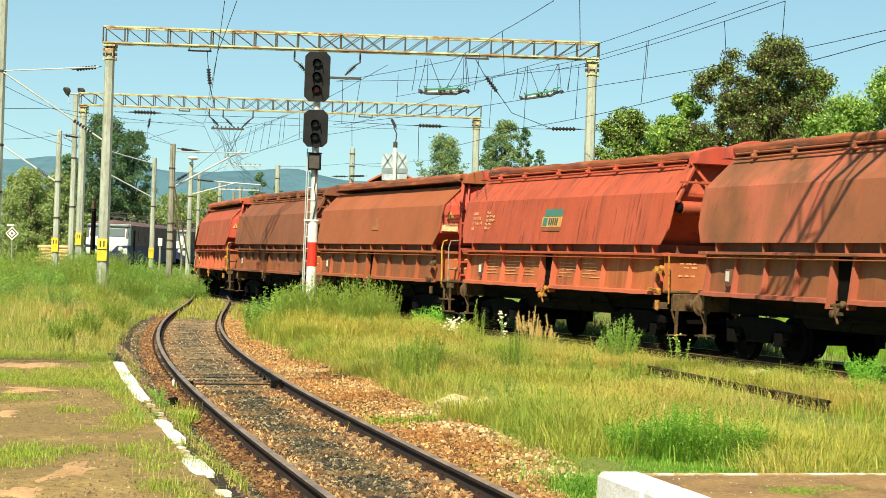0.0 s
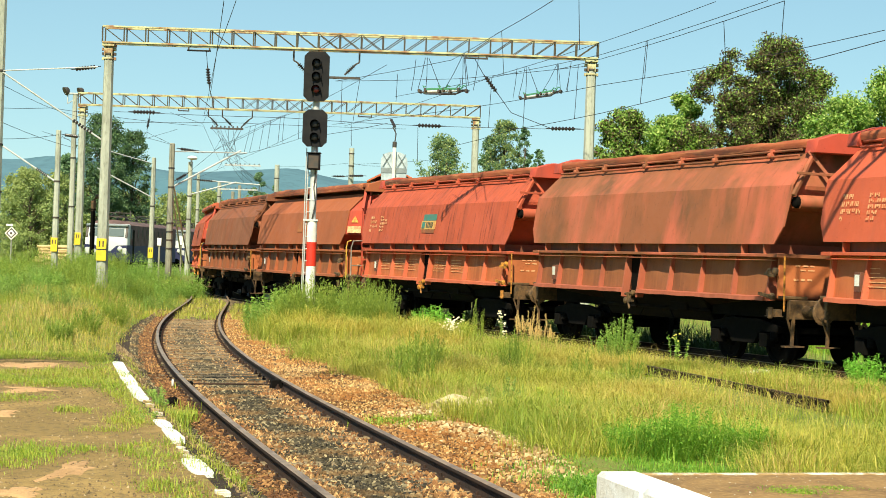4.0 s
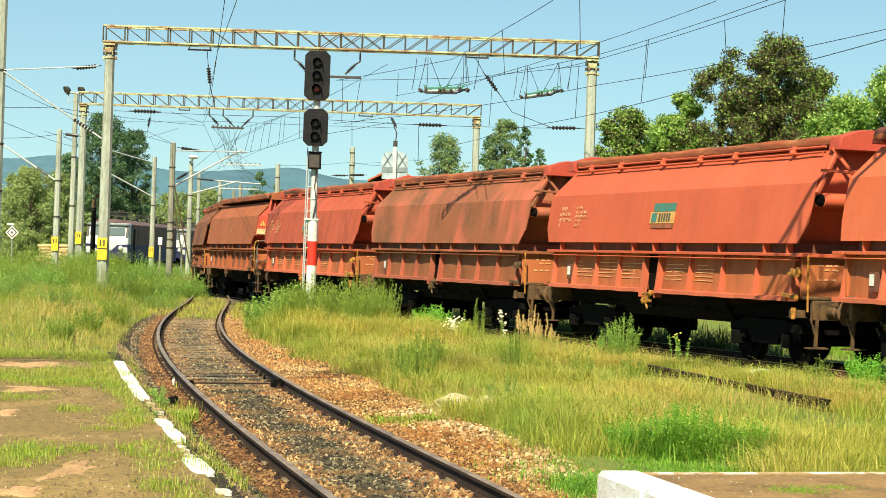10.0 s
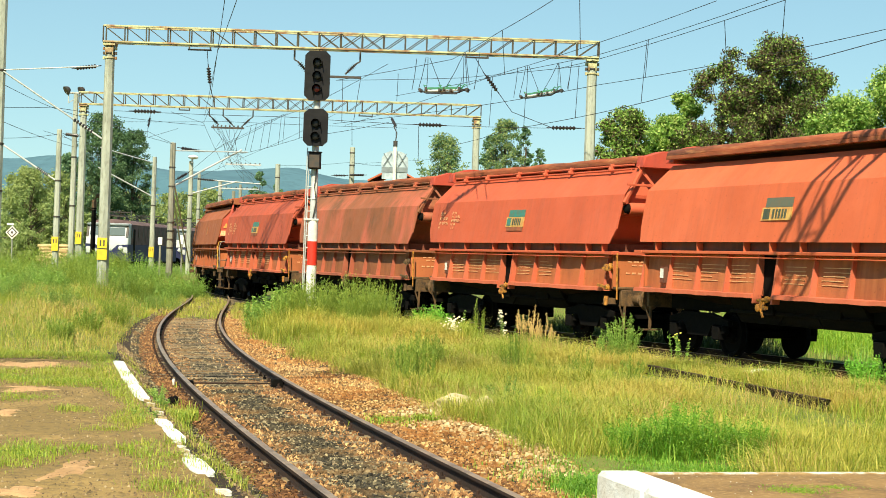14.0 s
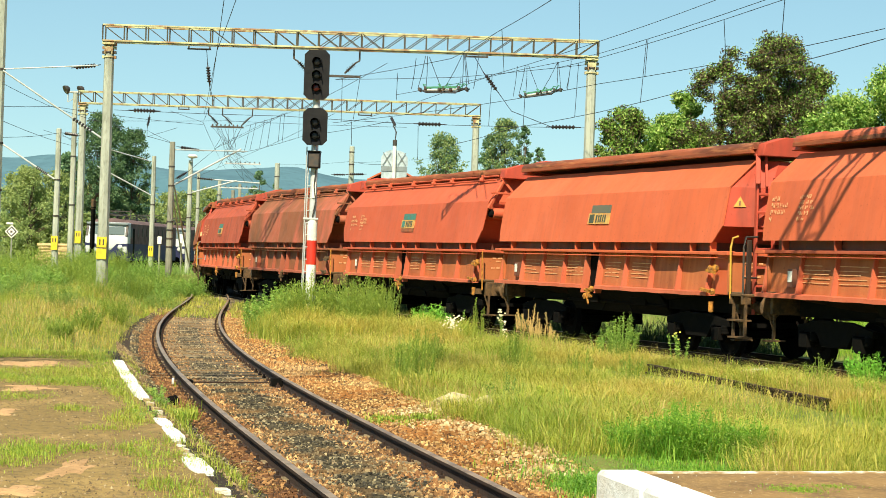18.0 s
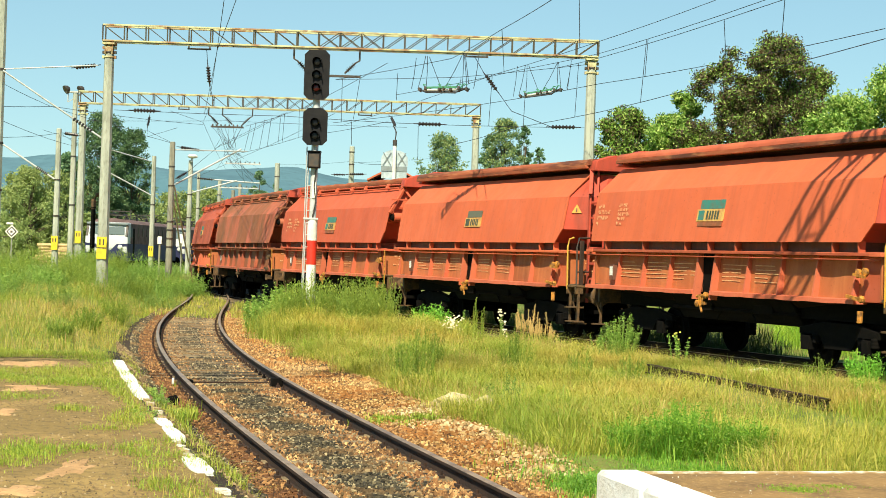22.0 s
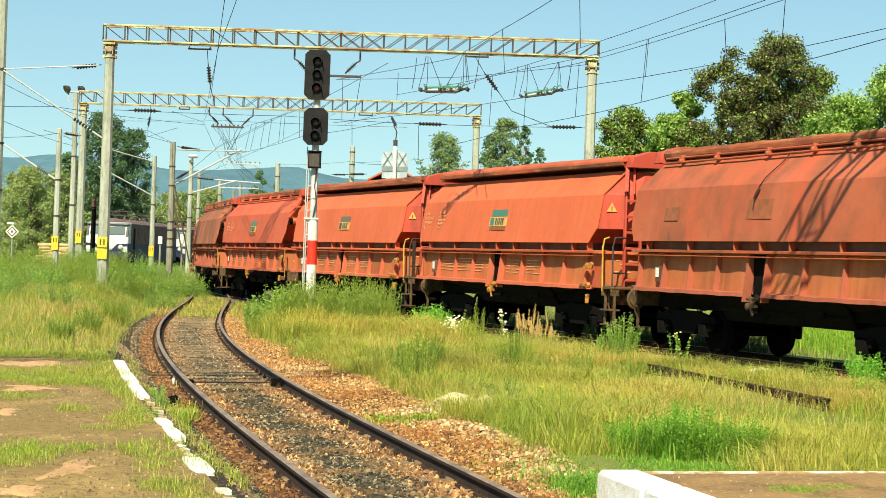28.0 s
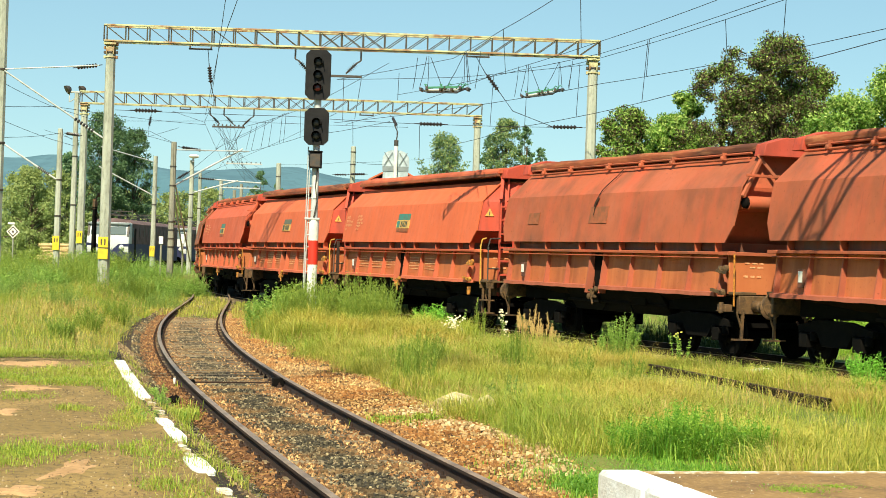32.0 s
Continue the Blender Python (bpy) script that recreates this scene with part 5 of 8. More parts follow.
for near_part, s0, s1, k, power in ((True, -2, 13, 0.5, 1.3), (False, 13, 46, 0.42, 1.5)):
    stones("ballast", int(56000 * k), beside(NEAR, s0, s1, 0.8, 2.6, shoulder_level, power), 0.0155, M_STONE, "tan angular ballast on the track shoulder", 1, near_part)
    stones("rusty_ballast", int(13000 * k), beside(NEAR, s0, s1, 0.8, 1.2, shoulder_level, power), 0.0165, M_RUSTSTONE, "rust-stained ballast outside the rail", 7, near_part)
    stones("rusty_ballast", int(17000 * k), beside(NEAR, s0, s1, -1.16, -0.82, verge_level, power), 0.0165, M_RUSTDARK, "rust-brown ballast beside the rail", 2, near_part)
    stones("dark_ballast", int(8000 * k), beside(NEAR, s0, s1, -1.32, -1.12, verge_level, power), 0.016, M_STONED, "strip of darker ballast under the platform edge", 8, near_part)
    stones("ballast", int(9000 * k), beside(NEAR, s0, min(s1, 20), -1.6, -1.28, verge_level, power), 0.013, M_PEBBLE, "grey-brown gravel below the platform edge", 9, near_part)
    stones("rusty_ballast", int(16000 * k), beside(NEAR, s0, s1, 0.2, 0.69, flat_level(-0.148 if near_part else -0.160), power), 0.016, M_RUSTSTONE, "rust-stained ballast inside the rail", 3, False)
    stones("rusty_ballast", int(16000 * k), beside(NEAR, s0, s1, -0.69, -0.3, flat_level(-0.148 if near_part else -0.160), power), 0.016, M_RUSTSTONE, "rust-stained ballast inside the rail", 4, False)
    stones("dark_ballast", int(30000 * k), heaped(NEAR, s0, s1, -0.06, 0.22, flat_level(-0.138 if near_part else -0.152), power), 0.0155, M_STONED, "dark fine ballast between the rails", 5, near_part)
stones("pale_ballast", 3400, heaped_shoulder(3.2, 10.8), 0.0175, M_STONEPALE, "pale limestone ballast heaped on the shoulder", 15, True)
stones("ballast", 6000, beside(NEAR, -16, -2, -1.2, 2.4, lambda o, r, n: -0.14 + r.uniform(-0.012, 0.015, n)), 0.02, M_RUSTSTONE, "rust-stained ballast along the track", 10, False)
stones("platform_gravel", 18000, beside(NEAR, -1, 15.5, -7, -1.8, lambda o, r, n: 0.172 + r.uniform(-0.004, 0.004, n), 1.2), 0.0065, M_PEBBLE, "fine gravel scattered on the platform", 6, False)


def boulder(x, y, size, label, seed, mat, z=None):
    bm = bmesh.new()
    bmesh.ops.create_icosphere(bm, subdivisions=3, radius=1.0)
    for v in bm.verts:
        k = 1 + 0.35 * noise.noise(v.co * 1.6 + Vector((seed * 7.3, 0, 0))) + 0.12 * noise.noise(v.co * 5 + Vector((0, seed, 0)))
        v.co = Vector((v.co.x * size[0] * k, v.co.y * size[1] * k, v.co.z * size[2] * k))
    me = bpy.data.meshes.new("stone")
    bm.to_mesh(me)
    bm.free()
    me.materials.append(mat)
    ob = new("stone", me)
    ob.location = (x, y, (float(ground_level(x, y)[0]) if z is None else z) + size[2] * 0.35)
    return tagged(ob, label, "stone", "pale boulders in the grass")


def dirt_patch(x, y, rx, ry, seed):
    """A bare, thin spread of dirt with an uneven rim."""
    n = 40
    rim = [1 + 0.28 * math.sin(3 * a + seed) + 0.16 * math.sin(7 * a + 2 * seed) + 0.08 * math.sin(15 * a + seed) for a in (2 * math.pi * k / n for k in range(n))]
    b = Build().add([(rx * q * c * math.cos(2 * math.pi * k / n), ry * q * c * math.sin(2 * math.pi * k / n), z) for c, z in ((1.0, 0.150), (0.72, 0.170)) for k, q in enumerate(rim)] + [(0, 0, 0.182)],
                    [(k, (k + 1) % n, n + (k + 1) % n, n + k) for k in range(n)] + [(n + k, n + (k + 1) % n, 2 * n) for k in range(n)])
    part("dirt_patch", b.mesh("dirt_patch", M_DIRT), plat, "bare tan dirt", at=(x, y, 0))


for dx, dy, rx, ry, k in ((-4.85, 20.15, 0.45, 0.5, 1), (-2.78, 12.9, 0.2, 0.75, 2), (-4.4, 17.1, 0.2, 0.5, 3), (-2.9, 11.7, 0.25, 0.3, 4), (-5.9, 24.2, 0.7, 1.0, 5)):
    dirt_patch(dx, dy, rx, ry, k)
stones("paint_flecks", 260, beside(NEAR, -3, 1.45, 1.85, 5.2, lambda o, r, n: 0.163 + r.uniform(-0.003, 0.002, n)), 0.0038, M_KERB, "white paint flecks and grit on the slab", 12, False)


boulder(0.22, 22.3, (0.27, 0.16, 0.15), "pale limestone boulder at the ballast edge", 1, M_LIME)
boulder(0.60, 22.0, (0.14, 0.1, 0.14), "small pale stone beside the boulder", 2, M_LIME)
boulder(-3.35, 21.6, (0.055, 0.05, 0.07), "dark tarry lump beside the rail", 9, M_BLACK, -0.08)
boulder(-3.42, 21.75, (0.04, 0.035, 0.04), "dark tarry lump beside the rail", 10, M_BLACK, -0.06)
boulder(5.9, 31.2, (0.36, 0.22, 0.13), "white stone beside the rusty rail", 3, M_KERB)
boulder(6.2, 29.9, (0.5, 0.2, 0.07), "flat pale slab beside the rails", 5, M_CONCRETE)


# ---------------- grass and weeds ----------------
def drift(x, y, size, seed):
    """Smooth random field between 0 and 1."""
    g = np.random.RandomState(seed + 900).uniform(0, 1, (97, 97))
    u, w = np.asarray(x) / size, np.asarray(y) / size
    i, j = np.floor(u).astype(int), np.floor(w).astype(int)
    a, b = u - i, w - j
    a, b = a * a * (3 - 2 * a), b * b * (3 - 2 * b)
    i, j, i1, j1 = i % 97, j % 97, (i + 1) % 97, (j + 1) % 97
    return (g[i, j] * (1 - a) + g[i1, j] * a) * (1 - b) + (g[i, j1] * (1 - a) + g[i1, j1] * a) * b


def blades(name, pts, h0, h1, w, lean, mat, label, seed, bunch=5, spread=0.09, category="grass", fine=True):
    """Tapered, bent blades in bunches round the points (x, y, z)."""
    r = np.random.RandomState(seed)
    pts = np.repeat(np.asarray(pts, float), bunch, 0)
    n = len(pts)
    pts[:, :2] += r.normal(0, spread, (n, 2))
    h = (h0 + (h1 - h0) * r.uniform(0, 1, n) ** 1.3) * (0.5 + 0.95 * drift(pts[:, 0], pts[:, 1], 0.5, seed))
    a = r.uniform(0, 2 * np.pi, n)
    tilt = r.uniform(0.05, 1.0, n) * lean * h
    side = np.stack([-np.sin(a), np.cos(a), np.zeros(n)], 1)
    out = np.stack([np.cos(a), np.sin(a), np.zeros(n)], 1)
    up = np.array([0, 0, 1.0])
    w = w * r.uniform(0.7, 1.4, n)[:, None]
    p0 = pts - up * 0.05
    p1 = pts + out * (tilt * 0.35)[:, None] + up * (h * 0.6)[:, None]
    p2 = pts + out * tilt[:, None] + up * h[:, None] * np.sqrt(np.clip(1 - (lean * 0.5) ** 2, 0.5, 1))
    if fine:
        v = np.stack([p0 - side * w, p0 + side * w, p1 + side * w * 0.8, p1 - side * w * 0.8, p2], 1).reshape(-1, 3)
        f = (np.array([(0, 1, 2), (0, 2, 3), (3, 2, 4)])[None] + 5 * np.arange(n)[:, None, None]).reshape(-1, 3)
    else:
        v = np.stack([p0 - side * w, p0 + side * w, p1 + up * 0.02, p1 - side * w * 0.8, p1 + side * w * 0.8, p2], 1).reshape(-1, 3)
        f = (np.array([(0, 1, 2), (3, 4, 5)])[None] + 6 * np.arange(n)[:, None, None]).reshape(-1, 3)
    return tagged(new(name, bulk(name, v, f, mat)), label, category, kind="stuff")


def scatter(n, x0, x1, y0, y1, keep, seed, power=1.0):
    r = np.random.RandomState(seed)
    y = y0 + (y1 - y0) * r.uniform(0, 1, n) ** power
    x = r.uniform(x0, x1, n)
    ok = keep(x, y, r)
    x, y = x[ok], y[ok]
    return np.stack([x, y, ground_level(x, y)], 1)


def view_wedge(x, y, pad=0.6):
    return (x > -0.27 * y - pad) & (x < 0.27 * y + pad)


def in_field(x, y, r):
    d1, d2 = gap_to(NEAR, x, y), gap_to(MAIN, x, y)
    jag = 0.35 * np.sin(y * 1.7) + 0.25 * np.sin(y * 4.1 + 1) + r.normal(0, 0.12, len(x))
    shoulder = np.interp(y, [10, 14, 17, 22, 26, 32, 45, 60], [1.5, 1.6, 2.3, 2.2, 2.5, 2.0, 1.6, 1.5])
    ok = view_wedge(x, y) & (d1 > shoulder + jag * 0.5) & (d2 < -1.75 + 0.2 * jag)
    dr = gap_to(MIDDLE, x, y)
    ok &= ~((dr < 0.12) & (dr > -1.9) & (y < 31) & (y > 20.5) & (r.uniform(0, 1, len(x)) < np.interp(dr, [-1.9, -1.2, 0.1], [0.4, 0.9, 0.93])))
    ok &= ((x - 2.6) / 0.8) ** 2 + ((y - 17.3) / 0.6) ** 2 > 1
    return ok & ~((y < np.where(x < 3.0, 16.9, 15.2) + 0.3 * jag) & (d1 > 1.2))


near = scatter(86000, -8, 9, 13.5, 34, in_field, 11, 1.0)
blades("field_grass", near, 0.08, 0.40, 0.0026, 2.6, M_GRASS, "dry yellow-green grass between the tracks", 1, 5, 0.09)
far = scatter(62000, -14, 12, 34, 74, in_field, 41, 1.0)
blades("field_grass", far, 0.12, 0.44, 0.006, 1.7, M_GRASS, "dry yellow-green grass before the wagons", 21, 4, 0.12, fine=False)
heads = scatter(40000, -14, 12, 14.5, 60, lambda x, y, r: in_field(x, y, r) & (drift(x, y, 2.2, 3) + 0.35 * ((x > 2.9) & (y < 25)) + 0.15 * ((y > 34) & (y < 48)) > 0.62), 42, 1.0)
blades("seed_heads", heads, 0.22, 0.46, 0.0022, 2.0, M_SORREL, "rusty dry seed heads over the grass", 22, 4, 0.12)
tall = scatter(8000, -14, 12, 14.5, 66, lambda x, y, r: in_field(x, y, r) & (drift(x, y, 1.6, 12) > 0.5), 12, 1.1)
blades("tall_grass", tall, 0.25, 0.55, 0.0018, 2.2, M_STRAW, "tall straw-coloured grass stalks", 2, 4, 0.12)
green = scatter(30000, -14, 12, 14.0, 70, lambda x, y, r: in_field(x, y, r) & (drift(x, y, 1.3, 13) > 0.58), 13, 1.1)
blades("green_grass", green, 0.15, 0.42, 0.004, 1.3, M_GRASSG, "fresh green grass in patches", 3, 5, 0.10)


clumps = scatter(26000, -8, 9, 14.0, 40, lambda x, y, r: in_field(x, y, r) & (drift(x, y, 0.45, 51) > 0.60), 52, 1.0)
blades("clumped_grass", clumps, 0.22, 0.52, 0.0028, 2.4, M_GRASS, "thicker clumps of grass in the field", 53, 5, 0.16)
skirt = scatter(30000, -5.2, 0.6, 37.5, 42.5, lambda x, y, r: in_field(x, y, r) & (drift(x, y, 0.7, 54) > 0.35), 55)[:5200]
blades("ripe_grass", skirt, 0.35, 0.8, 0.0042, 1.3, M_GRASS, "tall ripe grass before the signal", 56, 5, 0.18)


def left_bank(x, y, r):
    d1 = gap_to(NEAR, x, y)
    return view_wedge(x, y, 1.0) & (d1 < -1.75 - 0.3 * np.sin(y * 2.3)) & (y > 26.5 + 0.5 * np.sin(x * 2))


blades("bank_grass", scatter(52000, -28, 0, 26, 84, left_bank, 14, 0.95), 0.08, 0.38, 0.005, 2.0, M_BANK, "green grass on the bank beside the track", 4, 5, 0.13, fine=False)
blades("bank_dry_grass", scatter(8000, -20, 0, 26, 60, left_bank, 15, 1.2), 0.12, 0.42, 0.0032, 2.2, M_GRASS, "yellowing grass on the bank", 5, 5, 0.12)
dry = lambda x, y, r: left_bank(x, y, r) & (drift(x, y, 2.0, 39) - 0.1 * (x < -10.5) > 0.55)
blades("bank_seed_heads", scatter(6000, -16, -4, 27, 56, dry, 45), 0.16, 0.40, 0.003, 2.2, M_SORREL, "rusty seed heads on the bank", 25, 4, 0.12)
blades("bank_tall_weeds", scatter(12000, -26, -6, 50, 84, lambda x, y, r: left_bank(x, y, r) & (drift(x, y, 3.0, 8) + 0.012 * (y - 60) > 0.52), 16), 0.3, 0.9, 0.006, 1.9, M_WEED, "tall green weeds on the bank", 6, 8, 0.2, fine=False)
blades("far_grass", scatter(5000, -40, 2, 84, 150, lambda x, y, r: (gap_to(MAIN, x, y) < -2.5), 17), 0.4, 0.9, 0.014, 1.4, M_WEEDDARK, "tall weeds round the sidings", 7, 5, 0.3, fine=False)
blades("verge_grass", scatter(6000, 2, 20, 20, 95, lambda x, y, r: view_wedge(x, y, 1.5) & (gap_to(MAIN, x, y) > 2.3), 18), 0.2, 0.5, 0.008, 1.4, M_WEED, "green grass behind the train", 8, 5, 0.15, fine=False)
# added weeds that close the bright view under the wagons
blades("shaded_weeds", scatter(90000, -4, 10, 26, 70, lambda x, y, r: (gap_to(MAIN, x, y) > 1.9) & (gap_to(MAIN, x, y) < 2.4) & (x < 0.203 * y), 43), 0.25, 0.7, 0.013, 0.8, M_SHADEWEED, "added weeds behind the train, coloured dark for its shade", 23, 5, 0.15, fine=False)


blades("sunny_grass", scatter(16000, 7, 17, 34.5, 58, lambda x, y, r: (gap_to(MAIN, x, y) > 4.8) & (gap_to(MAIN, x, y) < 9) & (x > 0.200 * y) & (x < 0.29 * y), 44), 0.3, 0.8, 0.008, 1.0, M_TUFT, "bright sunlit grass behind the train", 24, 5, 0.12, fine=False)


def in_far_track(x, y, r):
    d1 = gap_to(NEAR, x, y)
    return (abs(d1) < 1.6) & (y > 50.5) & ((abs(d1) < 0.62) | (abs(d1) > 0.95)) & (gap_to(MAIN, x, y) < -1.7)


blades("track_grass", scatter(9000, -14, -4, 48, 76, in_far_track, 19), 0.12, 0.34, 0.008, 0.7, M_GRASS, "grass grown over the far end of the track", 9, 5, 0.07)


def on_platform(x, y, r):
    d1 = gap_to(NEAR, x, y)
    edge = (d1 < -1.80) & (d1 > np.interp(y, [13, 16, 19, 21], [-2.3, -2.14, -1.97, -2.1]) + 0.3 * (drift(x, y, 0.8, 31) - 0.5)) & (drift(x, y, 0.45, 32) > 0.25)
    spots = (d1 < -2.4) & (drift(x, y * 0.8, 0.6, 33) * 0.5 + drift(x, y, 1.7, 34) * 0.5 > 0.86)
    back = (y > 21.0 + 0.4 * np.sin(x * 1.7)) & (d1 < -1.8) & (drift(x, y, 0.7, 35) > 0.25) & (((x + 6.0) / 0.95) ** 2 + ((y - 24.3) / 1.3) ** 2 > 1)
    return view_wedge(x, y) & (edge | spots | back) & (y < 28.5)


pf = scatter(52000, -9, 1, 11, 28.5, on_platform, 20, 1.0)
pf[:, 2] = np.where(pf[:, 1] < 27.2, 0.16, np.maximum(pf[:, 2], 0.0))
blades("platform_grass", pf, 0.02, 0.10, 0.0024, 2.8, M_GRASSG, "low grass breaking through the platform", 10, 5, 0.05)
blades("platform_dry_grass", pf[::3].copy(), 0.03, 0.15, 0.0018, 2.8, M_GRASS, "dry grass on the platform edge", 11, 4, 0.07)
ditch = scatter(30000, -9, 1, 11, 30, lambda x, y, r: view_wedge(x, y) & (abs(gap_to(NEAR, x, y) + 1.5) < 0.13) & (drift(x, y, 0.9, 36) + 0.2 * (y > 17) * (y < 22.5) > 0.55), 21)
ditch[:, 2] = np.interp(gap_to(NEAR, ditch[:, 0], ditch[:, 1]), [-1.6, -1.45, -1.3], [0.13, 0.04, -0.1])
blades("ditch_grass", ditch, 0.03, 0.13, 0.0026, 2.4, M_GRASS, "grass between platform edge and rail", 12, 5, 0.04)
over = scatter(26000, -9, 1, 11, 27, lambda x, y, r: view_wedge(x, y) & (abs(gap_to(NEAR, x, y) + 1.7) < 0.12) & (drift(x, y, 0.6, 37) > 0.68), 24)
over[:, 2] = 0.15
blades("edge_grass", over, 0.03, 0.12, 0.0024, 2.4, M_GRASSG, "grass tufts growing over the white edge", 14, 5, 0.04)


def weed(x, y, h, radius, n, mat, label, seed, leaf=0.045, stem_mat=None, flower=None, category="weed", z=None):
    """A weed clump: thin stems with many small leaves."""
    r = np.random.RandomState(seed)
    z = float(ground_level(x, y)[0]) if z is None else z
    w = thing("weed_clump", label, category, "weeds beside the train", at=(x, y, z))
    b = Build()
    slim = mat is M_FEATHER
    k = max(5, int(n / (34 if slim else 60)))
    tips = []
    for i in range(k):
        a, q = r.uniform(0, 2 * math.pi), math.sqrt(r.uniform(0, 1)) * radius
        hh = h * r.uniform(0.6, 1.15) * (1 - (0.22 if slim else 0.35) * q / radius)
        tip = Vector((q * math.cos(a), q * math.sin(a), hh))
        root = Vector((tip.x * 0.5, tip.y * 0.5, -0.05))
        b.tube([root, root.lerp(tip, 0.5) + Vector((0, 0, 0.04)), tip], 0.006, 4, 0.002, False)
        tips.append((root, tip))
    part("stem", b.mesh("stem", mat), w)
    v, f = [], []
    t = r.uniform(0.2, 1.03, n)
    idx = r.randint(0, k, n)
    R = np.array([tuple(a) for a, _ in tips])[idx]
    T = np.array([tuple(c) for _, c in tips])[idx]
    c = R + (T - R) * t[:, None] + r.normal(0, 0.05 * max(radius, 0.3), (n, 3))
    d1 = r.normal(0, 1, (n, 3))
    d1[:, 2] = abs(d1[:, 2]) * 0.5 + (1.1 if slim else 0.0)
    d1 /= np.linalg.norm(d1, axis=1)[:, None]
    d2 = np.cross(d1, r.normal(0, 1, (n, 3)))
    d2 /= np.linalg.norm(d2, axis=1)[:, None]
    L = leaf * r.uniform(0.6, 1.4, n)[:, None] * (1.35 if slim else 1.0)
    flat = 0.2 if slim else 0.35
    v = np.stack([c - d1 * L, c + d2 * L * flat, c + d1 * L, c - d2 * L * flat], 1).reshape(-1, 3)
    f = np.arange(4 * n).reshape(-1, 4)
    o = part("leaves", bulk("leaves", v, f, mat), w)
    o["kind"] = "stuff"
    if flower:
        m = n // 9 if flower is M_PETAL else n // 40
        c = T[:m] + r.normal(0, 0.045, (m, 3)) + np.array([0, 0, 0.06])
        L = 0.021
        v = np.stack([c + (-L, -0.4 * L, -0.6 * L), c + (L * 0.8, -0.3 * L, -0.7 * L), c + (L, 0.4 * L, 0.6 * L), c + (-0.8 * L, 0.3 * L, 0.7 * L)], 1).reshape(-1, 3)
        o = part("blossom", bulk("blossom", v, np.arange(4 * m).reshape(-1, 4), flower), w)
        o["kind"] = "stuff"
    return w


weed(-3.15, 41.8, 1.40, 0.6, 5200, M_FEATHER, "tall feathery yellow-green weeds round the signal foot", 1, 0.024)
weed(-3.34, 42.2, 1.3, 0.3, 2600, M_FEATHER, "feathery weeds round the signal foot", 58, 0.024)
weed(-2.15, 42.3, 1.52, 0.80, 7500, M_FEATHER, "tall feathery yellow-green weeds beside the signal", 21, 0.024)
weed(-1.45, 42.9, 1.38, 0.45, 3000, M_FEATHER, "feathery weeds before the wagons", 23, 0.024)
weed(-3.75, 41.7, 1.15, 0.50, 3000, M_FEATHER, "feathery weeds beside the signal", 22, 0.024)
weed(-4.45, 42.8, 1.18, 0.48, 2600, M_WEED, "leafy bright green weeds beside the track", 24, 0.035)
weed(-4.85, 44.5, 1.0, 0.4, 1600, M_WEED, "leafy bright green weeds beside the track", 29, 0.035)
weed(-3.0, 50.5, 1.3, 1.5, 4500, M_WEEDDARK, "wide dull-green weed clump before the wagons", 25, 0.04)
weed(-1.95, 49.0, 1.25, 0.8, 2800, M_WEEDDARK, "dull-green weeds before the wagons", 2, 0.04)
weed(-4.9, 53.0, 1.15, 0.7, 2200, M_WEED, "leafy green weed clump beside the track end", 3, 0.05)
weed(-4.1, 51.5, 1.15, 0.6, 1800, M_WEEDDARK, "dull-green weeds beside the signal", 4, 0.04)
weed(-0.25, 47.5, 0.86, 0.62, 4200, M_WEEDBRIGHT, "bright fresh-green weed clump", 5, 0.032)
weed(3.75, 35.0, 1.0, 0.42, 3600, M_WEED, "bushy green weed beside the train track", 6, 0.022)
weed(3.4, 35.4, 0.62, 0.32, 1200, M_WEED, "low green weed beside the train track", 16, 0.024)
weed(4.75, 33.6, 0.9, 0.26, 300, M_WEED, "spindly weed with yellow flowers", 7, 0.032, flower=M_PETALY)
weed(7.28, 28.9, 0.72, 0.40, 3600, M_WEEDBRIGHT, "bushy bright green weed beside the rail", 8, 0.022)
for wx, wy, wh, wr, wk in ((-0.40, 25.6, 0.92, 0.20, 9), (-0.22, 25.9, 0.98, 0.18, 10), (-0.58, 26.2, 0.70, 0.2, 44), (1.36, 28.6, 0.86, 0.2, 26), (1.22, 29.2, 0.7, 0.18, 45), (2.3, 27.5, 0.6, 0.2, 27), (-0.1, 29.5, 0.6, 0.2, 46), (3.1, 27.2, 0.55, 0.2, 47), (6.1, 27.2, 0.62, 0.22, 48)):
    weed(wx, wy, wh, wr * 1.25, 900, M_FEATHER, "upright feathery dull-green weed in the grass", wk, 0.019)
weed(0.9, 22.4, 0.45, 0.3, 1000, M_WEEDDARK, "feathery low weed in the grass", 28, 0.016)
weed(0.30, 39.2, 0.66, 0.26, 700, M_WEEDDARK, "weed with pale flower heads", 11, 0.02, flower=M_PETAL)
weed(1.45, 40.2, 0.66, 0.12, 350, M_WEEDDARK, "weed with pale flower heads", 12, 0.02, flower=M_PETAL)
weed(0.86, 42.0, 1.12, 0.06, 300, M_FEATHER, "single upright green weed stalk", 13, 0.022)
weed(1.05, 41.6, 0.9, 0.05, 220, M_FEATHER, "single upright green weed stalk", 14, 0.022)
weed(0.62, 42.4, 0.8, 0.10, 260, M_WEED, "upright green weed stalk", 49, 0.026)
weed(-1.2, 45.5, 0.95, 0.3, 700, M_FEATHER, "loose grassy weed before the wagons", 15, 0.026)
weed(1.55, 23.2, 0.35, 0.3, 500, M_GRASSG, "low fresh-green tuft in dry grass", 17, 0.03)
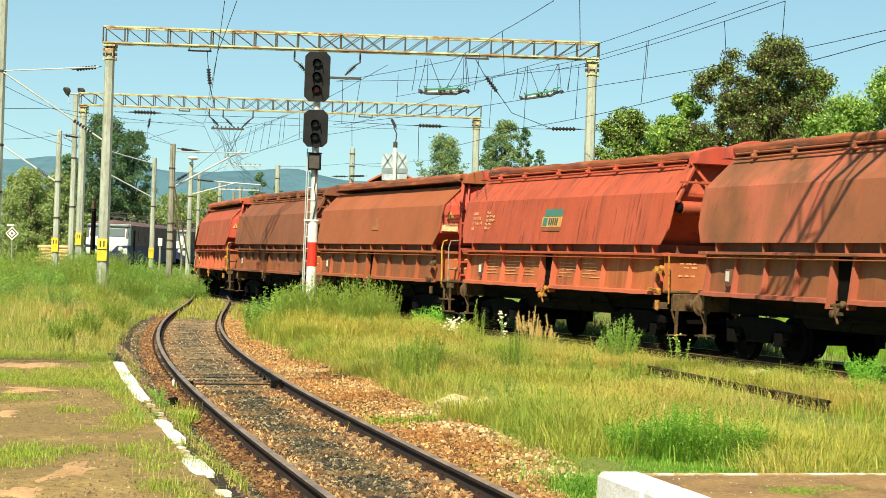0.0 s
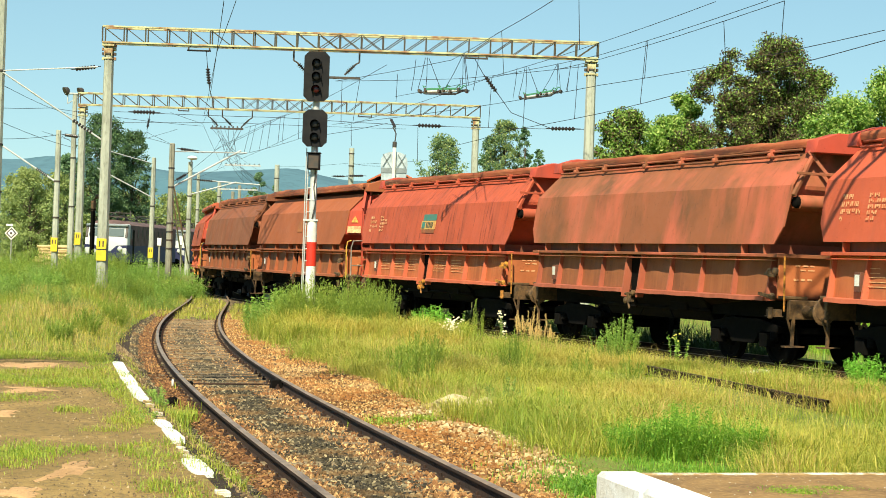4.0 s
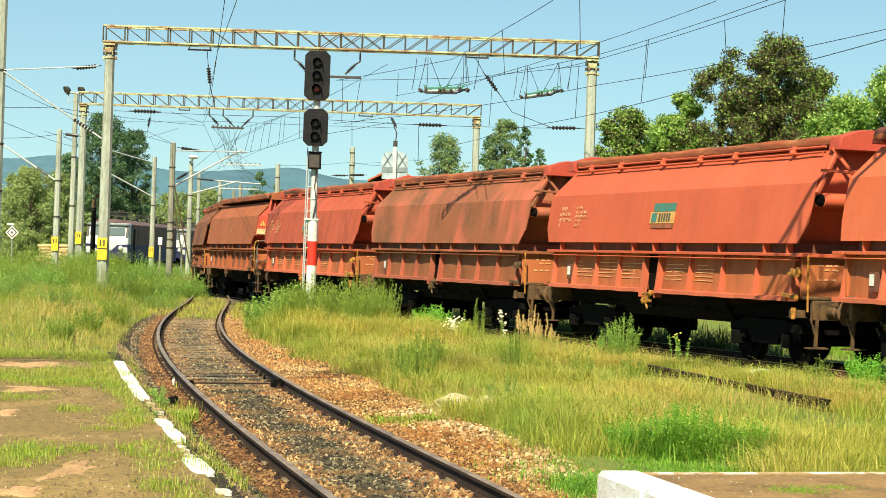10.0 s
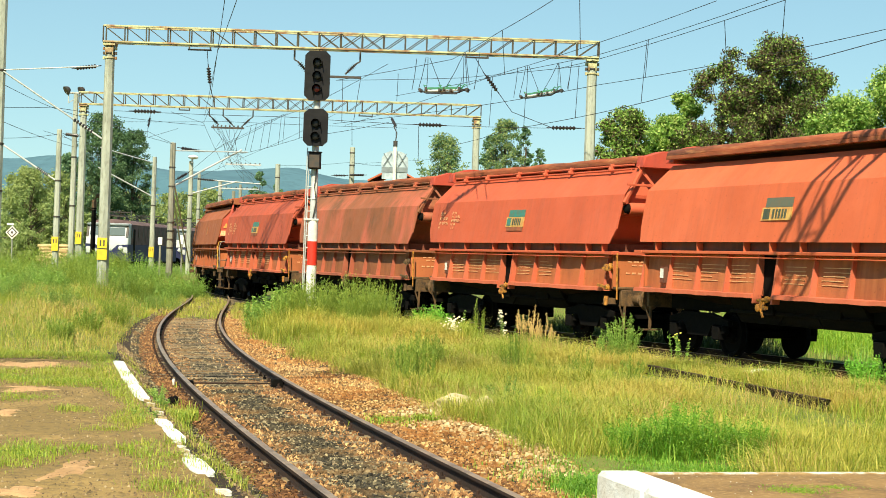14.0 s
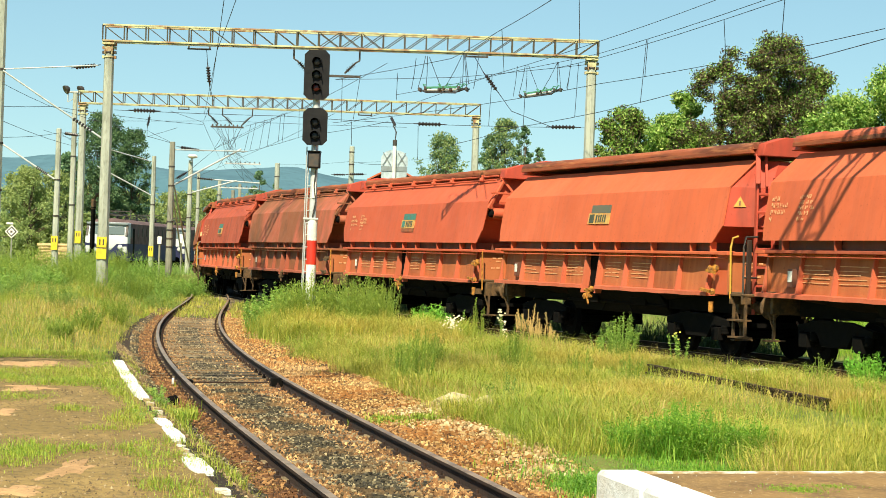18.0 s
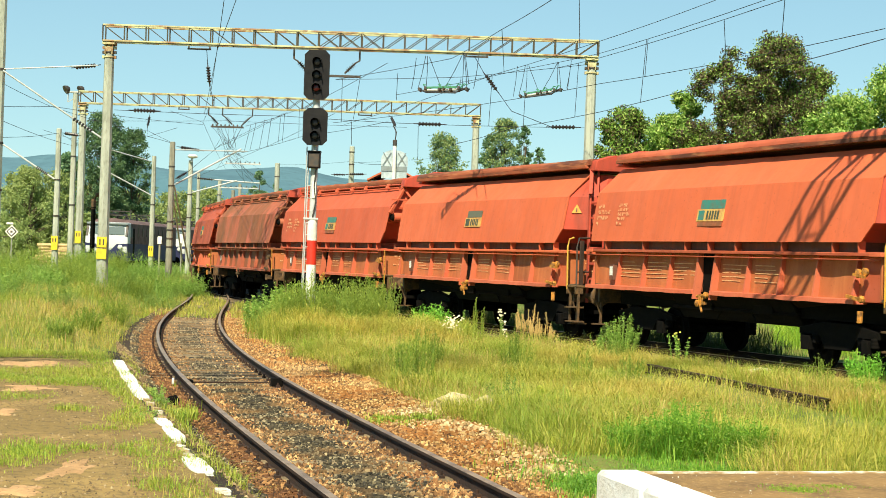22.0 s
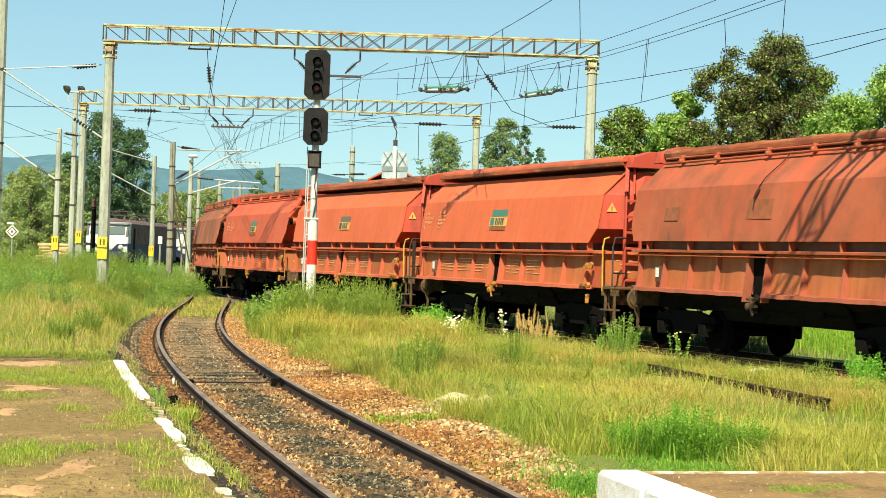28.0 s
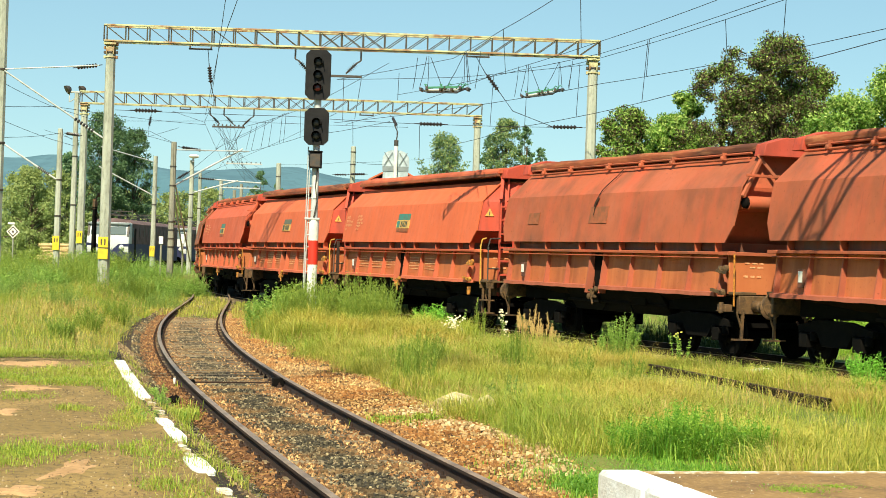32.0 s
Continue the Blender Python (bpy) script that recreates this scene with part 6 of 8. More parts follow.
for wx, wy, wh, wr, wk in ((-9.6, 43, 0.8, 0.6, 50), (-8.6, 45, 0.75, 0.5, 51), (-11.5, 46, 0.85, 0.8, 52), (-10.4, 52, 1.0, 0.9, 53), (-12.5, 53, 1.1, 1.0, 54), (-7.9, 38, 0.55, 0.4, 55), (-9.2, 57, 0.9, 0.7, 56), (-7.4, 33, 0.45, 0.35, 57)):
    weed(wx, wy, wh, wr, 2600, M_FEATHER if wk % 2 else M_WEEDDARK, "leafy green weed clump on the bank", wk, 0.02)


for wx, wy, wh, wr, wk in ((-13.7, 70, 1.25, 1.0, 60), (-12.7, 71, 1.3, 1.1, 61), (-11.6, 71, 1.15, 0.9, 62), (-15.0, 72, 1.2, 1.0, 63), (-10.7, 73, 1.2, 0.8, 64), (-16.4, 76, 1.4, 1.2, 65), (-18.5, 78, 1.4, 1.2, 66), (-13.0, 64, 0.9, 0.8, 67)):
    weed(wx, wy, wh, wr, 5200, M_WEED if wk % 3 else M_FEATHER, "tall bushy green weeds on the bank", wk, 0.032)


for wx, wy, wh, wr, wk in ((-14.6, 58.5, 0.9, 0.8, 70), (-13.4, 57.0, 0.8, 0.7, 71), (-12.5, 59.5, 0.95, 0.7, 72), (-15.0, 61.0, 1.0, 0.9, 73), (-10.8, 60.0, 0.85, 0.7, 74), (-13.0, 50.5, 0.8, 0.6, 75), (-12.6, 47.5, 0.8, 0.6, 95), (-13.6, 53, 1.0, 0.7, 96), (-11.9, 51.5, 0.7, 0.6, 97), (-12.4, 55.2, 0.9, 0.6, 98), (-16.3, 63, 1.4, 1.0, 76), (-17.6, 66, 1.4, 1.1, 77), (-14.6, 66.5, 1.3, 1.0, 78), (-11.3, 63.5, 0.9, 0.7, 79)):
    weed(wx, wy, wh, wr, 4000, M_WEED if wk % 2 else M_FEATHER, "leafy green weed clump on the bank", wk, 0.026)


def tuft(x, y, sx, sy, n, h0, h1, w, mat, label, seed, z=-0.1):
    r = np.random.RandomState(seed)
    p = np.stack([r.normal(x, sx, n), r.normal(y, sy, n), np.full(n, z)], 1)
    blades("grass_tuft", p, h0, h1, w, 2.2, mat, label, seed, 6, 0.05)


for gx, gy, sx, sy, k in ((-3.38, 13.7, 0.17, 0.4, 420), (-4.61, 18.95, 0.16, 0.3, 130), (-3.81, 17.65, 0.1, 0.16, 60), (-3.09, 15.76, 0.12, 0.12, 50), (-2.99, 14.26, 0.08, 0.1, 40), (-4.85, 21.3, 0.38, 0.35, 360)):
    tuft(gx, gy, sx, sy, k, 0.02, 0.09, 0.0024, M_GRASSG, "low grass patch on the worn platform", int(gy * 10), 0.16)
for wx, wy, wh, wr, wk in ((-3.36, 20.4, 0.16, 0.16, 90), (-3.25, 19.7, 0.18, 0.16, 91), (-3.1, 18.9, 0.14, 0.14, 92), (-3.02, 17.5, 0.15, 0.16, 93), (-2.93, 16.9, 0.16, 0.16, 94)):
    weed(wx, wy, wh, wr, 420, M_WEED, "low leafy green weed at the platform edge", wk, 0.012, z=0.1)
for gx, gy, sx, sy, k in ((2.78, 13.2, 0.13, 0.10, 130), (3.0, 12.5, 0.13, 0.08, 150), (3.16, 13.5, 0.12, 0.07, 90)):
    tuft(gx, gy, sx, sy, k, 0.006, 0.022, 0.004, M_TUFT, "mossy grass in a crack of the slab", int(gx * 100), 0.155)
tuft(2.5, 17.75, 0.28, 0.28, 300, 0.2, 0.5, 0.0032, M_BUSH, "dense fresh-green tuft of grass", 31)
tuft(3.1, 17.9, 0.2, 0.25, 200, 0.2, 0.45, 0.0032, M_TUFT, "fresh-green grass beside the tuft", 37)
for wx, wy, wh, wr, wn, wk in ((2.45, 17.5, 0.58, 0.34, 5200, 80), (1.98, 17.4, 0.44, 0.28, 3000, 81), (2.9, 17.5, 0.54, 0.32, 4200, 82), (2.6, 17.9, 0.60, 0.34, 3600, 83), (3.28, 17.6, 0.42, 0.26, 2200, 84)):
    weed(wx, wy, wh, wr, wn, M_BUSH, "bushy fine-leaved fresh-green weed", wk, 0.014)
weed(6.35, 25.4, 0.34, 0.3, 1600, M_TUFT, "low fresh-green weed over the sunken rail", 85, 0.018)
weed(6.75, 25.0, 0.26, 0.25, 1000, M_TUFT, "low fresh-green weed over the sunken rail", 86, 0.018)
tuft(6.5, 24.2, 0.4, 0.5, 260, 0.1, 0.35, 0.003, M_GRASS, "dry grass grown over the sunken rail", 41)
tuft(2.2, 16.0, 0.6, 0.6, 1300, 0.02, 0.11, 0.003, M_BUSH, "low creeping green grass before the slab", 40, -0.1)
tuft(1.35, 14.9, 0.16, 0.35, 420, 0.03, 0.12, 0.004, M_BUSH, "low creeping green grass before the slab", 32, -0.12)
tuft(1.9, 15.4, 0.35, 0.25, 420, 0.05, 0.16, 0.004, M_BUSH, "low creeping green grass before the slab", 35, -0.12)
tuft(-0.55, 20.6, 0.16, 0.28, 90, 0.03, 0.11, 0.005, M_GRASSG, "small green tuft on the ballast", 33, -0.12)
tuft(-0.1, 20.9, 0.1, 0.15, 50, 0.05, 0.15, 0.006, M_GRASSG, "small green tuft on the ballast", 36, -0.12)
tuft(-3.0, 18.9, 0.1, 0.6, 160, 0.04, 0.15, 0.004, M_GRASSG, "fresh-green weeds along the platform edge", 38, 0.0)


def plume(x, y, n, seed, tall):
    """Slender upright reed spikes on thin stalks."""
    r = random.Random(seed)
    w = thing("reed_clump", "dry tan upright reed spikes", "reed", "reeds before the wagons", at=(x, y, float(ground_level(x, y)[0])))
    for i in range(n):
        px, py, h = r.gauss(0, 0.11), r.gauss(0, 0.13), tall * (r.uniform(0.55, 0.88) if i else 1.0)
        lean, b = r.uniform(-0.12, 0.12), Build()
        b.tube([(px, py, -0.05), (px + lean * 0.5, py, h * 0.6)], 0.004, 4)
        top = Vector((px + lean, py, h))
        foot = Vector((px + lean * 0.5, py, h * 0.55))
        b.tube([foot, foot.lerp(top, 0.3), foot.lerp(top, 0.7), top], 0.008, 6, 0.002)
        for k in range(60):
            t = r.uniform(0.0, 0.97)
            q = foot.lerp(top, t) + Vector((r.gauss(0, 0.007), r.gauss(0, 0.007), 0))
            s = q + Vector((r.gauss(0, 0.024), r.gauss(0, 0.024), r.uniform(0.03, 0.06))) * (1.1 - 0.7 * t)
            b.add([q, s + Vector((0.005, 0, -0.02)), s, s + Vector((-0.005, 0, -0.02))], [(0, 1, 2, 3)])
        part("spike", b.mesh("spike", M_REED, smooth=False), w)


plume(2.06, 40.5, 15, 1, 1.04)
plume(2.34, 40.2, 14, 2, 0.86)
plume(2.64, 40.0, 9, 3, 0.62)


# ---------------- trees ----------------
def tree(name, x, y, height, radius, mats, n, leaf, label, seed, trunk_h=0.3, squash=1.0, z=None, clumps=22, group="trees"):
    """A tapered trunk, limbs, and a ragged crown of separate leaves in clumps round the limb ends."""
    r = np.random.RandomState(seed)
    z = float(ground_level(x, y)[0]) if z is None else z
    t = thing(name, label, "tree", group, at=(x, y, z))
    b = Build()
    b.tube([(0, 0, -0.2), (0.05 * radius, 0.02, height * 0.3), (-0.05 * radius, 0.05, height * 0.6), (0.04, 0, height * 0.88)], height * 0.024, 8, 0.02)
    k = clumps * 4
    u = trunk_h + (1.0 - trunk_h) * r.uniform(0, 1, k)
    q = (u - trunk_h) / (1.0 - trunk_h)
    wide = radius * np.clip(np.sin(np.pi * (0.10 + 0.86 * q ** 0.85)), 0.12, 1) ** 0.7
    a = r.uniform(0, 2 * np.pi, k)
    lump = 1 + 0.22 * np.sin(a * 3 + seed) * np.sin(u * 11 + seed * 2) + r.normal(0, 0.08, k)
    rad = wide * np.sqrt(r.uniform(0.05, 1.0, k)) * lump
    ends = np.stack([rad * np.cos(a), rad * np.sin(a), height * u - 0.12 * radius * (rad / radius) ** 2], 1)
    for i in range(0, k, 4):
        e = Vector(ends[i])
        ui = float(u[i])
        s = Vector((0, 0, height * max(0.12, ui * 0.66)))
        b.tube([s, s.lerp(e, 0.55) + Vector((0, 0, 0.06 * height * (1 - ui))), e], 0.008 * height * (1.05 - ui) + 0.015, 5, 0.01, False)
    part("trunk", b.mesh("trunk", M_BARK), t, "grey-brown trunk and limbs")
    for j, mat in enumerate(mats):
        m = n // len(mats)
        c0 = ends[r.randint(0, k, m)]
        size = radius * r.uniform(0.10, 0.30, m)[:, None]
        d = r.normal(0, 1, (m, 3))
        d /= np.linalg.norm(d, axis=1)[:, None]
        c = c0 + d * size * (r.uniform(0, 1, (m, 1)) ** 0.5) * np.array([1, 1, 0.8])
        d1 = r.normal(0, 1, (m, 3))
        d1 /= np.linalg.norm(d1, axis=1)[:, None]
        d2 = np.cross(d1, r.normal(0, 1, (m, 3)))
        d2 /= np.linalg.norm(d2, axis=1)[:, None]
        L = leaf * r.uniform(0.6, 1.4, m)[:, None]
        v = np.stack([c - d1 * L, c + d2 * L * 0.95, c + d1 * L], 1).reshape(-1, 3)
        o = part("crown", bulk("crown", v, np.arange(3 * m).reshape(-1, 3), mat), t, "ragged leafy crown")
        o["kind"] = "stuff"
    return t


tree("dark_tree", 12.0, 62, 9.95, 2.1, (M_LEAFDARK, M_LEAFDARK, M_LEAFMID), 87500, 0.053, "dark purple-green tree behind the train", 1, 0.2, clumps=40)
tree("dark_tree", 10.2, 62.5, 9.4, 1.75, (M_LEAFDARK, M_LEAFMID, M_LEAFDARK), 55000, 0.053, "dark purple-green tree behind the train", 41, 0.2, clumps=30)
tree("dark_tree", 13.3, 62.5, 8.9, 1.9, (M_LEAFDARK, M_LEAFMID), 55000, 0.053, "dark purple-green tree behind the train", 43, 0.2, clumps=30)
tree("leafy_tree", 15.4, 58, 8.3, 2.6, (M_LEAFMID, M_LEAFMID), 82500, 0.064, "full sunlit green tree behind the train", 2, 0.3, clumps=30)
tree("leafy_tree", 13.4, 57, 7.3, 2.2, (M_LEAFMID, M_LEAFMID), 50000, 0.060, "bright sunlit green tree behind the train", 42, 0.2, clumps=28)
tree("leafy_tree", 17.0, 60, 8.7, 2.6, (M_LEAFMID,), 17500, 0.088, "full sunlit green tree behind the train", 12, 0.3, clumps=24)
tree("leafy_tree", 9.0, 64, 8.1, 1.3, (M_LEAFMID, M_LEAFMID), 30000, 0.068, "light green tree beside the dark tree", 3, 0.3)
tree("leafy_tree", 6.9, 66, 7.6, 1.7, (M_LEAFMID, M_LEAFDARK, M_LEAFMID), 55000, 0.060, "bushy green tree beside the concrete mast", 4, 0.25, clumps=26)
tree("leafy_tree", 8.2, 63, 7.0, 1.6, (M_LEAFMID,), 32500, 0.064, "bushy green tree behind the train", 45, 0.15, clumps=26)
tree("leafy_tree", 8.7, 67, 7.2, 2.2, (M_LEAFMID,), 32500, 0.064, "low green tree behind the train", 5, 0.2)
tree("leafy_tree", 13.4, 66, 8.2, 2.9, (M_LEAFMID,), 17500, 0.088, "green tree behind the train", 6, 0.2)
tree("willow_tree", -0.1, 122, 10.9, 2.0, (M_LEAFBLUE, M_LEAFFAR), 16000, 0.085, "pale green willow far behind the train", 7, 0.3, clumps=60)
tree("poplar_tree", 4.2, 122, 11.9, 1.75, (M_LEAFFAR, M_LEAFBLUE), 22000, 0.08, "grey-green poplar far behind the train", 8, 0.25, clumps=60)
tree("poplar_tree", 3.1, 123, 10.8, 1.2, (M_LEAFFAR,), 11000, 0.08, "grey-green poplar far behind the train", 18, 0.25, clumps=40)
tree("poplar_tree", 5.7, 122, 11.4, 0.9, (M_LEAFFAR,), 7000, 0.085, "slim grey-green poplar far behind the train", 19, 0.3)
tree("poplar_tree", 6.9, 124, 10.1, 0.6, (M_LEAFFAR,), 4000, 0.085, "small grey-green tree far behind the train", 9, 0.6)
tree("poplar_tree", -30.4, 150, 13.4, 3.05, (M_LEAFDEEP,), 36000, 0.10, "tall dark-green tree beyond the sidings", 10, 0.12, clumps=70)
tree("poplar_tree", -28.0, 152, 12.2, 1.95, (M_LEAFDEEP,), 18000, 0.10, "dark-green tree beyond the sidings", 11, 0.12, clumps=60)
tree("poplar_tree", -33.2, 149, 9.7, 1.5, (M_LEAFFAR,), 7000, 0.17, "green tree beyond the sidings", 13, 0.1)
for i in range(12):
    r = random.Random(70 + i)
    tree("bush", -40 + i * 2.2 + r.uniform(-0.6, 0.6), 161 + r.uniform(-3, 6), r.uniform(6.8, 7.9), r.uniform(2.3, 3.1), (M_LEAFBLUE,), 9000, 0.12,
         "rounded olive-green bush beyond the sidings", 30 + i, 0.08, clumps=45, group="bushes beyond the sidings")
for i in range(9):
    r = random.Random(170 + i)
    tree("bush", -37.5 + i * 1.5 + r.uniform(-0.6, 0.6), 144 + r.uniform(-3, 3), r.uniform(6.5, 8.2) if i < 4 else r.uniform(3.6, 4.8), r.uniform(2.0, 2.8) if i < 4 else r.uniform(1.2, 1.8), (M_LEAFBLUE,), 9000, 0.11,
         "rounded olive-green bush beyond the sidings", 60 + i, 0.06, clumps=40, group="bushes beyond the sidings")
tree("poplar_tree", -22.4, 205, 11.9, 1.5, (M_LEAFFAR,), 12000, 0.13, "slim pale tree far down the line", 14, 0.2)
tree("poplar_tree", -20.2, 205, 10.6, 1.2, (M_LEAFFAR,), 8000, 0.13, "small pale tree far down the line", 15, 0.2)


def hills():
    r = np.random.RandomState(3)
    xs = np.linspace(-1600, 1600, 161)
    top = 156 + 7 * np.sin(xs / 170 + 0.5) + 4 * np.sin(xs / 61) + 2 * np.sin(xs / 23) - 50 * np.clip((xs + 260) / 500, 0, 1)
    v, k = [], 9
    for x, t in zip(xs, top):
        for j in range(k):
            u = j / (k - 1)
            v.append((x, 2500 + 500 * u + 60 * math.sin(x / 90 + u * 5), -2 + t * math.sin(u * math.pi / 2) ** 0.8 + (6 * math.sin(x / 47 + u * 9) if 0 < j < k - 1 else 0)))
    i = np.arange(len(v)).reshape(-1, k)
    q = np.stack([i[:-1, :-1], i[1:, :-1], i[1:, 1:], i[:-1, 1:]], -1).reshape(-1, 4)
    tagged(new("hills_backdrop", bulk("hills", v, q, M_HILL, True)), "wooded hills on the horizon, coloured blue for haze", "hills", kind="structure")


hills()


# ---------------- overhead line: gantries, masts, wires ----------------
def mast_mesh(h, r0, r1, n=8):
    return Build().lathe([(r0, -0.6), (r0, 0.0), (r0 + (r1 - r0) * 0.5, h * 0.5), (r1, h), (r1 * 0.8, h + 0.02)], n)


def plate_bars(parent, r, z, face=-1):
    """Yellow number plate with its bars, on the side that faces the platform."""
    p = part("number_plate", Build().box((0, face * (r + 0.012), z), (r * 1.55, 0.02, 0.62)).mesh("number_plate", M_PLATE, 0.004), parent, "yellow number plate")
    part("plate_bar", Build().box((-0.07, face * (r + 0.026), z + 0.1), (0.05, 0.006, 0.2)).mesh("plate_bar", M_IRON), parent)
    part("plate_bar", Build().box((0.07, face * (r + 0.026), z + 0.1), (0.05, 0.006, 0.2)).mesh("plate_bar", M_IRON), parent)
    part("plate_bar", Build().box((0.0, face * (r + 0.026), z - 0.14), (0.2, 0.006, 0.03)).mesh("plate_bar", M_IRON), parent)
    return p


def mast(x, y, z0, top, r0, r1, label, plate=None, bands=(), mat=M_CONCRETE, group="masts along the line"):
    m = thing("concrete_mast", label, "mast", group, at=(x, y, z0))
    part("shaft", mast_mesh(top - z0, r0, r1).mesh("shaft", mat), m)
    for z in bands:
        rr = r0 + (r1 - r0) * (z - z0) / (top - z0)
        part("band", Build().lathe([(rr + 0.004, -0.035), (rr + 0.02, -0.03), (rr + 0.02, 0.03), (rr + 0.004, 0.035)], 12, (0, 0, z - z0)).mesh("band", M_IRON), m, "iron clamp band")
    if plate:
        plate_bars(m, r0, plate - z0)
    return m


def lattice(parent, a, b, depth, width, panels, bar=0.07):
    """A box girder from a to b with chords, uprights and diagonals, each bar a part."""
    a, b = Vector(a), Vector(b)
    d = (b - a).normalized()
    n = Vector((-d.y, d.x, 0)) * (width / 2)
    up = Vector((0, 0, depth))
    for s in (-1, 1):
        for k in (0, 1):
            part("chord", Build().bar(a + s * n + k * up, b + s * n + k * up, bar, bar * 0.86).mesh("chord", M_CHORD, 0.008), parent, "flaking yellow and rust chord")
    step = (b - a) / panels
    ang = math.degrees(math.atan2(d.y, d.x))
    post = Build().box((0, 0, depth / 2), (0.045, 0.03, depth)).mesh("upright", M_STRUT)
    length = step.length
    dg = [Build().bar((0, 0, depth), (length, 0, 0), bar * 0.39).mesh("diagonal", M_STRUT), Build().bar((0, 0, 0), (length, 0, depth), bar * 0.39).mesh("diagonal", M_STRUT)]
    tie = Build().box((0, 0, 0), (0.04, width, 0.03)).mesh("tie", M_STRUT)
    for i in range(panels + 1):
        for s in (-1, 1):
            part("upright", post, parent, at=a + step * i + s * n, turn=(0, 0, ang))
            if i < panels:
                mid = panels * 0.42 < i + 0.5 < panels * 0.58
                kinds = (0, 1) if mid else ((0,) if i < panels / 2 else (1,))
                for k in kinds:
                    part("diagonal", dg[k], parent, at=a + step * i + s * n, turn=(0, 0, ang))
        part("tie", tie, parent, at=a + step * i + up * (i % 2), turn=(0, 0, ang))


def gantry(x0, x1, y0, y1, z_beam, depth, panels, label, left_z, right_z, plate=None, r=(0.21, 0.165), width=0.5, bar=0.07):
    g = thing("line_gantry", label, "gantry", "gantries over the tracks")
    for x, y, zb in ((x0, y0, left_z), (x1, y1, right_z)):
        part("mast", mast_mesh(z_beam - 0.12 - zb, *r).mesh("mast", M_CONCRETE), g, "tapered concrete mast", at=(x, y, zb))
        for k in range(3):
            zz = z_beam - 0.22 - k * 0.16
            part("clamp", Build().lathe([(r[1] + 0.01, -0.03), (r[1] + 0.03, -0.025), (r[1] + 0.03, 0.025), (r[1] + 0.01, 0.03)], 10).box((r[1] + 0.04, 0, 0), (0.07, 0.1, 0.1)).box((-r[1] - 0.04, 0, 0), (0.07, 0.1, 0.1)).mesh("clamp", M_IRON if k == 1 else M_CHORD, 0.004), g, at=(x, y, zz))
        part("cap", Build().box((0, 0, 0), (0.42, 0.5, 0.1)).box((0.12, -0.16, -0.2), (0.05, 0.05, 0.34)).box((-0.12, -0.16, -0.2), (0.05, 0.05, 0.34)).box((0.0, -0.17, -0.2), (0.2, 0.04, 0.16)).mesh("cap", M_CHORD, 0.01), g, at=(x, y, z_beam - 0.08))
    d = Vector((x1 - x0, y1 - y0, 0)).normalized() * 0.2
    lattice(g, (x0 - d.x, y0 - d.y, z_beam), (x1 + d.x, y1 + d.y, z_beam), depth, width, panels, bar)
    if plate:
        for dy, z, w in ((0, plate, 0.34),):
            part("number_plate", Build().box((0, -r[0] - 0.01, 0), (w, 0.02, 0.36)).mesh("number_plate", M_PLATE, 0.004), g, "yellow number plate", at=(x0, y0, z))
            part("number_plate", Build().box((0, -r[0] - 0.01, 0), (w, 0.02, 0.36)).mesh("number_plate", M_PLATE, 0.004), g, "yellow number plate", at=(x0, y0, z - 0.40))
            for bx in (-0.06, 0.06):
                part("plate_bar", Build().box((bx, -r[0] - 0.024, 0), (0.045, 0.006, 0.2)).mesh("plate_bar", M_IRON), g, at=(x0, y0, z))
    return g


gantry(-11.62, 4.90, 58, 58, 8.93, 0.54, 23, "lattice gantry of flaking yellow steel on concrete masts", 0.1, 0.0, 2.05)
gantry(-18.25, 1.48, 85, 85, 9.08, 0.58, 27, "farther lattice gantry of flaking yellow steel on concrete masts", 0.3, 0.0, None)
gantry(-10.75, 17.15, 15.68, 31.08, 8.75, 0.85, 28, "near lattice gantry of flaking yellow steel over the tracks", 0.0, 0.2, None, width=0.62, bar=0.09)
mast(-19.1, 87, 0.3, 9.75, 0.17, 0.12, "slim concrete floodlight mast", None, (4.0, 6.5))
flood = thing("floodlights", "pair of grey floodlights on a small steel frame", "floodlight", at=(-19.08, 87, 9.78))
part("frame", Build().box((0, 0, 0.02), (1.0, 0.25, 0.08)).bar((-0.4, 0, 0), (-0.4, 0, -0.5), 0.05).bar((0.4, 0, 0.02), (-0.4, 0, -0.5), 0.04).mesh("frame", M_GALV, 0.005), flood)
for xx in (-0.34, 0.40):
    part("lamp", Build().lathe([(0.05, 0), (0.14, 0.05), (0.22, 0.2), (0.24, 0.26), (0.1, 0.28)], 14, (0, 0, 0), "x").mesh("lamp", M_IRON), flood, "round floodlight housing", at=(xx, 0, 0.24), turn=(0, 30, 215))

mast(-15.22, 57.5, 0.1, 11.9, 0.20, 0.17, "concrete mast at the edge of the bank", 2.37, (3.7, 5.3, 7.8))
mast(-17.14, 75, 0.5, 7.05, 0.155, 0.115, "slim concrete mast on the bank", None, (3.2, 4.8))
mast(-17.18, 100, 0.6, 7.35, 0.16, 0.125, "slim concrete mast beside the locomotives", None, (4.5,))
mast(-12.9, 80, 0.3, 6.95, 0.16, 0.13, "weathered concrete mast with wrapped wires", None, (2.0, 2.4, 2.8, 3.2, 4.9, 5.8), M_CONCRETE2)
mast(-16.52, 110, 0.5, 7.7, 0.17, 0.14, "concrete mast beside the far tracks", None, (4.0, 5.5))
mast(-18.15, 125, 0.4, 7.6, 0.15, 0.12, "concrete mast far down the line", None, (5.0,))
mast(-6.08, 110, -0.3, 8.95, 0.20, 0.16, "concrete mast behind the train", None, (7.8, 8.6), M_CONCRETE)
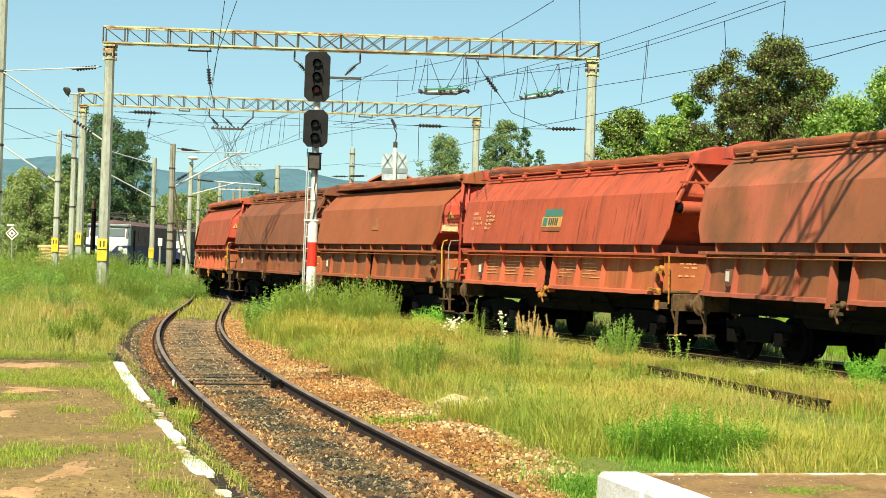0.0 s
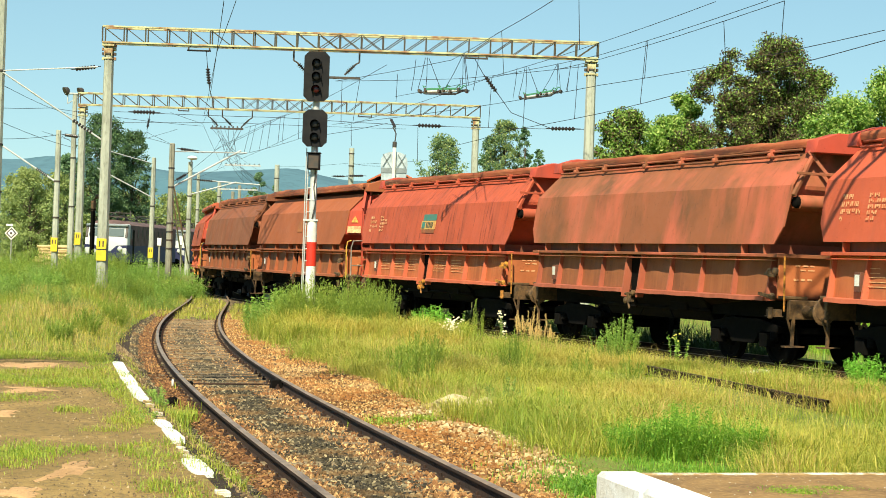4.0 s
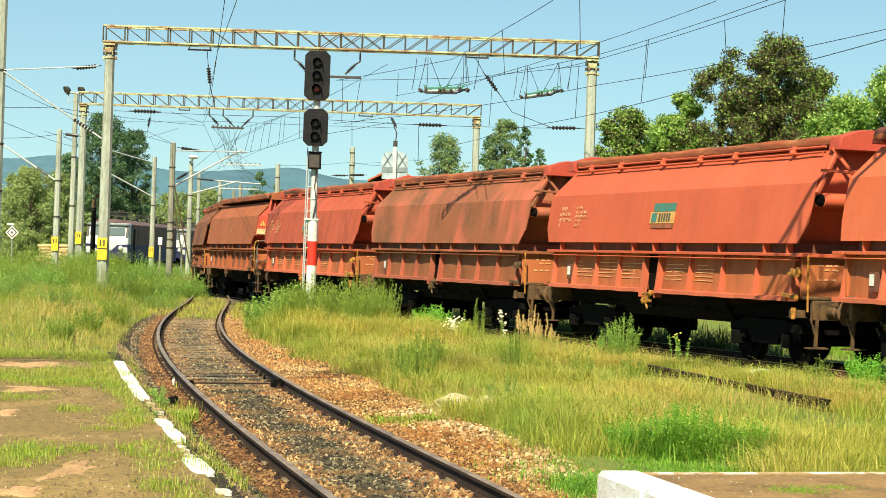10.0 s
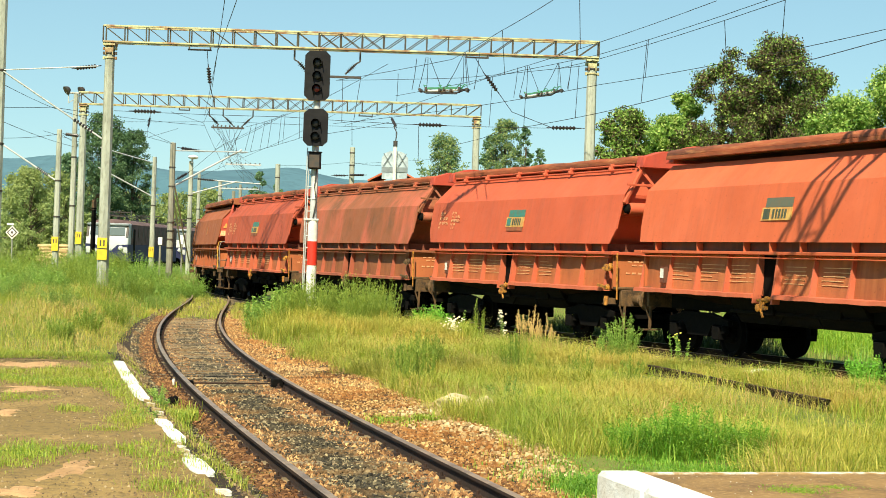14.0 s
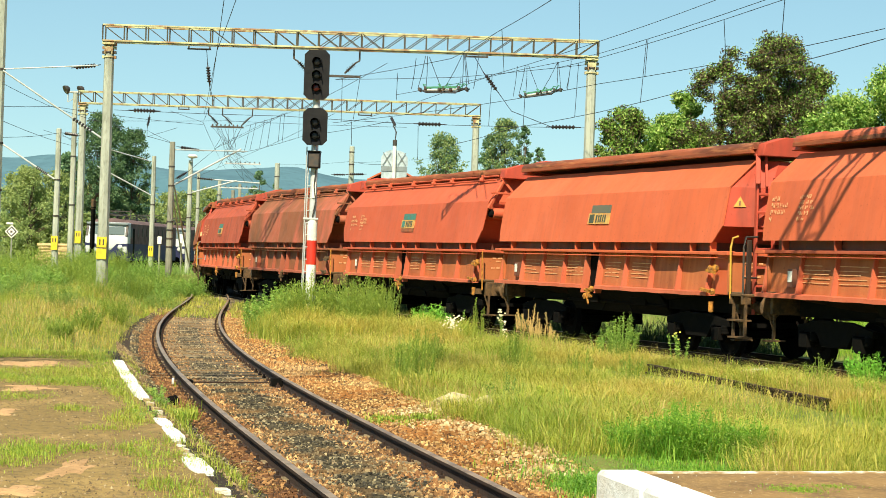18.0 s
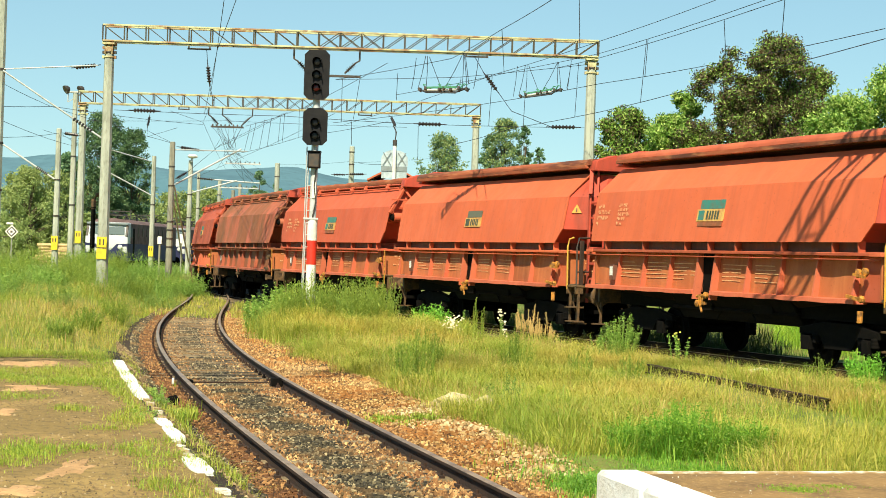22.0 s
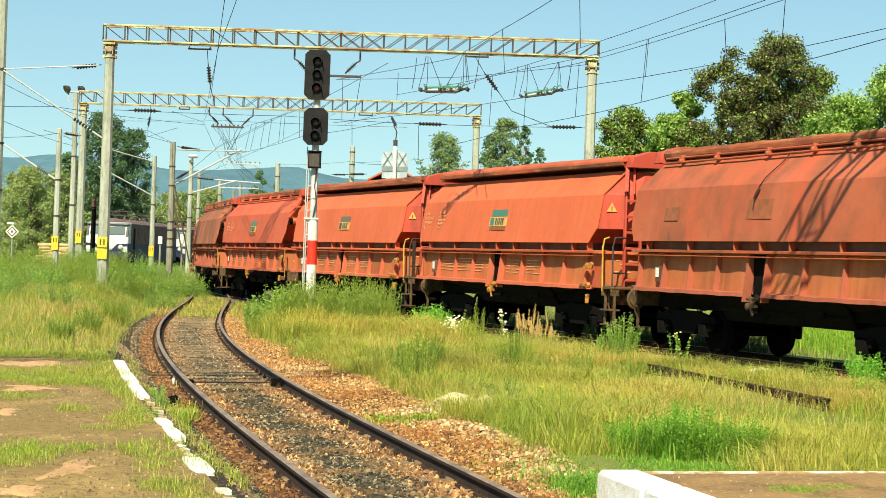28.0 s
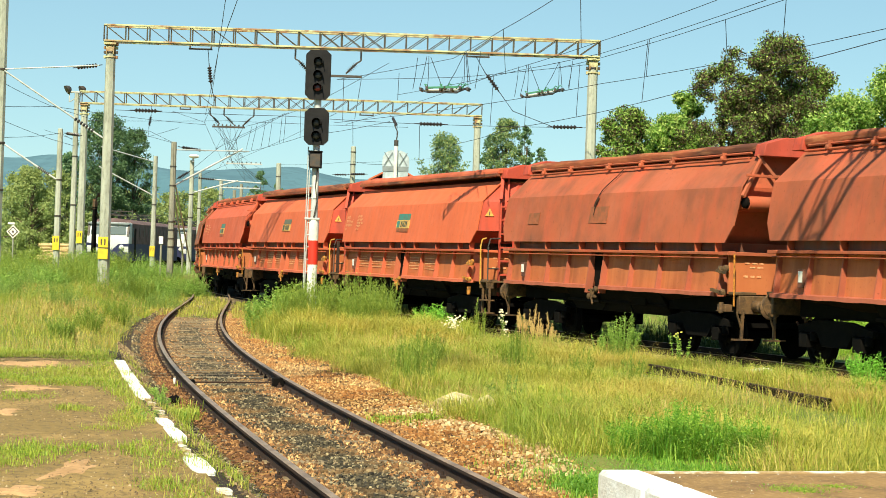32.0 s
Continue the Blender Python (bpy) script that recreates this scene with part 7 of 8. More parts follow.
mast(-13.86, 140, -0.3, 9.3, 0.24, 0.2, "concrete mast far behind the train", None, (8.2,))
mast(-16.2, 130, -0.3, 6.6, 0.16, 0.13, "concrete mast far down the line", None, (5.0,), M_CONCRETE2)
mast(-17.25, 130, -0.3, 7.3, 0.17, 0.14, "concrete mast with steel arms down the line", None, (6.2,), M_CONCRETE)
mast(-16.9, 140, -0.3, 7.5, 0.16, 0.13, "concrete mast far down the line", None, (6.0,), M_CONCRETE2)
mast(-13.9, 130, -0.3, 6.3, 0.14, 0.11, "concrete mast far down the line", None, (5.0,), M_CONCRETE2)
for px, py, pz in ((-17.14, 75, 2.0), (-18.25, 85, 2.35), (-17.18, 100, 1.75)):
    pl = thing("number_plate", "small yellow number plate strapped to a mast", "number plate", "plates on masts", at=(px, py - 0.185 if py != 85 else py - 0.24, pz))
    part("plate", Build().box((0, 0, 0), (0.30, 0.02, 0.62)).mesh("plate", M_PLATE, 0.004), pl)
    for bx in (-0.06, 0.06):
        part("plate_bar", Build().box((bx, -0.014, 0.12), (0.045, 0.006, 0.18)).mesh("plate_bar", M_IRON), pl)
stay = thing("mast_stay", "two pale slanting stay rods of a mast", "stay")
for dx in (0, 0.35):
    part("rod", Build().tube([(-13.0 + dx * 0.4, 80.5, 5.0), (-15.0 + dx, 98, 1.2)], 0.04, 6).mesh("rod", M_GALV), stay)
mbox = thing("cable_box", "small white junction box on a thin post", "junction box", at=(-13.35, 80, 0.3))
part("post", Build().tube([(0, 0, -0.3), (0, 0, 2.1)], 0.05, 8).mesh("post", M_CONCRETE2), mbox)
part("box", Build().box((0, -0.02, 2.0), (0.2, 0.14, 0.36)).mesh("box", M_WHITE, 0.01), mbox)
mbox2 = thing("cable_box", "small white junction box on a thin post", "junction box", at=(-16.95, 110, 0.4))
part("post", Build().tube([(0, 0, -0.3), (0, 0, 2.2)], 0.05, 8).mesh("post", M_CONCRETE2), mbox2)
part("box", Build().box((0, -0.02, 2.2), (0.22, 0.14, 0.6)).mesh("box", M_WHITE, 0.01), mbox2)
lampst = thing("street_lamp", "white oval lamp head on a mast top", "lamp", at=(-16.4, 109.6, 7.7))
part("head", Build().lathe([(0.08, -0.12), (0.28, -0.08), (0.34, 0.0), (0.27, 0.1), (0.09, 0.15)], 16, (0.05, 0, 0.25)).mesh("head", M_WHITE), lampst, "white enamel lamp shade")
part("arm", Build().tube([(0, 0, -0.1), (0, 0, 0.15)], 0.06, 8).mesh("arm", M_GALV), lampst)
crane = thing("water_crane", "black iron water column with a curved rusty top", "water column", at=(-18.6, 90, 0.3))
part("column", Build().lathe([(0.2, -0.3), (0.2, 0.2), (0.14, 0.3), (0.12, 3.6), (0.15, 3.7)], 12).mesh("column", M_BLACK), crane)
part("spout", Build().tube([(0, 0, 3.6), (0.0, 0, 4.1), (0.15, 0, 4.35), (0.45, 0, 4.4), (0.62, 0, 4.2)], 0.13, 10).mesh("spout", M_GREASE), crane, "rusty curved spout")


def insulator(a, b, discs, r, name="strain_insulator", label="dark ribbed insulator string in the wire"):
    """A string of ribbed discs between two points, with its end rods."""
    a, b = Vector(a), Vector(b)
    d = b - a
    t = new(name)
    tagged(t, label, "insulator", "insulators of the overhead line")
    t.matrix_world = Matrix.Translation(a) @ d.to_track_quat("Z", "Y").to_matrix().to_4x4()
    L = d.length
    prof = [(0.015, 0), (0.02, L * 0.16)]
    for i in range(discs):
        z = L * (0.16 + 0.68 * i / discs)
        q = L * 0.68 / discs
        prof += [(r * 0.45, z), (r, z + q * 0.35), (r, z + q * 0.5), (r * 0.45, z + q * 0.8)]
    prof += [(0.02, L * 0.84), (0.015, L)]
    part("string", Build().lathe(prof, 9).mesh("string", M_INSUL), t)
    return t


WIRES = [
    [(-5.15, 38.5, 7.6), (-9.4, 67.0, 7.9)],
    [(-4.86, 38.4, 7.6), (-6.72, 49.1, 7.7), (-10.59, 73.9, 7.8)],
    [(2.43, 40.19, 8.12), (1.38, 45.94, 8.12), (0.09, 51.97, 8.02), (-3.93, 59.33, 8.02)],
    [(5.43, 34.69, 7.35), (3.55, 40.15, 7.14), (1.31, 45.82, 6.92), (-3.77, 62.52, 6.7)],
    [(7.66, 40.9, 8.4), (4.81, 54.2, 8.6), (2.51, 57.7, 8.4), (-2.08, 67.2, 8.3)],
    [(7.81, 39.6, 8.2), (4.7, 52.9, 8.3), (3.5, 55.2, 8.2)],
    [(9.48, 36.9, 7.2), (6.8, 44.8, 7.2), (4.4, 49.2, 7.1), (1.16, 55.8, 7.0), (-4.41, 65.7, 7.0)],
    [(8.23, 32.0, 6.3), (6.12, 40.2, 6.2), (4.25, 47.2, 6.1), (2.08, 52.6, 6.0), (0.2, 61.3, 6.0)],
]
WIRES2 = [
    [(-11.4, 58, 6.59), (-5.54, 58, 6.57), (-0.99, 58, 6.45), (4.72, 58, 6.51)],
    [(-13.86, 85, 8.83), (-12.22, 85, 8.32), (-11.92, 85, 9.08)],
    [(-18.03, 85, 8.21), (-11.1, 85, 8.43), (-2.0, 85, 8.4)],
    [(-15.1, 57.5, 6.54), (-14.47, 62, 6.97), (-12.2, 85, 8.2)],
    [(-15.1, 57.5, 6.06), (-17.6, 80, 6.62)],
    [(-15.1, 57.5, 5.49), (-17.14, 75, 6.87)],
    [(-15.1, 57.5, 7.32), (-15.45, 66, 7.3), (-12.9, 80, 6.9)],
    [(-11.6, 58, 6.13), (-14.1, 80, 7.45), (-12.9, 80, 6.91)],
    [(-8.2, 85, 8.9), (-10.64, 80, 6.9), (-12.9, 80, 4.91)],
    [(-5.6, 85, 9.0), (-12.82, 110, 8.23), (-16.5, 110, 6.47)],
]
WIRES3 = [
    [(-10.46, 88, 8.41), (-6.10, 72, 8.10), (-2.1, 58, 8.5)],
    [(-10.81, 88, 6.97), (-6.06, 72, 6.89), (-2.0, 58, 6.5)],
    [(-12.11, 85, 9.08), (-13.93, 110, 8.56), (-15, 140, 8.6)],
    [(-11.51, 85, 8.15), (-13.18, 110, 8.03)],
    [(-10.23, 85, 8.19), (-14.8, 110, 7.24)],
    [(-12.22, 85, 8.32), (-15.55, 120, 7.75)],
    [(-7.99, 85, 8.97), (-15.03, 110, 8.52)],
    [(-13.86, 140, 9.2), (-6.08, 110, 8.0), (-2.26, 75, 6.0)],
    [(-4.11, 62, 8.3), (0.42, 60, 8.32), (4.9, 58, 8.7)],
    [(-6.08, 110, 7.9), (-0.5, 120, 9.0)],
    [(-14.9, 85, 9.05), (-14.9, 85, 8.6)], [(-15.0, 85, 7.95), (-15.0, 85, 7.5), (-13.5, 85, 8.0)],
    [(-2.95, 85, 9.0), (-2.75, 83, 8.75)], [(-2.42, 81, 8.1), (-2.26, 75, 7.3)],
    [(-17.18, 100, 5.5), (-20.4, 90, 7.8)],
    [(-17.18, 100, 7.0), (-20.0, 84, 7.6)],
]
rnd = random.Random(12)
WIRES4 = [[(-11.75 + 0.21 * k, 85, 8.1), (-12.6 - 0.1 * k + rnd.uniform(-0.5, 0.5), 104, 7.6 + rnd.uniform(-0.4, 0.4)), (-16.0 + 0.35 * k, 135, 7.4 + rnd.uniform(-0.5, 0.5))] for k in range(8)]
for group in (WIRES, WIRES2, WIRES3, WIRES4):
    for pts in group:
        w = thing("overhead_wire", "thin dark overhead wire", "wire", "wires of the overhead line")
        line = []
        for a, b in zip(pts, pts[1:]):
            a, b = Vector(a), Vector(b)
            k = max(4, int((b - a).length / 3))
            sag = 0.003 * (b - a).length
            line += [a.lerp(b, i / k) - Vector((0, 0, sag * math.sin(math.pi * i / k))) for i in range(k)]
        line.append(Vector(pts[-1]))
        part("strand", Build().tube(line, 0.007 if pts is WIRES[3] else 0.009, 5).mesh("strand", M_WIRE), w)

# droppers and hanging wires
HANGING = [((-13.19, 99.83, 8.7), (-13.69, 100.42, 7.97)), ((-13.22, 100.25, 8.69), (-13.1, 100.68, 7.52)), ((-13.31, 101.53, 8.67), (-12.88, 101.75, 7.29)), ((-11.29, 89.83, 7.97), (-11.51, 92.73, 7.7)),
           ((1.41, 45.8, 8.12), (1.94, 58.89, 8.38)), ((3.08, 41.1, 9.09), (3.17, 41.1, 7.09)), ((1.55, 59.68, 8.36), (1.44, 58.0, 6.46)), ((4.14, 53.97, 8.25), (3.67, 48.64, 6.06)),
           ((3.92, 54.4, 8.23), (3.59, 50.85, 7.06)), ((2.43, 53.22, 7.02), (2.35, 51.92, 6.01)), ((0.47, 50.21, 8.03), (0.52, 42.27, 6.25)), ((0.46, 59.98, 8.32), (0.3, 43.0, 6.24)),
           ((5.78, 49.66, 8.5), (5.04, 44.22, 6.12)), ((5.81, 49.55, 8.49), (5.48, 47.22, 7.13)), ((6.98, 43.15, 8.2), (7.16, 43.75, 7.19)), ((7.81, 39.6, 8.2), (8.05, 41.11, 7.18)),
           ((-3.62, 58, 7.92), (-3.61, 58, 6.45)), ((-3.02, 58, 7.9), (-3.2, 58, 6.54)), ((-1.73, 58, 8.18), (-1.75, 58, 7.24)), ((-3.26, 58, 6.46), (-3.23, 58, 5.67)), ((-0.97, 58, 6.4), (-0.95, 58, 5.22))]
top, low = (Vector((-10.46, 88, 8.41)), Vector((-6.10, 72, 8.10))), (Vector((-10.81, 88, 6.97)), Vector((-6.06, 72, 6.89)))
for u in (0.12, 0.22, 0.38, 0.5, 0.66, 0.72, 0.94):
    HANGING.append((top[0].lerp(top[1], u), low[0].lerp(low[1], u)))
for a, b in HANGING:
    w = thing("dropper_wire", "thin dropper wire of the overhead line", "wire", "droppers of the overhead line")
    part("strand", Build().tube([a, b], 0.009, 4).mesh("strand", M_WIRE), w)


def hanger(x, y, z, side, label="iron hanger with insulator under the girder"):
    """Bracket and slanting insulator that hang from a girder."""
    h = thing("line_hanger", label, "hanger", "hangers under the gantries", at=(x, y, z))
    part("bracket", Build().bar((0, 0, 0.02), (0, 0, -0.36), 0.06).bar((0, 0, -0.36), (side * 0.12, 0, -0.42), 0.05).mesh("bracket", M_IRON, 0.006), h)
    part("string", Build().tube([(side * 0.12, 0, -0.42), (side * 0.5, 0, -0.8)], 0.035, 6).mesh("string", M_IRON), h)
    for k in range(5):
        q = Vector((side * (0.2 + 0.05 * k), 0, -0.50 - 0.05 * k))
        part("disc", Build().lathe([(0.03, -0.02), (0.095, 0.0), (0.03, 0.02)], 9).mesh("disc", M_INSUL), h, at=q, turn=(0, side * 135, 0))
    return h


hanger(-5.3, 58, 8.9, 1)
hanger(-3.05, 58, 8.9, -1)
hanger(-11.95, 85, 9.05, 1)
hanger(-11.25, 85, 9.05, 1)
hanger(-9.75, 85, 9.05, -1)
for gx, gy, gz, sx in ((-8.55, 58, 8.83, 1.0), (0.95, 58, 8.88, 1.0), (-13.2, 85, 9.0, 0.7), (-4.1, 85, 9.0, 0.9)):
    h = thing("line_hanger", "dark hanger bar and insulator under the girder", "hanger", "hangers under the gantries", at=(gx, gy, gz))
    part("bar", Build().box((0, 0, -0.06), (0.8 * sx, 0.1, 0.05)).bar((-0.36 * sx, 0, 0.05), (-0.36 * sx, 0, -0.06), 0.05).bar((0.36 * sx, 0, 0.05), (0.36 * sx, 0, -0.06), 0.05).mesh("bar", M_IRON), h)
insulator((-8.25, 58, 8.3), (-8.15, 58, 7.5), 6, 0.08)
insulator((1.2, 58, 8.3), (1.75, 58, 7.6), 6, 0.08)
for pts in ([(-8.3, 58, 8.8), (-8.25, 58, 8.3)], [(-8.15, 58, 7.5), (-8.0, 58, 7.0)], [(0.9, 58, 8.8), (1.2, 58, 8.3)], [(1.75, 58, 7.6), (2.2, 58, 7.0), (3.6, 58, 6.5)]):
    w = thing("hanger_wire", "thin wire holding an insulator", "wire", "wires of the overhead line")
    part("strand", Build().tube(pts, 0.012, 5).mesh("strand", M_WIRE), w)
for a, b in (((-10.9, 58, 6.6), (-9.8, 58, 6.6)), ((-1.15, 58, 6.46), (0.0, 58, 6.46)), ((3.4, 58, 6.5), (4.6, 58, 6.52)), ((-13.0, 58.4, 8.02), (-11.9, 58, 8.12)),
             ((-14.9, 85, 8.6), (-15.0, 85, 7.95)), ((-16.4, 76, 6.86), (-17.0, 75, 6.88)), ((-2.75, 83, 8.75), (-2.42, 81, 8.1)), ((-5.0, 108, 7.1), (-6.4, 110, 7.15)), ((-7.4, 110, 7.1), (-6.3, 110, 7.12)),
             ((-12.7, 80, 6.75), (-11.7, 82, 6.7)), ((-12.75, 80, 5.2), (-12.1, 80, 5.6)), ((-16.3, 110, 6.6), (-14.8, 110, 6.5)), ((-12.9, 57.8, 6.33), (-11.95, 58, 5.72)), ((-18.2, 75, 5.41), (-17.45, 75, 4.94))):
    insulator(a, b, 7, 0.075)
# long slanting tubes of the cantilevers
for pts, r in (([(-15.1, 57.4, 7.76), (-11.8, 58, 5.62)], 0.03), ([(-15.1, 57.4, 7.8), (-12.0, 58, 8.1)], 0.022), ([(-20.4, 75, 6.79), (-17.2, 75, 4.78)], 0.04), ([(-12.85, 80, 4.9), (-9.9, 82, 6.85)], 0.045),
               ([(-12.85, 80, 6.6), (-9.6, 82, 6.75)], 0.03), ([(-16.5, 110, 5.6), (-13.5, 110, 6.5)], 0.045), ([(-18.15, 125, 7.2), (-13.6, 125, 7.0)], 0.05), ([(-17.18, 100, 5.0), (-20.3, 99, 6.6)], 0.035), ([(-17.18, 100, 7.0), (-20.0, 98, 7.7)], 0.03)):
    c = thing("cantilever_tube", "pale galvanised cantilever tube of a mast", "cantilever", "cantilevers of the masts")
    part("tube", Build().tube(pts, r, 8).mesh("tube", M_GALV), c)
for x, y, z, w, steel in ((-11.0, 85, 8.12, 1.65, M_IRON), (-12.9, 108, 7.5, 2.3, M_GALV), (-13.6, 112, 6.1, 2.6, M_GALV)):
    c = thing("cross_arm", "cross arm carrying the overhead wires", "cross arm", at=(x, y, z))
    part("bar", Build().box((0, 0, 0), (w, 0.09, 0.09)).mesh("bar", steel, 0.008), c)
    for k in range(8):
        part("pin", Build().lathe([(0.02, 0), (0.045, 0.05), (0.02, 0.1)], 6).mesh("pin", M_IRON), c, at=(-w / 2 + 0.1 + k * (w - 0.2) / 7, 0, 0.04))
c = thing("cross_arm", "dark cross arm behind the signal head", "cross arm", at=(-3.85, 58, 8.0))
part("bar", Build().box((0, 0, 0), (1.7, 0.09, 0.08)).mesh("bar", M_IRON, 0.008), c)


def section_insulator(x, y, z, turn, rise):
    """Sectioning skid that hangs in the contact wire: two dark runners, a pale tube, clamps, and droppers to the wire above."""
    s = thing("section_insulator", "dark section insulator with pale tube hanging in the contact wire", "section insulator", "section insulators", at=(x, y, z), turn=turn)
    lift = lambda q: rise * q
    for yy, low in ((-0.12, -0.05), (0.12, 0.0)):
        part("runner", Build().tube([(-0.62, yy, lift(-0.62) + 0.03), (-0.45, yy, lift(-0.45) + low), (0.35, yy, lift(0.35) + low - 0.02), (0.5, yy, lift(0.5) + 0.04), (0.68, yy, lift(0.68) + 0.05)], 0.02, 6).mesh("runner", M_WIRE), s, "dark copper runner")
    part("tube", Build().tube([(-0.5, 0, lift(-0.5) + 0.02), (0.4, 0, lift(0.4) + 0.03)], 0.028, 8).mesh("tube", M_GALV), s, "pale insulating tube")
    part("side_plate", Build().bar((-0.42, -0.14, lift(-0.42) + 0.07), (0.36, -0.14, lift(0.36) + 0.08), 0.02, 0.05).mesh("side_plate", M_GREEN), s, "green insulating strip")
    for k, dx in enumerate((-0.62, -0.46, -0.1, 0.02, 0.2, 0.42, 0.62)):
        part("clamp", Build().box((dx, 0, lift(dx) + 0.03 + 0.03 * (k % 2)), (0.06, 0.3, 0.09)).mesh("clamp", M_IRON, 0.008), s)
    for dx, ex in ((-0.46, -0.52), (-0.02, -0.12), (0.05, 0.14), (0.32, 0.42), (0.45, 0.56)):
        part("horn", Build().tube([(dx, -0.1, lift(dx) + 0.04), (ex, -0.1, lift(ex) + 0.17), (ex + 0.07, -0.1, lift(ex) + 0.14)], 0.017, 5).mesh("horn", M_GREEN), s, "thin green arcing horn")
    for dx, ex, ez in ((-0.85, -0.75, 0.85), (-0.68, -0.5, 0.9), (-0.46, -0.45, 0.9), (-0.05, -0.4, 0.88), (0.02, 0.5, 1.0), (0.5, 0.5, 1.0), (0.62, 0.52, 1.0), (0.8, 0.92, 1.05)):
        part("dropper", Build().tube([(dx, 0, lift(dx) + 0.05), ((dx + ex) / 2 + 0.01, 0, (lift(dx) + ez) / 2), (ex, 0, ez)], 0.008, 4).mesh("dropper", M_WIRE), s)
    return s


section_insulator(-0.115, 44.3, 6.26, -10, 0.02)
section_insulator(2.87, 52.3, 7.05, -10, 0.17)


# ---------------- signal ----------------
def signal():
    s = thing("railway_signal", "tall light signal with two black heads on a banded mast", "signal", at=(-3.32, 43, -0.1))
    part("mast", Build().tube([(0, 0, -0.4), (0, 0, 2.35)], 0.125, 16).mesh("mast", M_WHITE), s, "white round mast foot")
    part("mast_band", Build().tube([(0, 0, 1.71), (0, 0, 2.32)], 0.129, 16).mesh("mast_band", M_SIGNRED), s, "red band on the mast")
    part("mast_band", Build().tube([(0, 0, 2.32), (0, 0, 2.85)], 0.127, 16).mesh("mast_band", M_WHITE), s, "white band on the mast")
    part("upper_mast", Build().tube([(0, 0, 2.85), (0, 0, 7.0)], 0.09, 14).mesh("upper_mast", M_GALV), s, "grey upper mast")
    for zc, hh, lights, ww in ((6.41, 1.26, 3, 0.64), (5.10, 0.94, 2, 0.62)):
        w2, h2, c = ww / 2, hh / 2, 0.12
        prof = [(-w2 + c, -h2), (w2 - c, -h2), (w2, -h2 + c), (w2, h2 - c), (w2 - c, h2), (-w2 + c, h2), (-w2, h2 - c), (-w2, -h2 + c)]
        b = Build().add([(x, -0.2, z) for x, z in prof] + [(x, -0.16, z) for x, z in prof], [tuple(range(8)), tuple(range(15, 7, -1))] + [(i, 8 + i, 8 + (i + 1) % 8, (i + 1) % 8) for i in range(8)])
        hd = part("signal_head", b.mesh("signal_head", M_SIGNAL), s, "black octagonal backboard", at=(0, 0, zc + 0.1))
        part("housing", Build().box((0, -0.04, 0), (0.3, 0.24, hh * 0.8)).mesh("housing", M_SIGNAL, 0.02), hd)
        for k in range(lights):
            z = (lights - 1) * 0.165 - k * 0.33 + (0.0 if lights == 3 else -0.06)
            part("lens", Build().lathe([(0.09, 0.0), (0.09, 0.03), (0.05, 0.045)], 16, (0, 0, 0), "y").mesh("lens", M_LENSRED if (lights == 3 and k == 2) else M_LENS), hd, "dull red lens" if (lights == 3 and k == 2) else "dark lens", at=(0, -0.25, z), turn=(180, 0, 0))
            hood, n = Build(), 12
            pts = []
            for j in range(n + 1):
                a = math.pi * (-0.12 + 1.24 * j / n)
                pts += [(0.125 * math.cos(a), -0.2, 0.125 * math.sin(a)), (0.12 * math.cos(a), -0.40, 0.12 * math.sin(a) - 0.012)]
            m = len(pts)
            pts += [(x * 0.93, y, zz * 0.93) for x, y, zz in pts]
            f = [(2 * j, 2 * j + 2, 2 * j + 3, 2 * j + 1) for j in range(n)]
            f += [tuple(m + i for i in reversed(q)) for q in f]
            f += [(2 * j + 1, 2 * j + 3, m + 2 * j + 3, m + 2 * j + 1) for j in range(n)]
            part("hood", hood.add(pts, f).mesh("hood", M_SIGNAL), hd, "black sun hood", at=(0, 0, z))
    part("lamp_box", Build().box((0, -0.14, 4.35), (0.32, 0.24, 0.4)).box((0, -0.15, 4.57), (0.36, 0.3, 0.03)).mesh("lamp_box", M_SIGNAL, 0.012), s, "dark equipment box")
    part("box_door", Build().box((0, -0.27, 4.34), (0.25, 0.015, 0.32)).mesh("box_door", M_IRON, 0.004), s)
    for x in (-0.21,):
        part("ladder_stile", Build().tube([(x - 0.02, 0.15, 0.4), (x, 0.12, 4.7)], 0.016, 6).mesh("ladder_stile", M_GALV), s)
    part("ladder_stile", Build().tube([(-0.19, -0.06, -0.1), (-0.14, -0.06, 4.6)], 0.016, 6).mesh("ladder_stile", M_GALV), s)
    for k in range(13):
        part("ladder_rung", Build().tube([(-0.165, -0.06, 0), (-0.05, -0.06, 0)], 0.012, 6).mesh("ladder_rung", M_GALV), s, at=(0, 0, 0.6 + k * 0.31))
    part("bracket", Build().box((-0.04, -0.08, 2.87), (0.38, 0.1, 0.05)).mesh("bracket", M_GALV, 0.006), s)
    part("cable", Build().tube([(0.06, -0.1, 4.2), (0.02, -0.12, 3.7), (0.07, -0.11, 3.3), (0.0, -0.12, 2.9)], 0.016, 6).mesh("cable", M_IRON), s)
    part("plate", Build().box((0.02, -0.1, 3.6), (0.1, 0.012, 0.42)).mesh("plate", M_WHITE, 0.003), s)


signal()


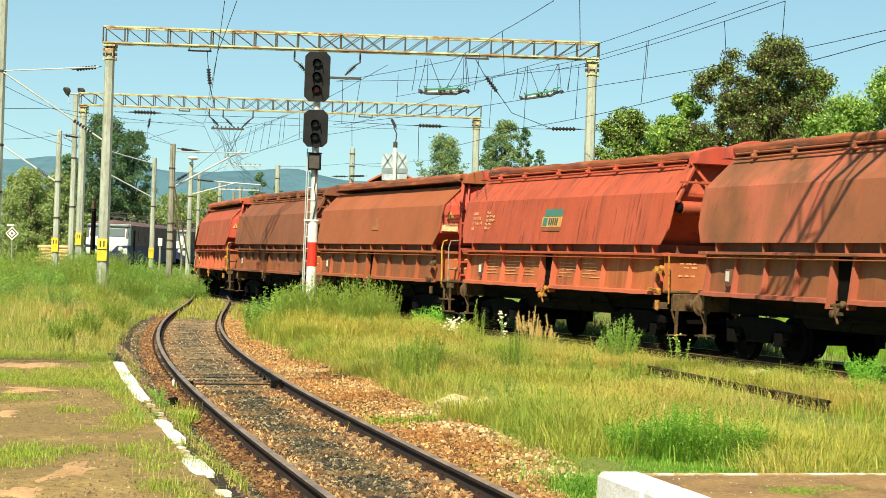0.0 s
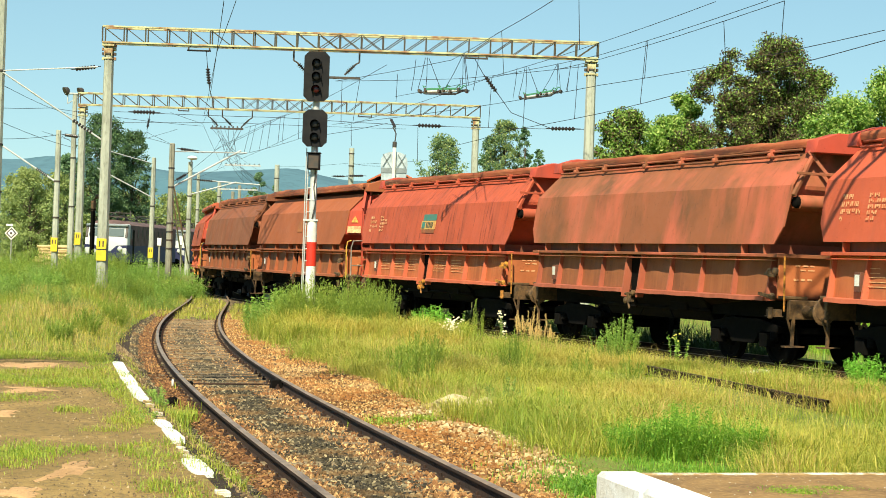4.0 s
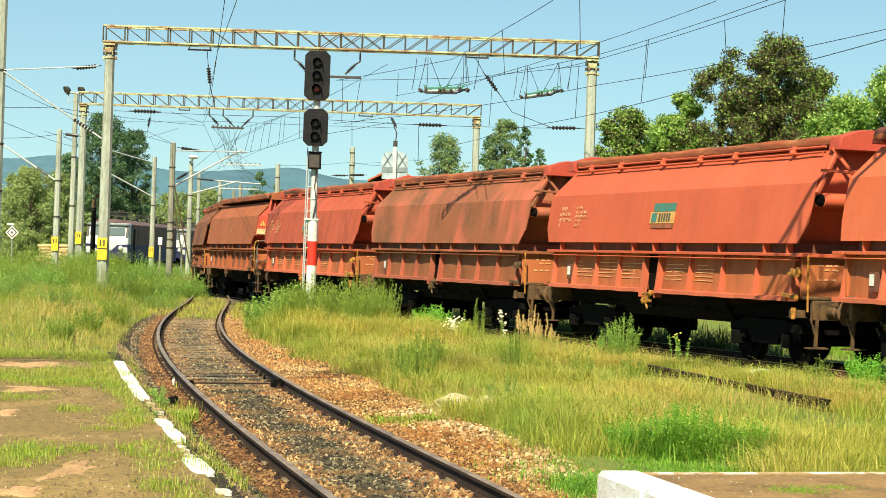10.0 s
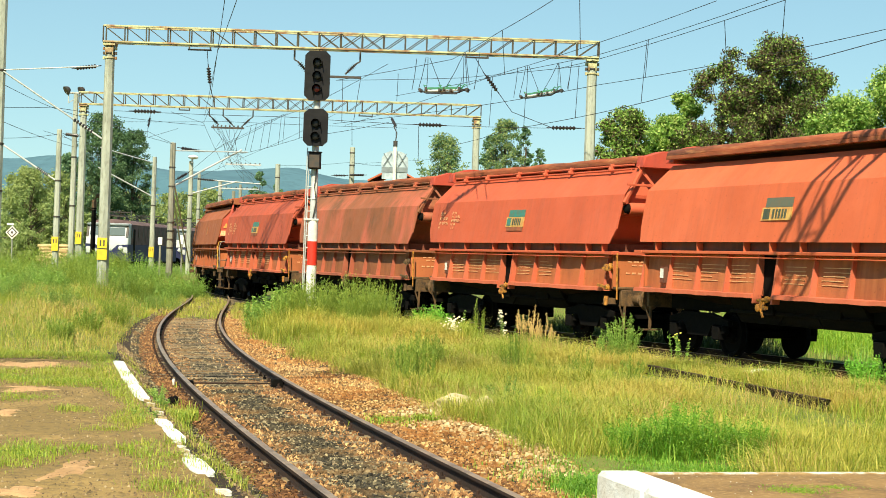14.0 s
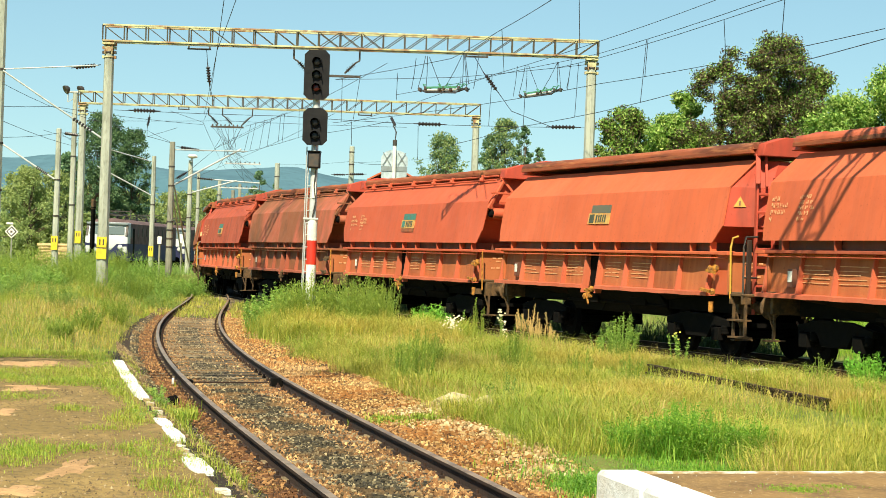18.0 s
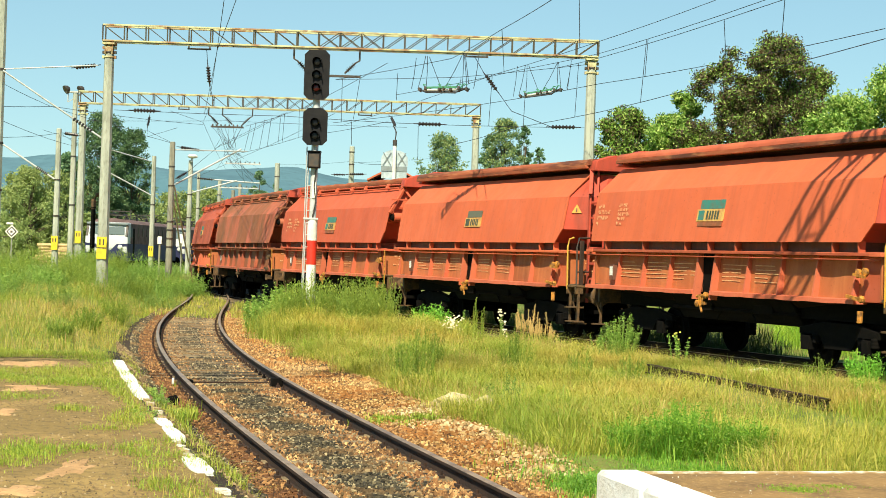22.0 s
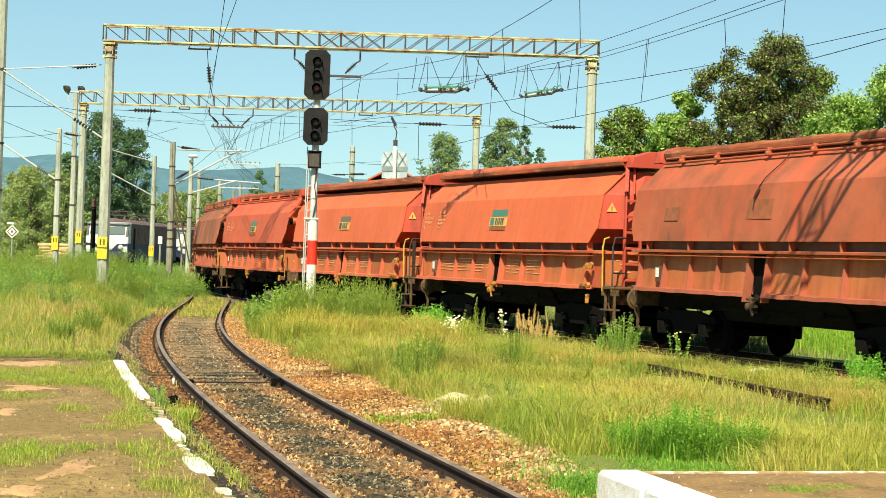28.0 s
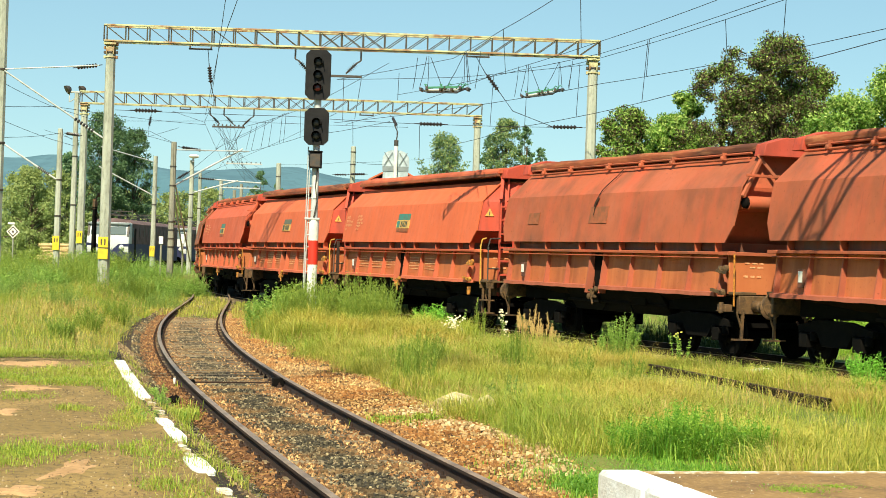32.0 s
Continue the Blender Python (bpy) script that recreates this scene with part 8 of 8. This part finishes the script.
# ---------------- small signs, logs, the white target behind the train ----------------
dm = thing("diamond_sign", "white diamond sign with a dark ring on a thin post", "sign", at=(-17.8, 70, 0.4))
part("post", Build().tube([(0, 0, -0.3), (0, 0, 2.4)], 0.03, 8).mesh("post", M_CONCRETE), dm)
part("board", Build().box((0, -0.04, 2.0), (0.4, 0.02, 0.4), Matrix.Rotation(radians(45), 3, "Y")).mesh("board", M_WHITE, 0.004), dm, "white diamond board")
part("ring", Build().box((0, -0.055, 2.0), (0.31, 0.012, 0.31), Matrix.Rotation(radians(45), 3, "Y")).mesh("ring", M_IRON, 0.003), dm)
part("centre", Build().box((0, -0.066, 2.0), (0.22, 0.012, 0.22), Matrix.Rotation(radians(45), 3, "Y")).mesh("centre", M_WHITE, 0.003), dm)
part("dot", Build().box((0, -0.076, 2.0), (0.09, 0.012, 0.09)).mesh("dot", M_IRON), dm)
part("name_bar", Build().box((-0.08, -0.05, 2.34), (0.28, 0.02, 0.08)).mesh("name_bar", M_WHITE), dm)

tg = thing("signal_back", "white signal with round lattice-backed boards on a mast", "signal", at=(-2.26, 75, -0.2))
part("mast", Build().tube([(0, 0, -0.3), (0, 0, 7.1)], 0.085, 10).mesh("mast", M_WHITE), tg, "white mast")
part("cap", Build().tube([(0, 0, 7.0), (0, 0, 7.25)], 0.1, 10).mesh("cap", M_IRON), tg)
for sx in (-1, 1):
    b = Build().add([(x * sx, yy, z) for yy in (0.1, 0.13) for x, z in ((0.06, 5.55), (0.56, 5.55), (0.56, 5.95), (0.6, 6.2), (0.58, 6.5), (0.42, 6.72), (0.2, 6.8), (0.06, 6.8))],
                    [tuple(range(8)), tuple(range(15, 7, -1))] + [(k, 8 + k, 8 + (k + 1) % 8, (k + 1) % 8) for k in range(8)])
    brd = part("board", b.mesh("board", M_TARGET), tg, "round-topped white board")
    for an in (32, -32):
        part("brace", Build().box((0, 0, 0), (0.04, 0.02, 0.66), Matrix.Rotation(radians(an), 3, "Y")).mesh("brace", M_GREYPAINT), brd, at=(sx * 0.33, 0.07, 6.42))
    part("band", Build().box((0, 0, 0), (0.52, 0.02, 0.22)).mesh("band", M_GREYPAINT), brd, "grey band", at=(sx * 0.32, 0.085, 5.98))
part("stay", Build().tube([(0, 0, 7.2), (0.05, 0, 7.6), (-0.1, 0, 7.9)], 0.03, 6).mesh("stay", M_IRON), tg)

house = thing("house", "low house with an orange tiled gable roof behind the train", "house", at=(-3.95, 131, 0.0))
part("wall", Build().box((0, 4, 3.7), (3.6, 7.6, 8.2)).mesh("wall", M_LOCOWHITE, 0.02), house, "plain pale wall")
part("roof", Build().add([(x, y, z) for y in (-0.3, 8.3) for x, z in ((-2.05, 7.85), (0, 8.95), (2.05, 7.85), (2.05, 7.72), (0, 8.8), (-2.05, 7.72))],
                         [(0, 1, 2, 3, 4, 5), (11, 10, 9, 8, 7, 6)] + [(i, 6 + i, 6 + (i + 1) % 6, (i + 1) % 6) for i in range(6)]).mesh("roof", M_TILE), house, "orange tiled roof")

rnd = random.Random(8)
for k in range(18):
    row, col = divmod(k, 2)
    lg = thing("log", "cut pale log in a loose stack", "log", "stacked logs", at=(-21.7 + (col - 0.5) * 0.7 + rnd.uniform(-0.12, 0.12), 95 + rnd.uniform(-0.04, 0.04), 0.60 + 0.165 * row), turn=rnd.uniform(-9, 9))
    part("trunk", Build().tube([(-rnd.uniform(0.5, 0.8), 0, rnd.uniform(-0.05, 0.03)), (rnd.uniform(0.5, 0.8), 0, rnd.uniform(-0.03, 0.06))], rnd.uniform(0.085, 0.105), 8).mesh("trunk", M_LOG), lg)


# ---------------- locomotives on the siding ----------------
def loco(x, y, turn, label):
    """Electric locomotive; its cab looks along -y, z = 0 at the rail."""
    lc = thing("electric_locomotive", label, "locomotive", "locomotives on the siding", at=(x, y, 0.0), turn=turn)
    W, L = 1.5, 19.4
    cab = Build()
    prof = [(0.0, 1.0), (-0.25, 1.9), (-0.2, 2.6), (0.15, 3.5), (0.4, 3.64), (0.85, 3.7), (0.85, 1.0)]
    n = len(prof)
    cab.add([(-W, a, z) for a, z in prof] + [(W, a, z) for a, z in prof], [(i, (i + 1) % n, n + (i + 1) % n, n + i) for i in range(n)] + [tuple(range(n - 1, -1, -1)), tuple(range(n, 2 * n))])
    part("cab", cab.mesh("cab", M_LOCOWHITE, 0.06), lc, "cream-white cab front")
    part("skirt", Build().add([(-W - 0.01, -0.03, 0.95), (W + 0.01, -0.03, 0.95), (W + 0.01, -0.285, 2.2), (0.75, -0.285, 2.15), (0.35, -0.3, 1.75), (-0.35, -0.3, 1.75), (-0.75, -0.285, 2.15), (-W - 0.01, -0.285, 2.2),
                               (-W - 0.01, 0.86, 0.95), (W + 0.01, 0.86, 0.95), (W + 0.01, 0.86, 2.2), (-W - 0.01, 0.86, 2.2)], [(0, 1, 2, 3, 4, 5, 6, 7), (1, 9, 10, 2), (0, 7, 11, 8)]).mesh("skirt", M_LOCOBLUE), lc, "navy lower front")
    part("windscreen", Build().add([(-1.24, -0.11, 2.82), (-0.10, -0.11, 2.82), (-0.10, 0.09, 3.36), (-1.2, 0.09, 3.36)], [(0, 1, 2, 3)]).mesh("windscreen", M_GLASS), lc, "cab windscreen", at=(0, -0.06, 0))
    part("windscreen", Build().add([(0.10, -0.11, 2.82), (1.24, -0.11, 2.82), (1.2, 0.09, 3.36), (0.10, 0.09, 3.36)], [(0, 1, 2, 3)]).mesh("windscreen", M_GLASS), lc, "cab windscreen", at=(0, -0.06, 0))
    part("body", Build().box((0, L / 2 + 0.4, 2.35), (2 * W - 0.02, L - 0.9, 2.7)).mesh("body", M_LOCODARK, 0.08), lc, "faded grey-purple body side")
    part("stripe", Build().box((0, L / 2 + 0.4, 1.6), (2 * W + 0.01, L - 1.0, 1.2)).mesh("stripe", M_LOCOBLUE, 0.02), lc, "navy lower stripe")
    part("underframe", Build().box((0, L / 2 + 0.3, 0.75), (2.6, L - 0.6, 0.6)).mesh("underframe", M_BLACK, 0.03), lc)
    for sx in (-1, 1):
        part("headlight", Build().lathe([(0.16, 0), (0.16, 0.05), (0.1, 0.08)], 14, (0, 0, 0), "y").mesh("headlight", M_LOCOWHITE), lc, "round headlight", at=(sx * 1.0, -0.29, 1.95), turn=(180, 0, 0))
        part("buffer", buffer_stock().mesh("buffer", M_BLACK), lc, at=(sx * 0.875, -0.1, 1.05), turn=(0, 0, -90))
        part("cab_window", Build().box((sx * 1.505, 1.15, 3.0), (0.02, 0.5, 0.7)).mesh("cab_window", M_GLASS), lc, "side cab window")
        part("cab_door", Build().box((sx * 1.5, 1.95, 2.2), (0.03, 0.62, 2.2)).mesh("cab_door", M_BLACK, 0.01), lc, "dark cab door")
        for k in range(9):
            part("grille", Build().box((sx * 1.505, 3.6 + k * 1.6, 3.05), (0.03, 0.34, 0.62)).mesh("grille", M_IRON, 0.01), lc, "narrow dark side grille")
    part("brow", Build().box((0, 0.30, 3.58), (2.96, 0.7, 0.16)).mesh("brow", M_GREYPAINT, 0.04), lc, "pale grey visor over the cab")
    for sx in (-1, 1):
        part("corner_pillar", Build().box((sx * 1.40, 0.0, 3.08), (0.16, 0.12, 0.85), Matrix.Rotation(radians(-22), 3, "X")).mesh("corner_pillar", M_IRON, 0.02), lc, "dark cab corner")
        part("roof_frame", Build().bar((sx * 0.9, 1.5, 4.0), (sx * 0.9, 17.0, 4.0), 0.06).bar((sx * 0.9, 3.5, 4.0), (sx * 0.5, 5.5, 4.7), 0.05).bar((sx * 0.9, 8.0, 4.0), (sx * 0.4, 6.0, 4.7), 0.05).bar((sx * 0.9, 12.0, 4.0), (sx * 0.5, 13.6, 4.55), 0.05).mesh("roof_frame", M_IRON), lc)
    part("pillar", Build().box((0, -0.05, 3.08), (0.16, 0.08, 0.75), Matrix.Rotation(radians(-22), 3, "X")).mesh("pillar", M_LOCOWHITE, 0.02), lc)
    part("roof", Build().prism([(-1.4, 3.7), (1.4, 3.7), (1.1, 3.92), (0, 4.0), (-1.1, 3.92)], 0, L - 2.5).mesh("roof", M_LOCODARK), lc, "dusty roof", at=(0, 1.6, 0), turn=(0, 0, 90))
    for k in range(9):
        yy = 1.8 + k * 1.9
        part("roof_insulator", Build().lathe([(0.06, 0), (0.11, 0.06), (0.06, 0.12), (0.11, 0.18), (0.06, 0.24), (0.04, 0.32)], 8, (0.55 if k % 2 else -0.5, yy, 3.95)).mesh("roof_insulator", M_INSUL), lc)
    part("busbar", Build().tube([(0.5, 1.8, 4.32), (0.5, 16.0, 4.36)], 0.03, 6).tube([(-0.5, 1.8, 4.35), (-0.5, 12.0, 4.3)], 0.03, 6).mesh("busbar", M_IRON), lc)
    for yy in (3.0, 14.5):
        part("pantograph", Build().bar((-0.6, yy, 4.25), (0.6, yy, 4.25), 0.06).bar((-0.6, yy + 1.6, 4.25), (0.6, yy + 1.6, 4.25), 0.06).bar((-0.55, yy, 4.28), (-0.2, yy + 1.6, 4.45), 0.05).bar((0.55, yy, 4.28), (0.2, yy + 1.6, 4.45), 0.05).bar((-0.8, yy + 0.8, 4.55), (0.8, yy + 0.8, 4.55), 0.06).mesh("pantograph", M_IRON), lc, "folded pantograph")
    for yy in (2.4, 4.6, 14.6, 16.8):
        part("wheelset", cached("loco_wheels", M_BLACK, lambda: wheelset()), lc, at=(0, yy, 0.46), turn=(0, 0, 90))
    return lc


loco(-23.68, 119.6, -1.0, "white and navy electric locomotive parked behind masts")
loco(-22.9, 141.4, -1.5, "second grey electric locomotive parked behind the first")
siding = thing("siding_track", "siding rails under the parked locomotives", "railway track", kind="structure")
for sd in (-1, 1):
    part("rail", Build().bar((-24.1 + sd * 0.75, 90, -0.08), (-22.3 + sd * 0.75, 175, -0.08), 0.07, 0.16).mesh("rail", M_RAIL), siding)


motions()
